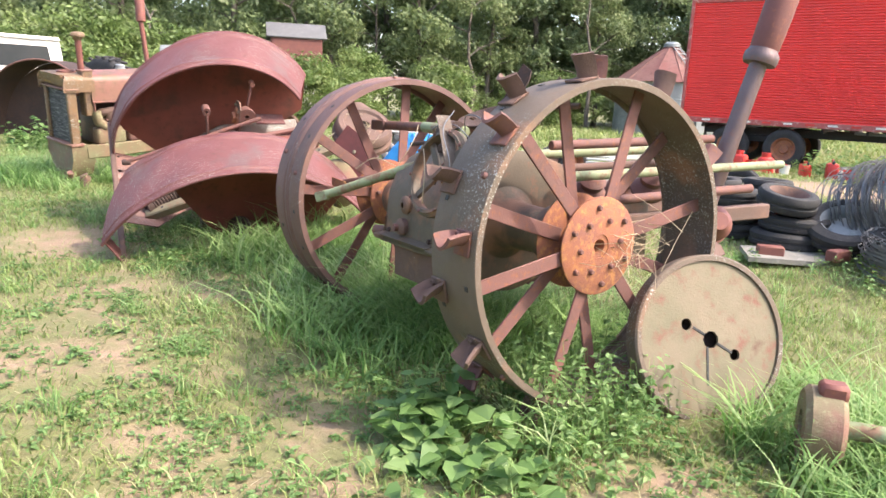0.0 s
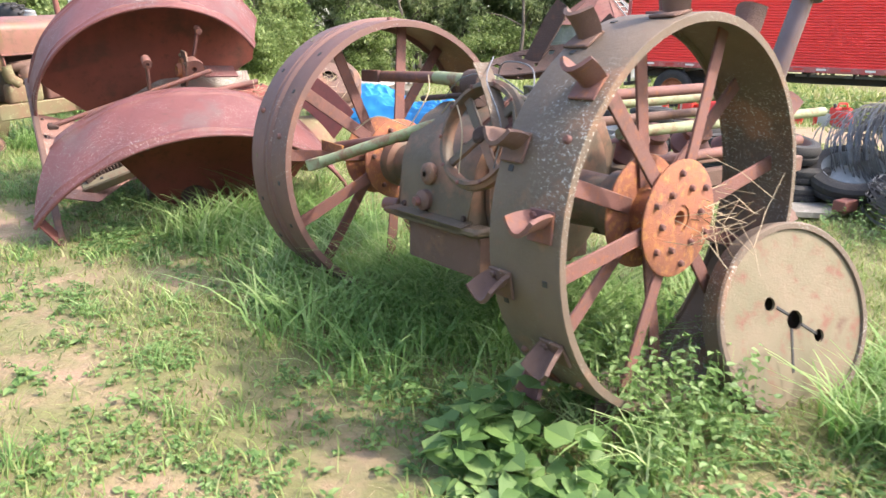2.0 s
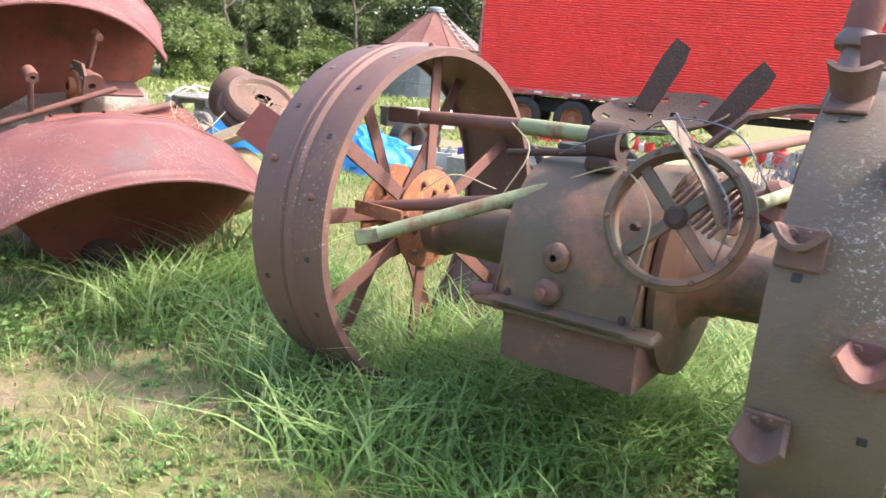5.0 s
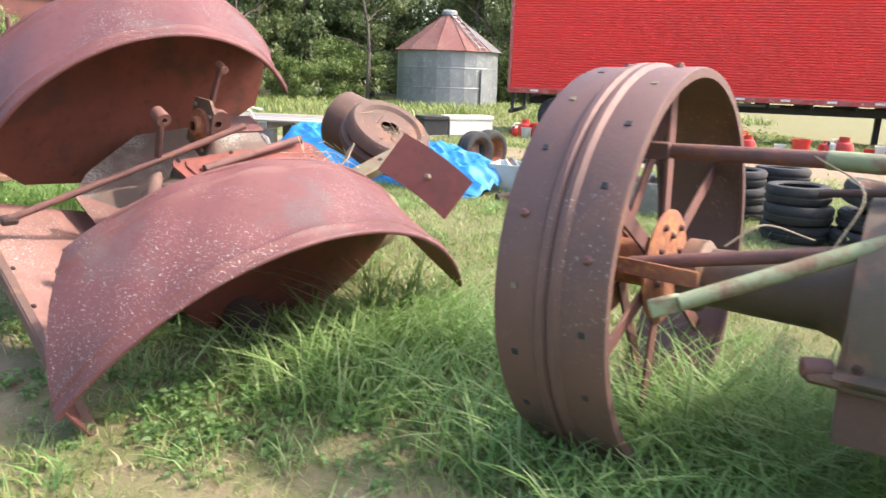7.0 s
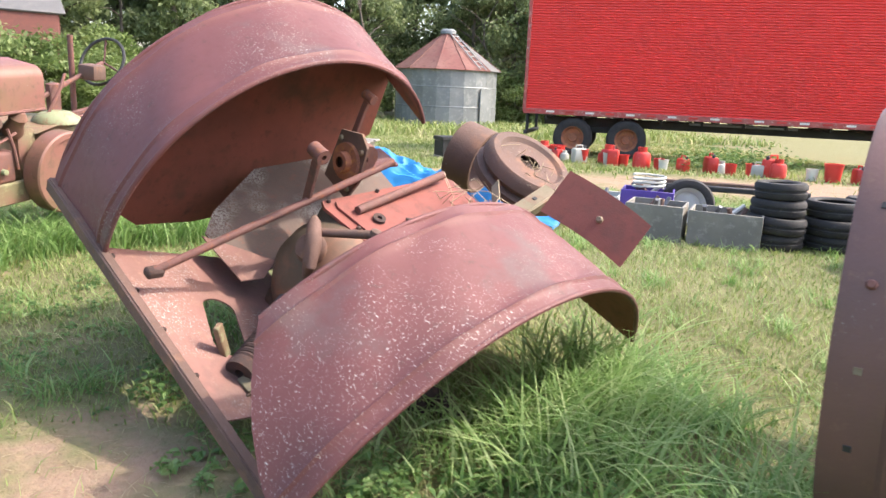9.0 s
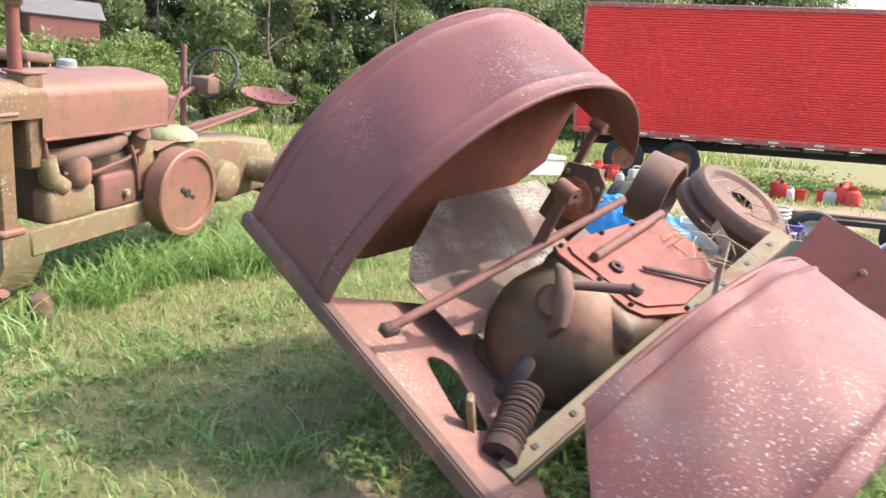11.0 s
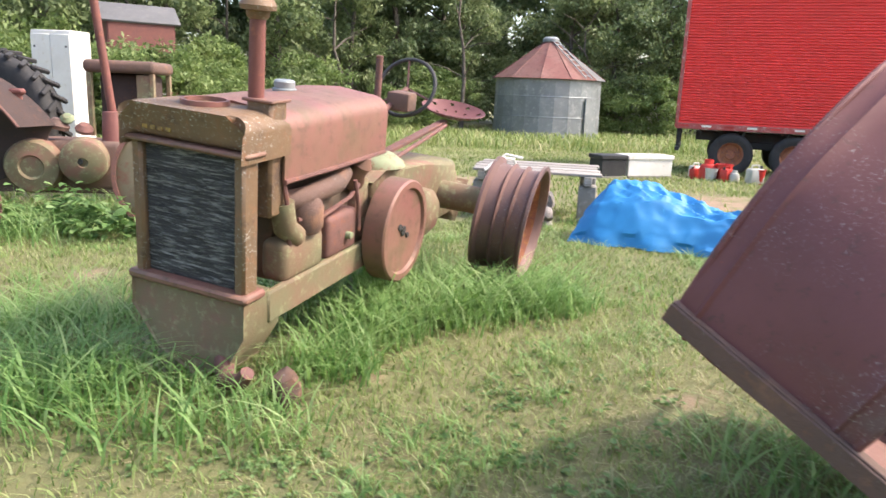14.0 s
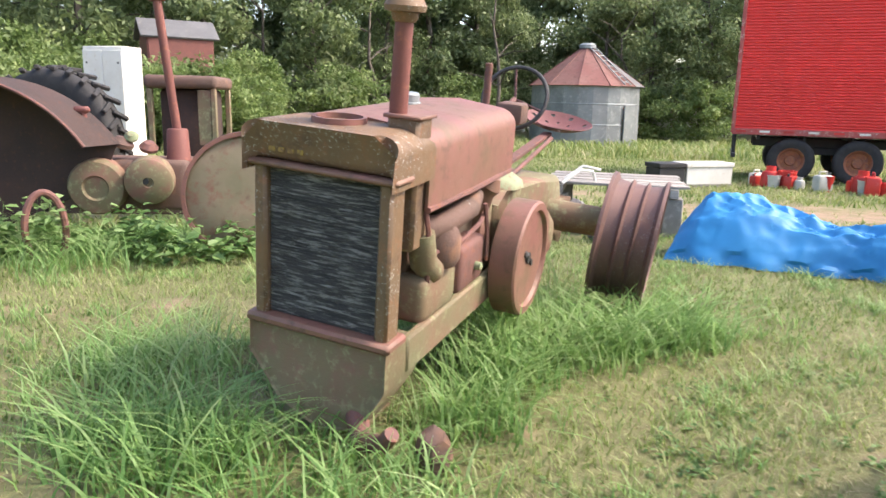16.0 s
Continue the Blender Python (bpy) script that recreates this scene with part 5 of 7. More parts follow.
# ---- trees ----
def leaf_mesh(name, clumps, per, size, material, seed, droop=0.3):
    """A crown: many small leaf blades scattered through clumps (centre, radii)."""
    rng = np.random.default_rng(seed)
    V, F = [], []
    for (c, rad), k in zip(clumps, per):
        d = rng.normal(size=(k, 3))
        d /= np.linalg.norm(d, axis=1)[:, None]
        rr = rng.random(k) ** 0.45
        p = np.array(c) + d * np.array(rad) * rr[:, None]
        ax = rng.normal(size=(k, 3)) + d * 0.4
        ax[:, 2] -= droop
        ax /= np.linalg.norm(ax, axis=1)[:, None]
        sd = np.cross(ax, rng.normal(size=(k, 3)) + np.array((0, 0, 0.6)))
        sd /= np.linalg.norm(sd, axis=1)[:, None] + 1e-9
        s = size * (0.6 + 0.8 * rng.random(k))[:, None]
        V.append(np.stack([p - ax * s, p + sd * s * 0.45, p + ax * s, p - sd * s * 0.45], axis=1).reshape(-1, 3))
    V = np.concatenate(V)
    n = len(V) // 4
    me = bpy.data.meshes.new(name)
    me.vertices.add(len(V))
    me.vertices.foreach_set("co", V.ravel())
    me.loops.add(4 * n)
    me.loops.foreach_set("vertex_index", np.arange(4 * n))
    me.polygons.add(n)
    me.polygons.foreach_set("loop_start", np.arange(n) * 4)
    me.polygons.foreach_set("loop_total", np.full(n, 4))
    me.update()
    me.materials.append(material)
    return me


def make_tree(name, H, spread, seed, material, leaf=0.11, n=9000, low=0.2, label="", m=None):
    rng = random.Random(seed)
    t = thing(name, m or pose(0, 0, 0), label, "tree", "trees of the wood")
    bend = [(0.05 * H * rng.uniform(-1, 1) * (k / 6) ** 1.3, 0.05 * H * rng.uniform(-1, 1) * (k / 6) ** 1.3, H * 0.93 * k / 6 - 0.3) for k in range(7)]
    bm = sweep(bend, [H * 0.019 * (1.15 - 0.16 * k) for k in range(7)], 9)
    clumps, per = [], []
    nb = 15
    for k in range(nb):
        f = low + (0.95 - low) * (k / (nb - 1))
        i = min(5, int(f * 6))
        base = Vector(bend[i]).lerp(Vector(bend[i + 1]), f * 6 - i)
        a = k * 2.4 + rng.uniform(-0.5, 0.5)
        ln = spread * (1.05 - 0.75 * abs(f - 0.45) ** 1.0) * rng.uniform(0.55, 1.1)
        tip = base + Vector((ln * math.cos(a), ln * math.sin(a), ln * rng.uniform(0.1, 0.6)))
        mid = base.lerp(tip, 0.5) + Vector((0, 0, 0.12 * ln))
        bm = sweep([base, mid, tip], [H * 0.006, H * 0.004, H * 0.0015], 6, bm)
        for j in range(3):
            q = base.lerp(tip, 0.45 + 0.3 * j) + Vector((rng.uniform(-1, 1), rng.uniform(-1, 1), rng.uniform(-0.5, 0.7))) * spread * 0.2
            s = spread * rng.uniform(0.2, 0.42)
            clumps.append((tuple(q), (s, s, s * rng.uniform(0.6, 0.9))))
            per.append(int(n / (nb * 3)))
    part("trunk", bm, M_BARK, t)
    cr = new("crown", leaf_mesh("crown", clumps, per, leaf, material, seed))
    cr.parent = t
    return t


TL = "leafy green broadleaf tree at the edge of a wood"
T1 = make_tree("broadleaf_tree", 9.5, 3.2, 11, M_LEAF, 0.13, 11000, 0.12, TL, pose(9.6, 45.0, -0.6))
T2 = make_tree("broadleaf_tree", 13.0, 3.6, 23, M_LEAF_DK, 0.17, 11000, 0.12, TL, pose(-3.0, 47.0, -0.6))
T3 = make_tree("broadleaf_tree", 11.0, 3.0, 37, M_LEAF, 0.14, 10000, 0.1, TL, pose(-9.0, 40.0, -0.6))
T4 = make_tree("bush", 4.0, 2.3, 51, M_LEAF_LT, 0.11, 9000, 0.05, "dense green bush at the edge of a wood", pose(-17.5, 34.5, -0.5))
rt = random.Random(5)
spots = []
for k in range(17):
    spots.append((-42 + 4.6 * k + rt.uniform(-1, 1), 50 + rt.uniform(-2, 5) - 0.012 * (k - 8) ** 2, T2, rt.uniform(0.85, 1.25)))
for k in range(15):
    spots.append((-46 + 5.6 * k + rt.uniform(-1, 1), 57 + rt.uniform(-2, 3), (T2, T3, T1)[k % 3], rt.uniform(1.2, 1.7)))
for x, y, s in ((-13.5, 38, 1.0), (-18, 36, 1.1), (-23, 34, 1.1), (-28, 31, 1.2), (-32, 26, 1.2), (-36, 20, 1.3), (-5.5, 44, 0.9), (1.0, 47, 0.8)):
    spots.append((x, y, T3, s))
for x, y, s in ((12.2, 43.5, 0.85), (7.4, 47, 1.0), (15.5, 44, 1.1), (-6.2, 45.5, 0.7)):
    spots.append((x, y, T1, s))
for x, y, s in ((-18.5, 31, 1.0), (-21, 29, 1.2), (-11, 35.5, 0.9), (-25, 26.5, 1.1), (-7.5, 38.5, 0.8), (8.6, 42.8, 0.7), (-29, 22, 1.2), (11, 41.5, 0.8), (-16, 27.5, 0.7), (-1.0, 44.0, 0.9), (-3.5, 42.5, 0.6), (-11.7, 29.2, 0.8), (-12.9, 30.0, 0.75), (-10.4, 30.5, 0.7), (-14.3, 29.5, 0.8)):
    spots.append((x, y, T4, s))
for x, y, src, s in spots:
    o = copy_thing(src, pose(x, y, lie(x, y) - 0.05, 0, 0, rt.uniform(0, 360)) @ Matrix.Diagonal((s, s, s * rt.uniform(0.9, 1.1), 1)))
# the wood goes on round the yard, behind the camera too
for k in range(30):
    a = radians(185 + 6.0 * k + rt.uniform(-2, 2))
    x, y = 4 + 48 * math.cos(a), 8 + 48 * math.sin(a)
    copy_thing(T2 if k % 2 else T3, pose(x, y, -0.2, 0, 0, rt.uniform(0, 360)) @ Matrix.Scale(rt.uniform(0.9, 1.2), 4))


# slender bare trunks in front of the wood
def bare_tree(x, y, H, seed):
    rng = random.Random(seed)
    t = thing("bare_tree", pose(x, y, lie(x, y)), "slender half-bare grey tree with dead branches", "tree", "bare trees")
    pts = [(rng.uniform(-0.1, 0.1) * k, rng.uniform(-0.1, 0.1) * k, H * k / 6 - 0.2) for k in range(7)]
    part("trunk", sweep(pts, [0.13 - 0.017 * k for k in range(7)], 8), M_BARK, t)
    for k in range(9):
        b0 = Vector(pts[2 + k % 4])
        a = rng.uniform(0, 6.28)
        ln = rng.uniform(1.0, 2.4)
        e = b0 + Vector((ln * math.cos(a), ln * math.sin(a), ln * rng.uniform(0.1, 0.8)))
        part("branch", sweep([b0, b0.lerp(e, 0.5) + Vector((0, 0, 0.15)), e], [0.04, 0.028, 0.01], 5), M_BARK, t)


for k, (x, y, h) in enumerate(((-6.0, 41.0, 8), (-11.0, 38.5, 7), (0.5, 43.0, 9), (-14.5, 36.0, 7), (-20.0, 31.5, 7), (7.6, 43.5, 7))):
    bare_tree(x, y, h, 200 + k)


# ---- grass ----
def blades(name, xs, ys, hs, material, wid, lean, seed, label, segs=2):
    """Bent grass blades at the given places: each one a tapered strip of two or three quads."""
    rng = np.random.default_rng(seed)
    n = len(xs)
    zs = np.array([lie(x, y) for x, y in zip(xs, ys)]) - 0.01
    base = np.stack([xs, ys, zs], axis=1)
    a = rng.random(n) * 2 * np.pi
    d = np.stack([np.cos(a), np.sin(a), np.zeros(n)], axis=1)
    sd = np.stack([-np.sin(a + rng.normal(size=n) * 0.5), np.cos(a), np.zeros(n)], axis=1)
    ln = (lean * (0.4 + rng.random(n)) * hs)[:, None]
    w = (wid * (0.6 + 0.8 * rng.random(n)))[:, None]
    up = np.array((0, 0, 1.0)) * hs[:, None]
    rows = []
    fr = {1: [0, 0.55], 2: [0, 0.45, 0.8], 3: [0, 0.3, 0.6, 0.85]}[segs]
    for f in fr:
        c = base + up * (f - 0.28 * f ** 3) + d * ln * f ** 2
        rows += [c - sd * w * (1 - 0.75 * f), c + sd * w * (1 - 0.75 * f)]
    rows.append(base + up * 0.74 + d * ln)
    k = len(rows)
    V = np.stack(rows, axis=1).reshape(-1, 3)
    off = np.arange(n)[:, None] * k
    quads = [off + np.array((2 * j, 2 * j + 1, 2 * j + 3, 2 * j + 2)) for j in range(len(fr) - 1)]
    Q = np.concatenate(quads, axis=1).reshape(n, -1)
    T = off + np.array((k - 3, k - 2, k - 1))
    loops = np.concatenate([Q, T], axis=1).ravel()
    per = [4] * (len(fr) - 1) + [3]
    tot = np.tile(per, n)
    st = np.concatenate([[0], np.cumsum(tot)[:-1]])
    me = bpy.data.meshes.new(name)
    me.vertices.add(len(V))
    me.vertices.foreach_set("co", V.ravel())
    me.loops.add(len(loops))
    me.loops.foreach_set("vertex_index", loops)
    me.polygons.add(len(tot))
    me.polygons.foreach_set("loop_start", st)
    me.polygons.foreach_set("loop_total", tot)
    me.update()
    me.materials.append(material)
    return tagged(new(name, me), label, "grass", kind="stuff")


def field(x0, x1, y0, y1, count, keep, seed):
    rng = np.random.default_rng(seed)
    x, y = rng.uniform(x0, x1, count), rng.uniform(y0, y1, count)
    k = np.array([rng.random() < keep(a, b) for a, b in zip(x, y)])
    return x[k], y[k]


def lawn(x, y):
    n1 = 0.5 + 0.5 * noise.noise((x * 1.1, y * 1.1, 1.0)) + 0.35 * noise.noise((x * 4, y * 4, 5.0))
    return max(0.03, min(1, 0.35 + 0.75 * n1 - 2.2 * max(0, bare(x, y) - 0.08)))


rg = np.random.default_rng(3)
x, y = field(-9.5, 3.8, 1.0, 12.0, 430000, lawn, 41)
blades("lawn_grass", x, y, 0.03 + 0.075 * rg.random(len(x)) ** 1.7, M_GRASS, 0.0038, 0.95, 42, "short patchy lawn grass, yellowing in places", 1)
x, y = field(-16, 9, -6.0, 1.0, 45000, lawn, 141)
x2, y2 = field(-20, -9.5, 1.0, 12.0, 30000, lawn, 142)
x3, y3 = field(3.8, 12, 1.0, 12.0, 30000, lawn, 143)
x, y = np.concatenate([x, x2, x3]), np.concatenate([y, y2, y3])
blades("yard_grass", x, y, 0.05 + 0.07 * rg.random(len(x)), M_GRASS, 0.009, 0.9, 144, "short lawn grass in the rest of the yard", 1)
x, y = field(-14, 12, 12.0, 30.0, 110000, lawn, 43)
blades("far_lawn_grass", x, y, 0.07 + 0.08 * rg.random(len(x)), M_GRASS, 0.011, 0.8, 44, "lawn grass further off, by the trailer and bin", 1)
# knots of longer lawn grass
rk = np.random.default_rng(77)
kx, ky = field(-9.5, 3.8, 1.2, 12.5, 1500, lawn, 47)
kn = rk.integers(14, 46, len(kx))
cx, cy = np.repeat(kx, kn), np.repeat(ky, kn)
cx, cy = cx + rk.normal(size=len(cx)) * 0.045, cy + rk.normal(size=len(cy)) * 0.045
blades("lawn_knots", cx, cy, 0.05 + 0.1 * rk.random(len(cx)), M_LONG, 0.004, 1.0, 48, "knots of longer bright green grass in the lawn", 2)
x, y = field(-9.0, 3.5, 1.0, 9.5, 110000, lambda a, b: 0.3 + 0.5 * noise.noise((a * 1.7, b * 1.7, 9.0)) + 0.5 * bare(a, b), 49)
blades("dead_grass", x, y, 0.012 + 0.02 * rg.random(len(x)), M_DRY, 0.0028, 3.5, 50, "dry straw-coloured dead grass lying in the lawn", 1)
# tall tufts: x, y, radius, blades, height
TUFT = [(-0.6, 4.3, 0.4, 1100, 0.38), (-0.3, 3.95, 0.3, 500, 0.28), (-0.75, 4.6, 0.4, 900, 0.4), (-0.1, 4.2, 0.4, 700, 0.35), (-2.0, 5.0, 0.35, 600, 0.3), (-1.7, 5.6, 0.35, 700, 0.34), (-0.85, 3.6, 0.25, 260, 0.2), (-1.2, 4.0, 0.35, 700, 0.26), (-0.8, 4.2, 0.4, 800, 0.28), (-0.5, 3.8, 0.3, 500, 0.24), (0.1, 3.1, 0.3, 300, 0.2), (-1.4, 4.6, 0.4, 700, 0.25), (-1.9, 5.3, 0.4, 900, 0.24), (-1.4, 5.5, 0.4, 700, 0.25),
        (-2.3, 5.2, 0.35, 600, 0.2), (-5.7, 7.15, 0.4, 420, 0.2), (-5.25, 7.05, 0.3, 300, 0.18), (-6.15, 7.35, 0.4, 800, 0.26), (-4.95, 7.55, 0.25, 500, 0.24), (-4.75, 8.1, 0.3, 800, 0.3), (-4.3, 8.4, 0.35, 900, 0.3), (-3.9, 8.6, 0.35, 900, 0.3),
        (-3.55, 8.7, 0.3, 600, 0.25), (-4.5, 9.0, 0.5, 900, 0.3), (-6.4, 8.2, 0.4, 700, 0.25), (0.3, 4.0, 0.5, 900, 0.25), (0.6, 4.6, 0.6, 800, 0.25), (-0.2, 4.6, 0.5, 900, 0.25), (1.35, 3.7, 0.3, 500, 0.2), (1.5, 3.2, 0.35, 900, 0.28), (1.45, 2.7, 0.35, 800, 0.24), (1.15, 2.75, 0.25, 400, 0.2), (1.0, 3.25, 0.2, 300, 0.24),
        (-7.8, 10.6, 0.6, 700, 0.3), (-7.2, 11.5, 0.6, 700, 0.3), (-2.6, 6.0, 0.4, 500, 0.2), (-3.2, 6.6, 0.4, 400, 0.2), (-8.5, 11.2, 0.8, 800, 0.3), (-5.4, 8.6, 0.5, 700, 0.25)]


def tufts(seed):
    rng = np.random.default_rng(seed)
    X, Y, H = [], [], []
    for tx, ty, r, n, h in TUFT:
        n = int(n * 0.7)
        a, d = rng.random(n) * 6.283, r * np.sqrt(rng.random(n)) * (0.6 + 0.6 * rng.random(n))
        X.append(tx + d * np.cos(a))
        Y.append(ty + d * np.sin(a))
        H.append(h * (0.35 + 1.15 * rng.random(n) ** 1.4))
    return np.concatenate(X), np.concatenate(Y), np.concatenate(H)


X, Y, Hh = tufts(61)
blades("tall_grass", X, Y, Hh, M_LONG, 0.0062, 1.05, 62, "tall green grass tufts round the rusting machines", 3)
x, y = field(-26, 16, 28.0, 44.0, 26000, lambda a, b: 0.55 + 0.4 * noise.noise((a * 0.3, b * 0.3, 2)), 45)
blades("meadow_grass", x, y, 0.25 + 0.3 * rg.random(len(x)), M_GRASS, 0.03, 0.6, 46, "rough meadow grass in front of the wood")


# ---- weeds, vines, straw ----
def leaf_cluster(name, places, size, per, material, seed, label, lobed=False, stem=True):
    """Broad leaves on short stalks: each leaf two folded halves."""
    rng = np.random.default_rng(seed)
    V, F = [], []
    for px, py, r, n, h in places:
        for _ in range(n):
            a, d = rng.random() * 6.283, r * math.sqrt(rng.random())
            bx, by = px + d * math.cos(a), py + d * math.sin(a)
            hh = h * (0.35 + 0.65 * rng.random()) * (1 - 0.5 * (d / r) ** 2)
            b0 = Vector((bx, by, lie(bx, by)))
            top = b0 + Vector((rng.normal() * 0.12 * h, rng.normal() * 0.12 * h, hh))
            if stem:
                i = len(V)
                w = Vector((0.0016, 0.0012, 0))
                V += [b0 - w, b0 + w, top + w * 0.5, top - w * 0.5]
                F.append((i, i + 1, i + 2, i + 3))
            for k in range(per):
                q = b0.lerp(top, 1 - 0.75 * k / max(1, per))
                t = rng.random() * 6.283
                dr = Vector((math.cos(t), math.sin(t), rng.uniform(-0.5, 0.35))).normalized()
                sd = dr.cross(Vector((rng.normal() * 0.3, rng.normal() * 0.3, 1))).normalized()
                up = sd.cross(dr)
                s = size * rng.uniform(0.6, 1.3)
                i = len(V)
                q = q + dr * s * 0.25
                wd = 0.55 if lobed else 0.33
                V += [q, q + dr * s * 0.2 + sd * s * wd + up * s * 0.1, q + dr * s * 0.62 + sd * s * wd * (0.85 if lobed else 0.75) + up * s * 0.08, q + dr * s - up * s * 0.12, q + dr * s * 0.62 - sd * s * wd * (0.85 if lobed else 0.75) + up * s * 0.08, q + dr * s * 0.2 - sd * s * wd + up * s * 0.1]
                F += [(i, i + 1, i + 2, i + 3), (i, i + 3, i + 4, i + 5)]
    me = bpy.data.meshes.new(name)
    me.from_pydata([tuple(v) for v in V], [], F)
    me.materials.append(material)
    return tagged(new(name, me), label, "weeds", kind="stuff")


leaf_cluster("wild_vine", [(-0.3, 2.88, 0.22, 15, 0.2), (-0.1, 2.82, 0.2, 14, 0.2), (-0.42, 3.02, 0.15, 10, 0.32), (-0.02, 2.66, 0.18, 8, 0.12), (-0.3, 2.66, 0.2, 9, 0.12), (-0.36, 3.14, 0.1, 7, 0.42)], 0.085, 4, M_WEED, 71, "bright green vine leaves at the foot of a steel wheel", True)
leaf_cluster("leafy_weeds", [(0.25, 3.12, 0.25, 60, 0.42), (0.1, 3.3, 0.22, 50, 0.52), (0.45, 3.3, 0.2, 50, 0.36), (0.5, 3.15, 0.15, 26, 0.2), (1.0, 2.85, 0.25, 30, 0.04), (1.3, 3.1, 0.25, 40, 0.12), (0.25, 2.85, 0.25, 50, 0.16), (-2.6, 4.85, 0.25, 60, 0.1), (-2.3, 4.75, 0.25, 50, 0.1),
                             (-2.0, 4.95, 0.3, 60, 0.12), (-2.75, 5.05, 0.2, 40, 0.1), (-3.0, 5.6, 0.3, 60, 0.12), (-3.4, 5.9, 0.3, 60, 0.1), (-3.2, 5.2, 0.22, 40, 0.1), (-0.55, 3.2, 0.3, 50, 0.14), (-0.1, 3.6, 0.3, 40, 0.2), (1.6, 3.5, 0.4, 50, 0.2), (0.4, 3.7, 0.4, 70, 0.35),
                             (2.2, 6.0, 0.35, 40, 0.3), (1.4, 6.3, 0.25, 24, 0.35), (-0.9, 3.6, 0.3, 40, 0.08), (-1.5, 4.2, 0.3, 40, 0.08), (-2.4, 3.6, 0.7, 40, 0.03), (-1.6, 3.0, 0.7, 40, 0.03), (-0.6, 2.3, 0.6, 50, 0.04), (0.6, 2.4, 0.5, 70, 0.07), (-4.6, 6.4, 0.6, 70, 0.05), (-3.8, 7.0, 0.6, 60, 0.05)], 0.035, 5, M_WEED, 72, "small-leaved green weeds on the turf and round the machines")
rc = random.Random(91)
cover = []
for k in range(150):
    x, y = rc.uniform(-4.4, 1.7), rc.uniform(1.7, 5.0)
    if y < 5.2 - 0.2 * abs(x + 1) and y > 1.0 - 0.75 * x - 0.2:
        cover.append((x, y, rc.uniform(0.1, 0.3), rc.randint(16, 40), rc.uniform(0.03, 0.06)))
for k in range(60):
    x = rc.uniform(-7.5, -3.0)
    cover.append((x, rc.uniform(5.6, 8.5), rc.uniform(0.1, 0.3), rc.randint(10, 26), rc.uniform(0.03, 0.06)))
leaf_cluster("ground_cover_weeds", cover, 0.022, 4, M_WEED, 74, "small clover-like weeds spread through the turf")
leaf_cluster("tall_weeds", [(-8.15, 10.9, 0.35, 40, 0.55), (-7.5, 11.1, 0.3, 34, 0.5), (-7.05, 10.8, 0.35, 34, 0.45), (-8.6, 10.6, 0.4, 40, 0.6), (-0.9, 9.8, 0.2, 14, 0.3), (5.8, 17.0, 1.2, 70, 0.7), (7.4, 18.0, 1.2, 60, 0.7), (-6.5, 11.0, 0.3, 24, 0.4)], 0.1, 7, M_WEED, 73, "tall leafy weeds growing round an old tractor")


def straw(name, m, n, r, label, seed, thick=0.0022, length=0.3):
    rng = random.Random(seed)
    bm = None
    for _ in range(n):
        p = Vector((rng.gauss(0, r), rng.gauss(0, r), rng.gauss(0, r * 0.5)))
        d = Vector((rng.uniform(-1, 1), rng.uniform(-1, 1), rng.uniform(-0.5, 0.5))).normalized() * length * rng.uniform(0.4, 1)
        k = Vector((rng.uniform(-1, 1), rng.uniform(-1, 1), rng.uniform(-1, 1))) * 0.04
        bm = sweep([p - d / 2, p + k, p + d / 2], thick, 3, bm)
    ob = new(name, finish(name, bm, M_STRAW, 0))
    ob.matrix_basis = m
    return tagged(ob, label, "straw", kind="stuff")


straw("dry_vine_stalks", pose(0.36, 3.48, 0.64, 20, 0, -44), 40, 0.075, "tangle of dry pale vine stalks in a wheel hub", 81, 0.0015, 0.34)
straw("pulley_straw", BM @ pose(0.93, 2.0, 0.5), 50, 0.07, "dry straw nest on a rusty pulley", 82, 0.002, 0.22)
straw("transmission_straw", BM @ pose(1.0, 1.5, 0.4), 36, 0.08, "dry straw tangle on a transmission", 83, 0.002, 0.26)


# ---- yard clutter ----
def rock(name, x, y, z, s, seed, group="stones by the pallet"):
    b = bmesh.new()
    bmesh.ops.create_icosphere(b, subdivisions=2, radius=1)
    for v in b.verts:
        v.co *= 1 + 0.3 * noise.noise(v.co * 1.3 + Vector((seed, 0, 0))) + 0.1 * noise.noise(v.co * 4 + Vector((seed, 3, 0)))
    bmesh.ops.scale(b, vec=(s, s * 0.8, s * 0.65), verts=b.verts)
    ob = new(name, finish(name, b, M_ROCK, 30))
    ob.matrix_basis = pose(x, y, z, seed * 20, seed * 31, seed * 47)
    return tagged(ob, "grey-brown field stone lying in the grass", "stone", group)


rr = random.Random(9)
for k in range(14):
    rock("field_stone", -3.15 + rr.uniform(-0.3, 0.35), 12.0 + rr.uniform(-0.35, 0.35), 0.03 + 0.13 * (k % 3), rr.uniform(0.08, 0.16), k)
ob = rock("clod", -5.13, 7.24, 0.12, 0.09, 33, "")
ob.data.materials[0] = M_RUST
tagged(ob, "brown earthy stone lying in tall grass", "stone")


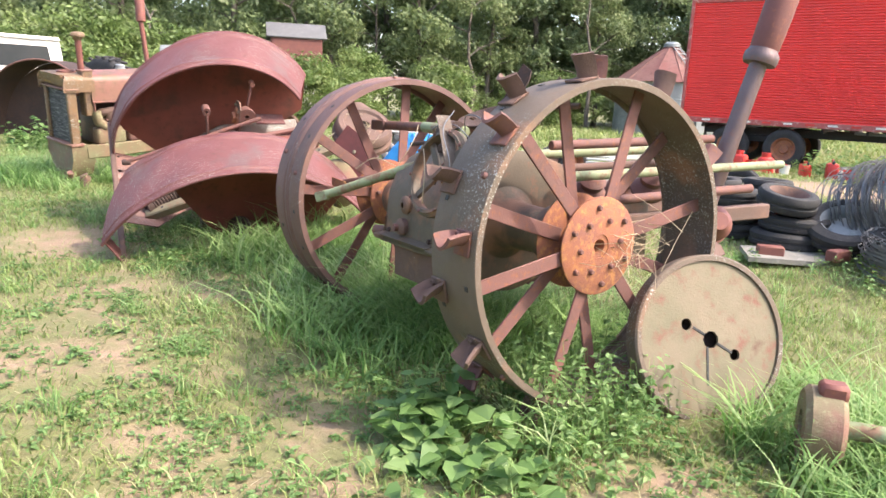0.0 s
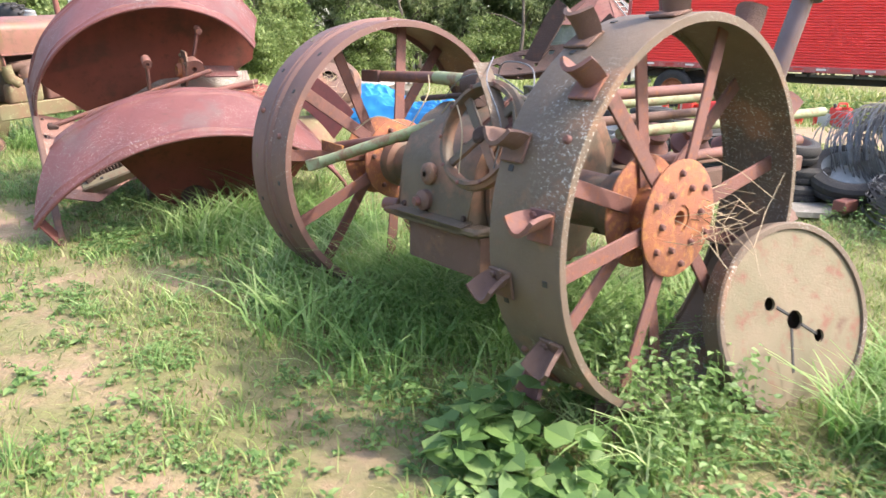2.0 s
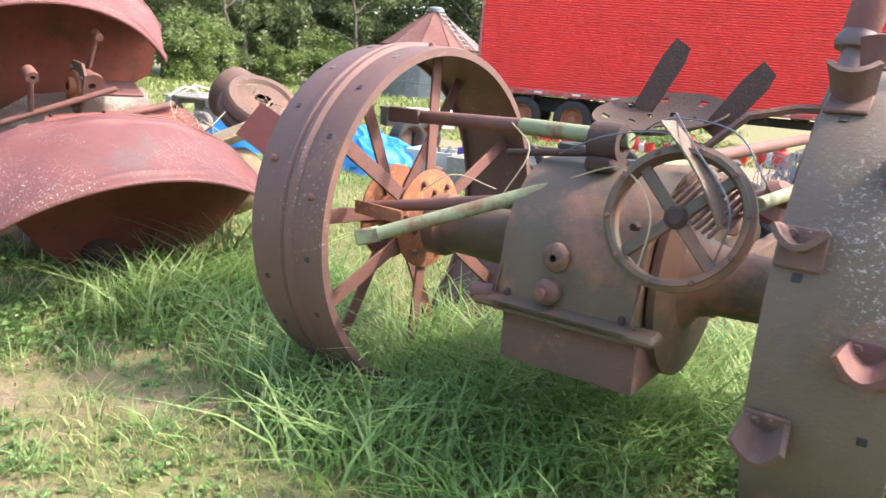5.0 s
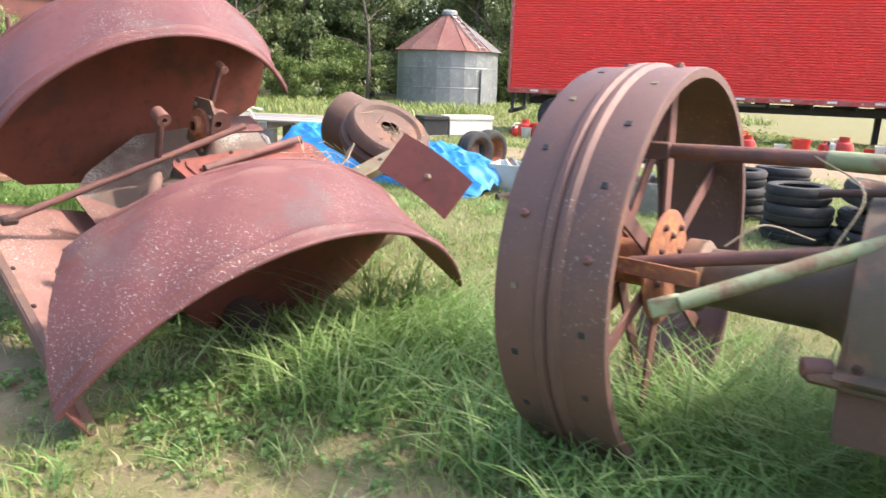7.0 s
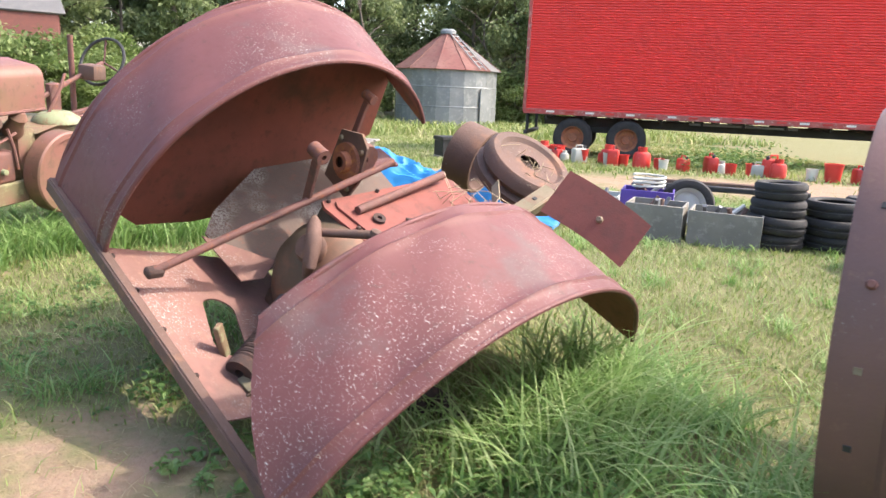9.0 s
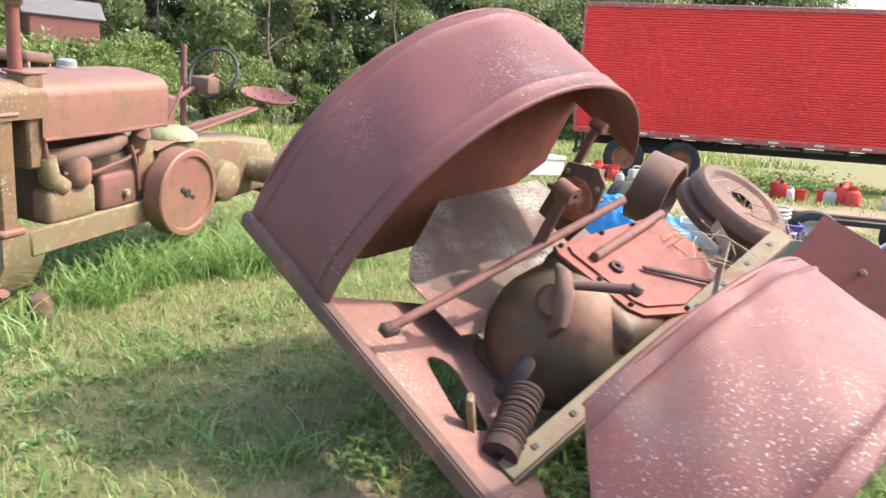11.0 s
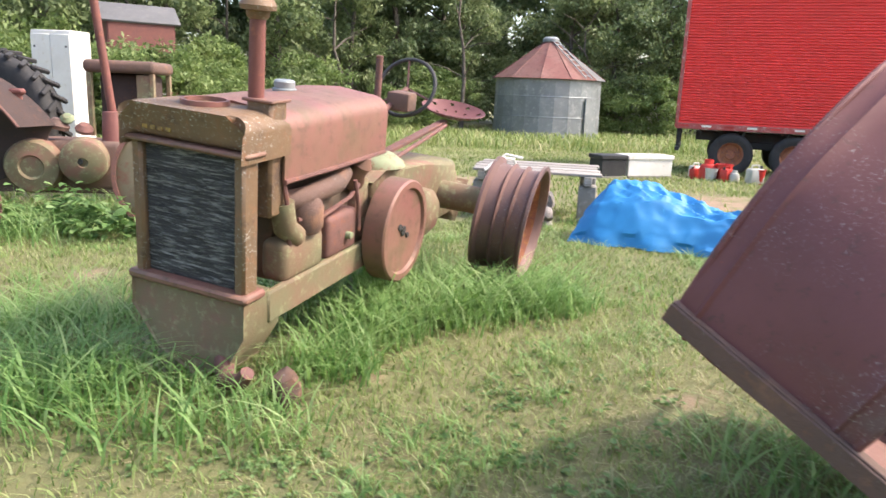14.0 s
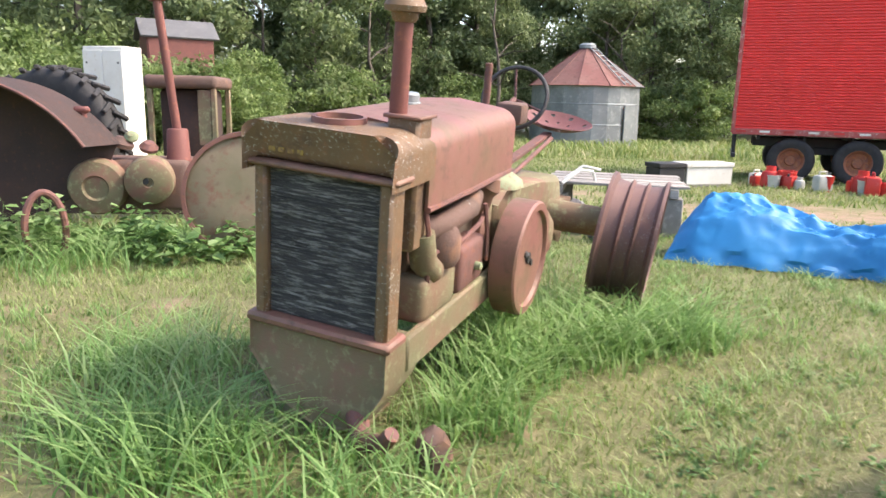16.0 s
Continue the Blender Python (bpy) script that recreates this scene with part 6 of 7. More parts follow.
def tarp():
    """A blue sheet draped over a long low heap, with folds."""
    p0, p1 = Vector((-2.5, 11.25, 0)), Vector((-0.3, 9.35, 0))
    d = (p1 - p0).normalized()
    s = Vector((-d.y, d.x, 0))
    n, w = 110, 60
    rows = []
    for i in range(n + 1):
        f = i / n
        row = []
        for j in range(w + 1):
            g = 2 * j / w - 1
            wide = 0.62 * (0.75 + 0.25 * math.sin(f * 7 + 1))
            end = min(1.0, f / 0.08, (1 - f) / 0.08)
            h = (0.5 - 0.2 * f + 0.06 * math.sin(f * 11)) * max(0.0, 1 - abs(g) ** 2.6) * (0.25 + 0.75 * math.sqrt(end))
            q = p0.lerp(p1, f) + s * g * wide
            fold = 0.1 * (0.4 - abs(noise.noise((f * 8, g * 2.4, 1.7)))) + 0.07 * (0.35 - abs(noise.noise((f * 17 + g * 3, g * 5, 4.2)))) + 0.03 * (0.4 - abs(noise.noise((f * 36 - g * 5, g * 9, 8.2))))
            q.z = max(lie(q.x, q.y) + 0.006 + 0.01 * abs(math.sin(j * 2 + i)), lie(q.x, q.y) + h + fold * (1.3 - abs(g)))
            row.append(q + s * 0.03 * math.sin(f * 40) * (abs(g) > 0.9))
        rows.append(row)
    ob = new("blue_tarp", finish("blue_tarp", sheet(rows, 0.005), M_TARP, 28))
    tagged(ob, "bright blue creased tarpaulin over a heap on the grass", "tarpaulin")


tarp()
cl = thing("clamp_bar", pose(-1.18, 10.05, 0.34, 0, 0, -40), "bent red-brown iron bar lying on a blue tarpaulin", "iron bar")
part("bar", sweep([(0.0, 0.45, 0.1), (-0.08, 0.42, 0.16), (-0.1, 0.2, 0.14), (-0.06, 0.0, 0.06), (0.02, -0.25, -0.08), (0.12, -0.36, -0.16)], 0.03, 8), M_STACKR, cl)
part("foot", box(0.2, 0.05, 0.04, (0.12, -0.36, -0.17), 0.01), M_STACKR, cl)


def planks():
    t = thing("plank_pallet", pose(-2.72, 12.75, 0.0, 0, 0, -18), "weathered grey plank platform on timber blocks", "pallet")
    for k in range(8):
        part("plank", box(1.45, 0.135, 0.03, (rr.uniform(-0.03, 0.03), -0.52 + 0.15 * k, 0.53 + rr.uniform(0, 0.008)), 0.006), M_WOODG, t)
    for x in (-0.6, 0.0, 0.6):
        part("bearer", box(0.09, 1.2, 0.1, (x, 0, 0.462), 0.008), M_WOODG, t)
        for y in (-0.45, 0.45):
            part("block", box(0.2, 0.2, 0.42, (x, y, 0.2), 0.012), M_CRATE, t)
    pipe = thing("bent_pipes", pose(-3.15, 12.4, 0.55), "pair of bent white plastic pipes on a plank platform", "pipe")
    part("pipe", sweep([(-0.3, -0.1, -0.02), (-0.1, -0.05, 0.12), (0.05, 0.0, 0.1), (0.1, 0.05, 0.0)], 0.018, 8), M_WHITE, pipe)
    part("pipe", sweep([(-0.2, 0.2, 0.0), (0.0, 0.2, 0.14), (0.2, 0.2, 0.1)], 0.016, 8), M_WHITE, pipe)


planks()


def hive(x, y, rz, material, w, label, name):
    t = thing(name, pose(x, y, lie(x, y), 0, 0, rz), label, "box")
    part("body", box(w, 0.5, 0.36, (0, 0, 0.24), 0.01), material, t)
    part("lid", box(w + 0.05, 0.55, 0.09, (0, 0, 0.465), 0.012), material, t)
    part("base", box(w + 0.02, 0.54, 0.06, (0, 0, 0.03), 0.008), M_WOODG, t)


hive(1.42, 19.6, 14, M_WHITE, 1.15, "white painted wooden box stained with rust", "white_box")
hive(0.5, 19.35, 14, M_BLACK, 0.62, "black box standing beside a white box", "black_box")


def can(kind, x, y, rz, k, material, s):
    if kind == 0:
        t = thing("fuel_can", pose(x, y, lie(x, y), 0, 0, rz) @ Matrix.Scale(s, 4), "plastic fuel can with handle and spout, on the grass", "fuel can", "row of cans by the trailer")
        part("body", bevel(box(0.3, 0.2, 0.3, (0, 0, 0.15), 0), 0.04, 2), material, t)
        part("handle", sweep([(-0.1, 0, 0.29), (-0.08, 0, 0.36), (0.06, 0, 0.36), (0.08, 0, 0.29)], 0.016, 6), material, t)
        part("cap", rod((0.11, 0, 0.29), (0.13, 0, 0.35), 0.03, 0.025, 10), M_BLACK, t)
    elif kind == 1:
        t = thing("gas_cylinder", pose(x, y, lie(x, y), 0, 0, rz) @ Matrix.Scale(s, 4), "small round metal can with a collar, on the grass", "canister", "row of cans by the trailer")
        part("body", lathe([(0, 0), (0.12, 0), (0.15, 0.03), (0.155, 0.2), (0.13, 0.27), (0.05, 0.31), (0, 0.315)], 20), material, t)
        part("collar", lathe([(0.07, 0.29), (0.08, 0.29), (0.08, 0.37), (0.07, 0.37), (0.07, 0.29)], 16), material, t)
    else:
        t = thing("bucket", pose(x, y, lie(x, y), 0, 0, rz) @ Matrix.Scale(s, 4), "open plastic bucket standing on the grass", "bucket", "row of cans by the trailer")
        part("body", lathe([(0, 0.0), (0.12, 0.0), (0.15, 0.3), (0.158, 0.3), (0.158, 0.31), (0.142, 0.31), (0.115, 0.02), (0, 0.02)], 22), material, t)
        part("bail", sweep([(-0.155, 0, 0.29), (-0.1, 0.1, 0.25), (0.1, 0.1, 0.25), (0.155, 0, 0.29)], 0.006, 5), M_BLACK, t)


line = [(2.65, 19.9), (3.3, 18.6), (4.1, 17.3), (5.5, 15.6), (7.2, 13.9), (8.6, 12.6)]
for k in range(40):
    f = k / 39 * (len(line) - 1)
    i = min(int(f), len(line) - 2)
    x = line[i][0] + (line[i + 1][0] - line[i][0]) * (f - i) + rr.uniform(-0.25, 0.25)
    y = line[i][1] + (line[i + 1][1] - line[i][1]) * (f - i) + rr.uniform(-0.15, 0.15)
    mt = [M_REDP, M_PALEP, M_REDP, M_TEALP, M_REDP, M_PALEP, M_WHITE, M_REDP][(k * 5 + k // 3) % 8]
    can((0, 1, 2, 0, 2)[(k * 3) % 5], x, y, rr.uniform(0, 360), k, mt, rr.uniform(0.7, 1.25))


def loose_tyre(x, y, z, rx, ry, rz, R, W, label, rim=None, group=""):
    t = thing("tyre", pose(x, y, z, rx, ry, rz), label, "tyre", group)
    h = W / 2
    part("carcass", lathe([(R * 0.62, -h * 0.75), (R * 0.66, -h * 0.9), (R * 0.8, -h), (R * 0.93, -h * 0.92), (R, -h * 0.6), (R, -h * 0.2), (R - 0.01, -h * 0.15), (R - 0.01, h * 0.15), (R, h * 0.2), (R, h * 0.6), (R * 0.93, h * 0.92), (R * 0.8, h), (R * 0.66, h * 0.9), (R * 0.62, h * 0.75), (R * 0.7, h * 0.6), (R * 0.8, 0), (R * 0.7, -h * 0.6), (R * 0.62, -h * 0.75)], 36), M_RUBBER, t)
    if rim:
        part("rim", lathe([(0, 0.0), (R * 0.2, 0.01), (R * 0.5, -h * 0.2), (R * 0.6, h * 0.7), (R * 0.66, h * 0.92), (R * 0.66, h * 0.7), (R * 0.6, -h * 0.7), (0, -h * 0.5)], 28), rim, t)


TY = "black rubber tyre in a stack on the grass"
for sx, sy, n, R in ((1.12, 8.25, 4, 0.25), (1.62, 8.15, 3, 0.26), (2.02, 6.95, 2, 0.3), (1.6, 7.3, 3, 0.27), (2.15, 8.3, 3, 0.27)):
    for k in range(n):
        loose_tyre(sx + rr.uniform(-0.03, 0.03), sy + rr.uniform(-0.03, 0.03), lie(sx, sy) + 0.075 + 0.145 * k, rr.uniform(-2, 2), rr.uniform(-2, 2), 0, R - 0.012 * k, 0.145, TY, None, "stacks of tyres")
loose_tyre(2.42, 6.75, 0.28, 24, -12, 0, 0.34, 0.17, "black tyre leaning on a stack of tyres", M_GALV)
loose_tyre(1.95, 6.9, 0.46, 10, 6, 0, 0.25, 0.16, "black tyre on top of a stack", M_RUST)
loose_tyre(-0.2, 11.2, 0.26, 90, 0, 35, 0.27, 0.2, "small black wheel standing beside a blue tarpaulin", M_RUST)
loose_tyre(0.05, 11.45, 0.26, 90, 0, 35, 0.27, 0.2, "small black wheel standing beside a blue tarpaulin", M_ORANGE)
loose_tyre(0.85, 9.3, 0.25, 84, 0, -20, 0.27, 0.16, "small black wheel standing beside crates", M_PALEP)
pv = thing("concrete_slab", pose(1.9, 6.55, 0.02, 2, 1, 12), "broken pale concrete slab lying under tyres", "slab")
part("slab", slab([(-0.4, -0.2), (0.1, -0.25), (0.45, -0.15), (0.4, 0.2), (-0.3, 0.2)], 0.04), M_CRATE, pv)
for k, (x, y) in enumerate(((1.75, 6.45), (2.25, 6.4))):
    bk = new("brick", finish("brick", box(0.2, 0.1, 0.09, (0, 0, 0.05), 0.008), M_STACKR))
    bk.matrix_basis = pose(x, y, lie(x, y) + 0.05, 0, 0, 40 * k)
    tagged(bk, "red-brown brick lying beside tyres", "brick")


def crate(x, y, rz, w, d, h, material, label, name):
    t = thing(name, pose(x, y, lie(x, y), 0, 0, rz), label, "crate")
    for s in (-1, 1):
        part("side", box(w, 0.02, h, (0, s * (d / 2), h / 2), 0.004), material, t)
        part("end", box(0.02, d - 0.024, h, (s * (w / 2 - 0.01), 0, h / 2), 0.004), material, t)
    part("bottom", box(w - 0.05, d - 0.03, 0.02, (0, 0, 0.02), 0.004), material, t)
    for k in range(5):
        part("scrap", rod((rr.uniform(-w / 3, w / 3), rr.uniform(-d / 3, d / 3), h * 0.4), (rr.uniform(-w / 3, w / 3), rr.uniform(-d / 3, d / 3), h * 1.12), 0.025, 0.02, 8), (M_RUST, M_WIRE, M_PALEP)[k % 3], t)


crate(0.22, 8.72, -36, 0.5, 0.4, 0.32, M_CRATE, "grey wooden crate full of scrap parts", "wooden_crate")
crate(0.72, 8.4, -36, 0.6, 0.42, 0.3, M_CRATE, "grey wooden crate full of scrap parts", "wooden_crate")
crate(0.42, 9.3, -30, 0.5, 0.36, 0.36, M_PURPLE, "purple plastic bin full of hose and scrap", "plastic_bin")
crate(-0.1, 9.45, -30, 0.55, 0.4, 0.3, M_PALEP, "pale translucent plastic bin of scrap", "plastic_bin")
sc = thing("scrap_axle", pose(-0.2, 8.95, 0.12, 0, 84, 20), "rusty hub and axle stub lying in the grass", "machine part")
part("shaft", rod((0, 0, -0.3), (0, 0, 0.3), 0.04), M_RUST_DK, sc)
part("hub", lathe([(0.03, 0), (0.11, 0), (0.12, 0.03), (0.09, 0.12), (0.03, 0.12)], 20), M_RUST, sc)
hs = thing("hose_coil", pose(0.42, 9.3, 0.42), "coiled pale hose in a plastic bin", "hose")
part("hose", sweep([(0.16 * math.cos(a), 0.12 * math.sin(a), 0.006 * a) for a in np.linspace(0, 22, 80)], 0.012, 6), M_PALEP, hs)
lr = thing("lawn_roller_frame", pose(1.5, 9.6, 0.25, 0, 0, -25), "dark low steel frame with wheels behind crates", "machine part")
part("frame", box(1.6, 0.06, 0.06, (0, 0, 0.12), 0.01), M_BLACK, lr)
part("frame", box(1.5, 0.06, 0.06, (0, 0.4, 0.12), 0.01), M_RUST, lr)
tyre(lr, pose(0.6, 0.2, 0.0, 0, 0, 90), 0.25, 0.14, M_PALEP)


def wire_coil(x, y, z, R, r, n, seed, m, label):
    """A roll of fence wire: many loops on a fat ring."""
    rng = random.Random(seed)
    bm = None
    for k in range(n):
        a0, tilt = rng.uniform(0, 6.28), rng.uniform(-0.25, 0.25)
        RR, zz = R * rng.uniform(0.55, 1.05), rng.gauss(0, r * 0.55)
        bm = sweep([(RR * math.cos(a) * (1 + 0.05 * math.sin(3 * a + k)), RR * math.sin(a) * (1 + 0.05 * math.cos(2 * a + k)), zz + tilt * RR * math.cos(a + a0) * 0.4) for a in np.linspace(0, 2 * math.pi, 22, endpoint=False)], 0.0045, 3, bm, True)
    ob = new("wire_roll", finish("wire_roll", bm, M_WIRE, 0))
    ob.matrix_basis = pose(x, y, z) @ m
    return tagged(ob, label, "wire", "rolls of wire", "stuff")


WL = "tangled grey roll of old fence wire"
wire_coil(2.75, 6.95, 0.42, 0.42, 0.32, 110, 1, pose(0, 0, 0, 70, 10, 30), WL)
wire_coil(3.3, 6.5, 0.55, 0.5, 0.4, 120, 2, pose(0, 0, 0, 60, -20, -20), WL)
wire_coil(2.85, 6.2, 0.14, 0.5, 0.12, 90, 3, pose(0, 0, 0, 4, 4, 0), WL)
wire_coil(3.9, 7.4, 0.5, 0.5, 0.4, 90, 4, pose(0, 0, 0, 80, 10, 60), WL)

br = thing("green_hub_stub", pose(1.12, 3.1, 0.07, 0, 0, -10), "rusty green hub and axle stub lying in weeds", "machine part")
part("drum", lathe([(0.05, -0.07), (0.13, -0.07), (0.15, -0.05), (0.15, 0.05), (0.13, 0.07), (0.05, 0.07), (0.05, -0.07)], 26, None, AXIS_X), M_OLIVE, br)
part("shaft", rod((0, 0, 0.0), (0.6, -0.05, 0.03), 0.035), M_GREEN, br)
part("clevis", box(0.1, 0.08, 0.07, (0.02, -0.02, 0.15), 0.015), M_STACKR, br)


# ---- second tractor with a tall stack ----
def stack_tractor():
    D = thing("fendered_tractor", pose(-7.54, 11.9, 0.0), "rusty antique tractor with big fenders and a tall exhaust stack", "tractor")

    def arch(c, r, a0, a1, y0, y1, name, material, th=0.008):
        rows = [[(c[0] + r * math.cos(radians(a0 + (a1 - a0) * i / 30)) + 0.25 * (y - y0), y, c[1] + r * math.sin(radians(a0 + (a1 - a0) * i / 30))) for y in np.linspace(y0, y1, 4)] for i in range(31)]
        f = part(name, sheet(rows, th), material, D)
        part("rolled_lip", sweep([row[0] for row in rows], 0.016, 6), M_SPOKE, f)
        return f

    arch((-1.49, 0.19), 1.3, 33, 182, -0.6, -0.1, "rear_fender", M_RUST_DK)
    part("fender_wall", slab([arc(33 + 147 * i / 24, 1.28, (-1.49, 0.19)) for i in range(25)] + [(-1.5, 0.1), (-0.6, 0.5)], 0.01, 0, None, Matrix(((1, 0, 0, 0.12), (0, 0, 1, -0.12), (0, 1, 0, 0), (0, 0, 0, 1)))), M_RUST_DK, D)
    tw = tyre(D, pose(-1.3, 0.95, 0.86, 0, 0, 75), 0.74, 0.34, M_RUST)
    for k in range(26):
        a = 2 * math.pi * k / 26
        for s in (-1, 1):
            part("tread_lug", box(0.2, 0.05, 0.045, (s * 0.09, 0, 0), 0.008, None, pose(0, 0.755 * math.cos(a + 0.06 * s), 0.755 * math.sin(a + 0.06 * s), math.degrees(a) + 90, 0, 0) @ pose(0, 0, 0, 0, 0, 28 * s)), M_RUBBER, tw)
    part("body_casting", bevel(box(1.35, 0.6, 0.5, (-0.35, 0.2, 0.5), 0), 0.06, 3), M_RUST, D)
    part("belt_pulley", lathe([(0, 0.0), (0.04, 0.0), (0.05, -0.02), (0.19, -0.01), (0.215, 0.01), (0.22, 0.06), (0.22, 0.2), (0.2, 0.22), (0, 0.22)], 32, None, pose(0.02, -0.28, 0.56, -84, 0, 8)), M_OLIVE, D, "olive and rust belt pulley")
    part("pulley_hole", rod((0.0, -0.3, 0.57), (0.0, -0.285, 0.57), 0.03, None, 10), M_BLACK, D)
    part("clutch_drum", lathe([(0, 0.0), (0.1, 0.0), (0.12, -0.02), (0.24, 0.0), (0.26, 0.03), (0.26, 0.2), (0, 0.2)], 32, None, pose(-0.46, -0.26, 0.5, -86, 0, 5)), M_OLIVE, D, "round mossy clutch cover")
    part("stack_base", lathe([(0, 0), (0.11, 0), (0.12, 0.02), (0.11, 0.05), (0.1, 0.3), (0.09, 0.32), (0, 0.33)], 24, None, pose(0.2, 0.1, 0.72)), M_STACKR, D)
    st = part("exhaust_pipe", rod((0.2, 0.1, 1.0), (0.1, 0.02, 2.22), 0.042, 0.04, 18), M_STACKR, D, "tall red-brown exhaust stack")
    part("muffler", lathe([(0.05, 0), (0.075, 0.01), (0.078, 0.05), (0.078, 0.6), (0.05, 0.64), (0, 0.64)], 20, None, pose(0.102, 0.022, 2.2, -3, -4, 0)), M_STACKR, st)
    part("lever", rod((-0.52, -0.2, 0.9), (-0.54, -0.22, 1.2), 0.03), M_STACKR, D)
    part("lever_head", box(0.14, 0.08, 0.06, (-0.55, -0.22, 1.21), 0.02), M_STACKR, D)
    for k, (x, z, r) in enumerate(((-0.3, 0.86, 0.1), (-0.05, 0.84, 0.08), (-0.2, 0.95, 0.06))):
        part("casting", lathe([(0, 0), (r, 0), (r * 1.1, r * 0.4), (r * 0.6, r), (0, r * 1.1)], 14, None, pose(x, 0.0, z, 20 * k, 15, 0)), (M_RUST, M_SPOKE, M_GREEN)[k], D)
    # hood shroud: roof on four posts with a dark interior, its shade made by a block
    part("hood_roof", bevel(box(0.78, 0.85, 0.14, (-0.02, 1.45, 1.5), 0), 0.05, 3), M_RUST, D)
    for x in (-0.36, 0.32):
        for y in (1.1, 1.8):
            part("hood_post", box(0.06, 0.06, 0.72, (x, y, 1.08), 0.01), M_OLIVE, D)
    part("hood_side", box(0.14, 0.02, 0.6, (0.22, 1.09, 1.12), 0.006), M_OLIVE, D)
    # plain dark block up to the roof, standing in for shade inside the shroud
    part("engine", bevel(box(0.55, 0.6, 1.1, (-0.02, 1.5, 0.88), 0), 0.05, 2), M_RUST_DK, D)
    part("front_disc", lathe([(0, 0.0), (0.2, -0.01), (0.5, 0.0), (0.54, 0.02), (0.54, 0.06), (0, 0.06)], 48, None, pose(1.02, -0.72, 0.5, -90, 0, 12)), M_DISC, D, "large pinkish-tan steel disc")
    part("disc_rim", lathe([(0.53, -0.03), (0.565, -0.03), (0.565, 0.07), (0.53, 0.07), (0.53, -0.03)], 48, None, pose(1.02, -0.72, 0.5, -90, 0, 12)), M_SPOKE, D)
    ring = part("front_wheel_ring", sweep([(-0.5 + 0.12 * math.cos(a), -1.2 + 0.28 * math.cos(a) * 0.3, 0.28 + 0.3 * math.sin(a)) for a in np.linspace(0, 2 * math.pi, 30, endpoint=False)], 0.028, 8, None, True), M_SPOKE, D)
    part("frame_rail", box(1.9, 0.08, 0.14, (0.1, -0.05, 0.3), 0.01), M_RUST, D)


stack_tractor()


# ---- beyond the machines ----
def cabinet():
    t = thing("metal_cabinet", pose(-9.62, 16.7, lie(-9.6, 16.7), 0, 0, -18), "tall white two-door metal cabinet standing outdoors", "cabinet")
    part("body", box(0.72, 0.45, 2.25, (0, 0.0, 1.125), 0.012), M_WHITE, t)
    for s in (-1, 1):
        d = part("door", box(0.345, 0.02, 2.12, (s * 0.177, -0.237, 1.13), 0.006), M_WHITE, t)
        part("handle", box(0.025, 0.02, 0.08, (s * 0.04, -0.255, 1.2), 0.004), M_BLACK, d)
        part("latch", box(0.03, 0.01, 0.03, (s * 0.28, -0.25, 2.0), 0.002), M_BLACK, d)


cabinet()


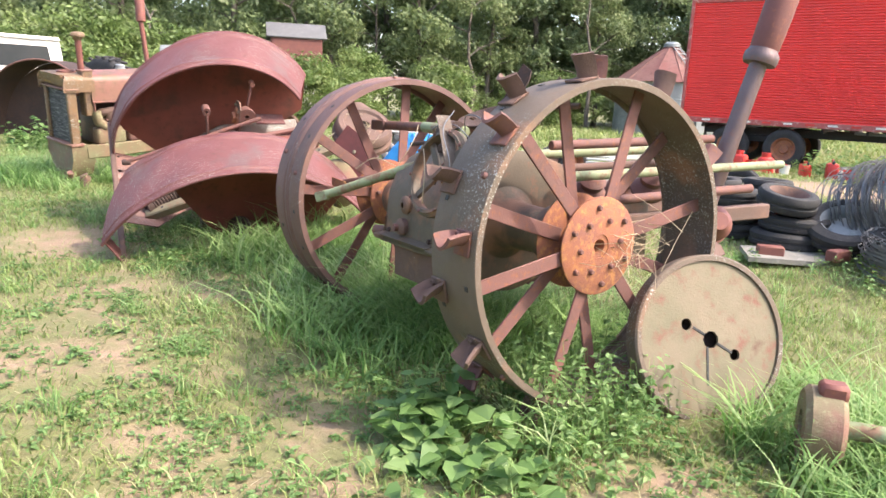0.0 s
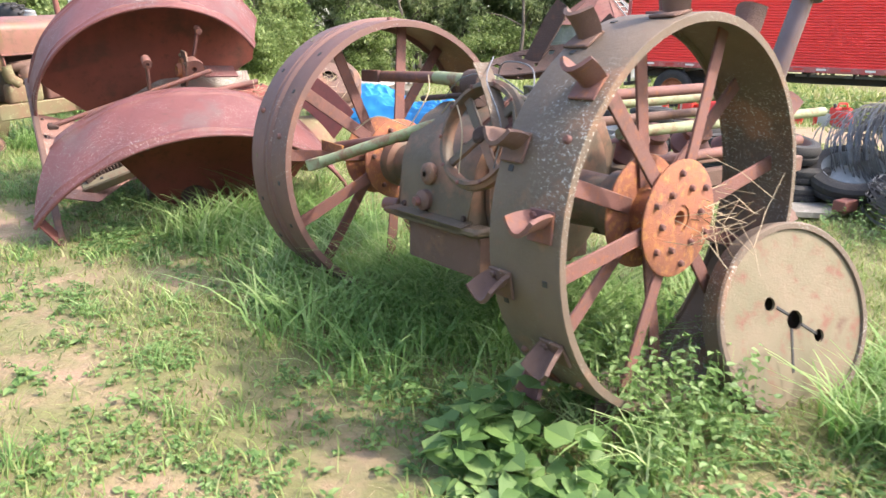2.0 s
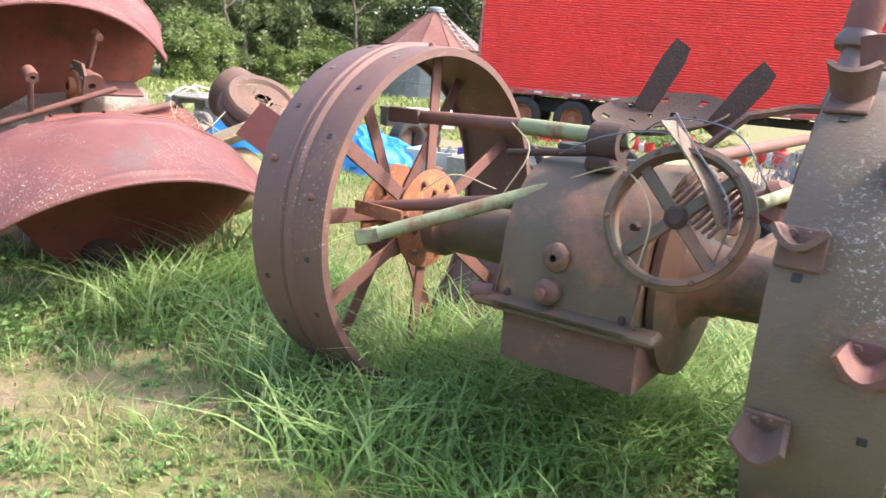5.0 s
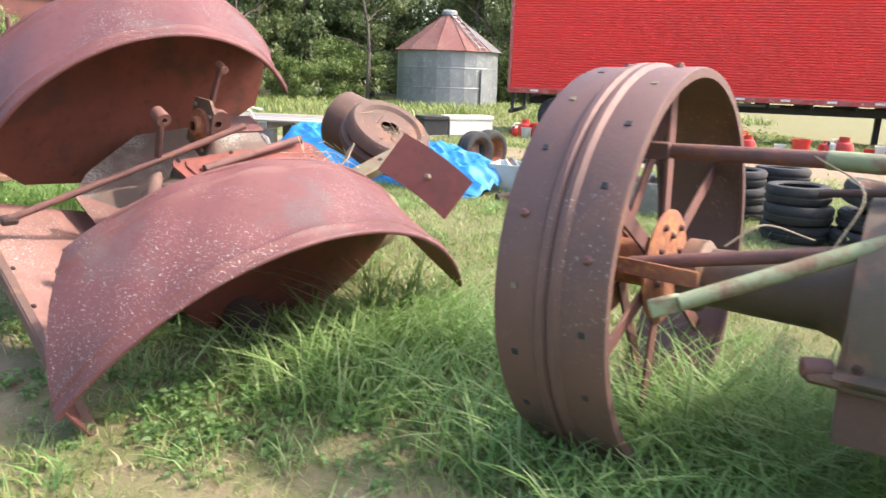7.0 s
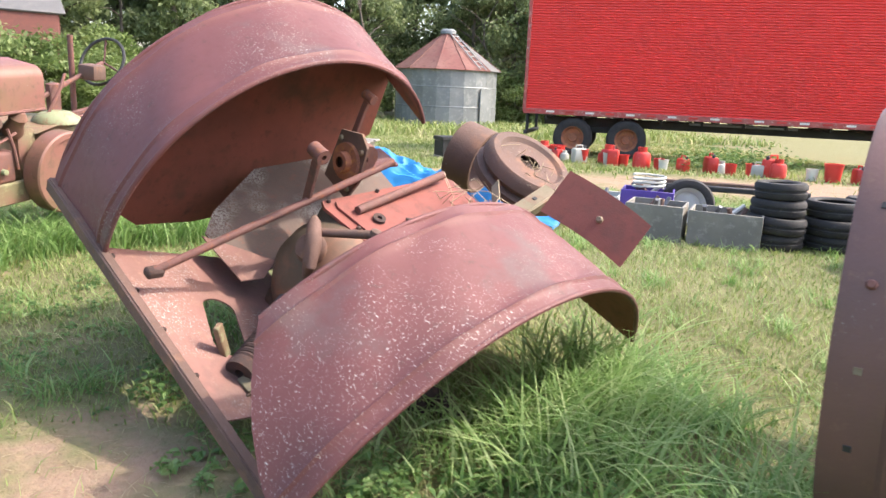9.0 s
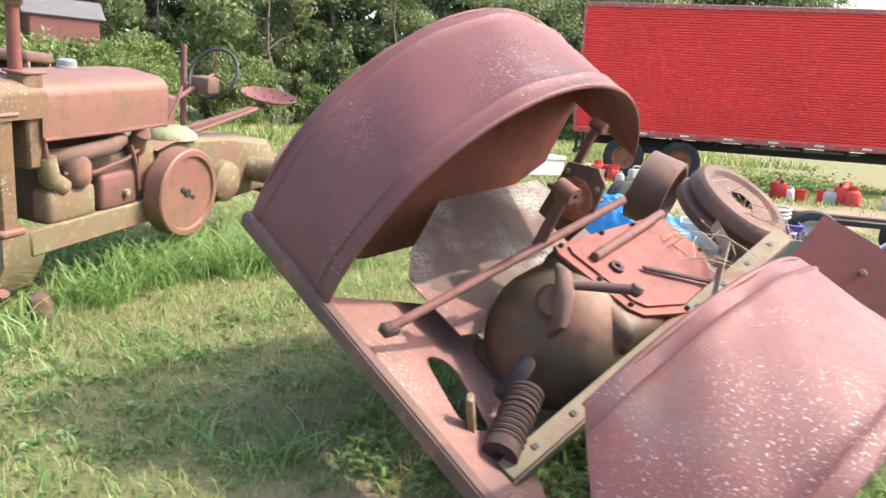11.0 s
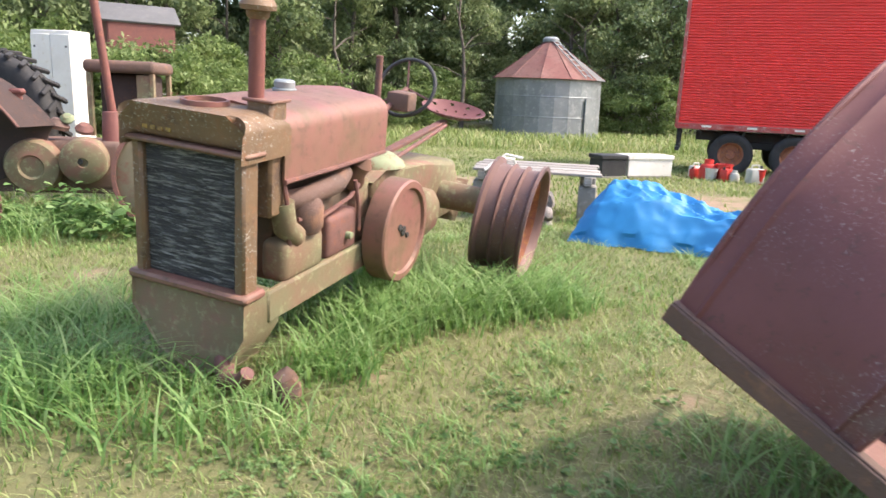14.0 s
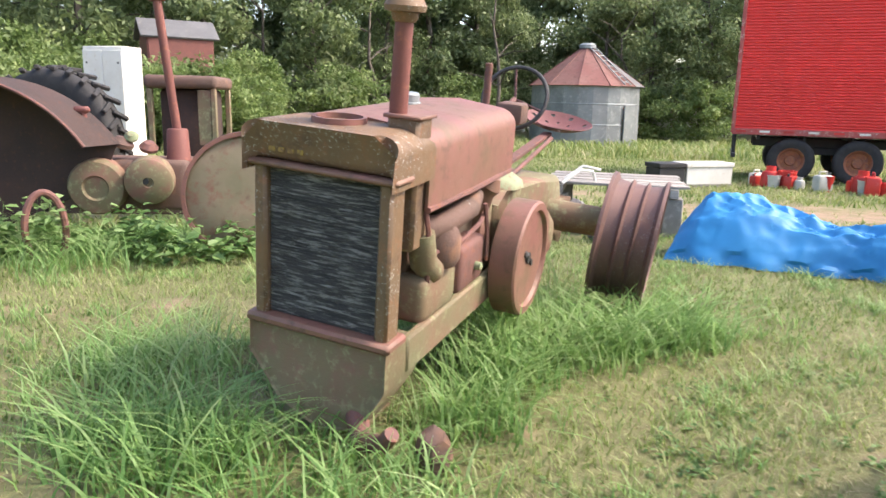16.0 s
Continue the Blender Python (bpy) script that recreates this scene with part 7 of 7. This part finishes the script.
def pickup():
    t = thing("pickup_truck", pose(-13.5, 15.6, lie(-13.5, 15.6) + 0.02, 0, 0, 152) @ Matrix.Scale(1.15, 4), "white pickup truck parked behind the old tractors", "truck")
    side = [(-2.6, 0.45), (2.5, 0.45), (2.6, 0.9), (2.45, 1.12), (1.1, 1.2), (-2.6, 1.2)]
    b = slab(side, 1.9, 0, None, Matrix(((1, 0, 0, 0), (0, 0, 1, -0.95), (0, 1, 0, 0), (0, 0, 0, 1))))
    bevel(b, 0.06, 3)
    part("body", b, M_WHITE, t, "white painted body")
    b = slab([(-0.75, 1.18), (1.15, 1.18), (0.55, 1.85), (-0.55, 1.9)], 1.6, 0, None, Matrix(((1, 0, 0, 0), (0, 0, 1, -0.8), (0, 1, 0, 0), (0, 0, 0, 1))))
    bevel(b, 0.07, 3)
    cab = part("cab", b, M_WHITE, t, "white cab")
    part("rear_window", slab([(-0.62, 0), (0.62, 0), (0.55, 0.42), (-0.55, 0.42)], 0.02, 0, None, pose(-0.735, 0, 1.34, 0, 0, 0) @ Matrix(((0, 0, 1, 0), (1, 0, 0, 0), (0.0, 1, 0.0, 0), (0, 0, 0, 1)))), M_GLASS, cab)
    for s in (-1, 1):
        part("side_window", slab([(-0.5, 1.3), (0.75, 1.3), (0.4, 1.75), (-0.42, 1.75)], 0.02, 0, None, Matrix(((1, 0, 0, 0), (0, 0, 1, s * 0.8 - 0.01), (0, 1, 0, 0), (0, 0, 0, 1)))), M_GLASS, cab)
        part("tail_light", box(0.04, 0.16, 0.3, (-2.6, s * 0.82, 0.95), 0.01), M_REDP, t)
        for x in (-1.6, 1.7):
            tyre(t, pose(x, s * 0.84, 0.37, 0, 0, 0 if s > 0 else 180) @ pose(0, 0, 0, 0, 0, 90), 0.38, 0.24, M_GALV)
    part("bed_floor", box(1.7, 1.6, 0.03, (-1.7, 0, 1.19), 0.006), M_BLACK, t)
    part("bumper", box(0.12, 1.8, 0.18, (-2.68, 0, 0.55), 0.03), M_GALV, t)


pickup()


def shed(name, x, y, rz, w, d, h, wall, roof, label):
    t = thing(name, pose(x, y, lie(x, y), 0, 0, rz), label, "shed")
    for s in (-1, 1):
        part("wall", box(w, 0.1, h, (0, s * d / 2, h / 2), 0.01), wall, t)
        part("gable", slab([(-d / 2, 0), (d / 2, 0), (d / 2, h), (0, h + d * 0.3), (-d / 2, h)], 0.1, 0, None, Matrix(((0, 0, 1, s * w / 2 - 0.05), (1, 0, 0, 0), (0, 1, 0, 0), (0, 0, 0, 1)))), wall, t)
        part("roof", box(w + 0.5, d * 0.66, 0.08, (0, s * d * 0.28, h + d * 0.14), 0.01, None, Matrix.Translation((0, s * d * 0.28, h + d * 0.14)) @ pose(0, 0, 0, -s * 31, 0, 0) @ Matrix.Translation((0, -s * d * 0.28, -h - d * 0.14))), roof, t)
    part("door", box(0.9, 0.06, 1.9, (0.4, -d / 2 - 0.07, 0.95), 0.01), M_WHITE, t)


shed("red_shed", -13.2, 32.8, 25, 2.2, 2.0, 3.9, M_STACKR, M_TIN, "small red shed with a metal roof among trees")
shed("white_shed", 11.0, 44.5, 0, 3.0, 2.4, 1.9, M_WHITE, M_GALV, "small white shed half hidden by trees")
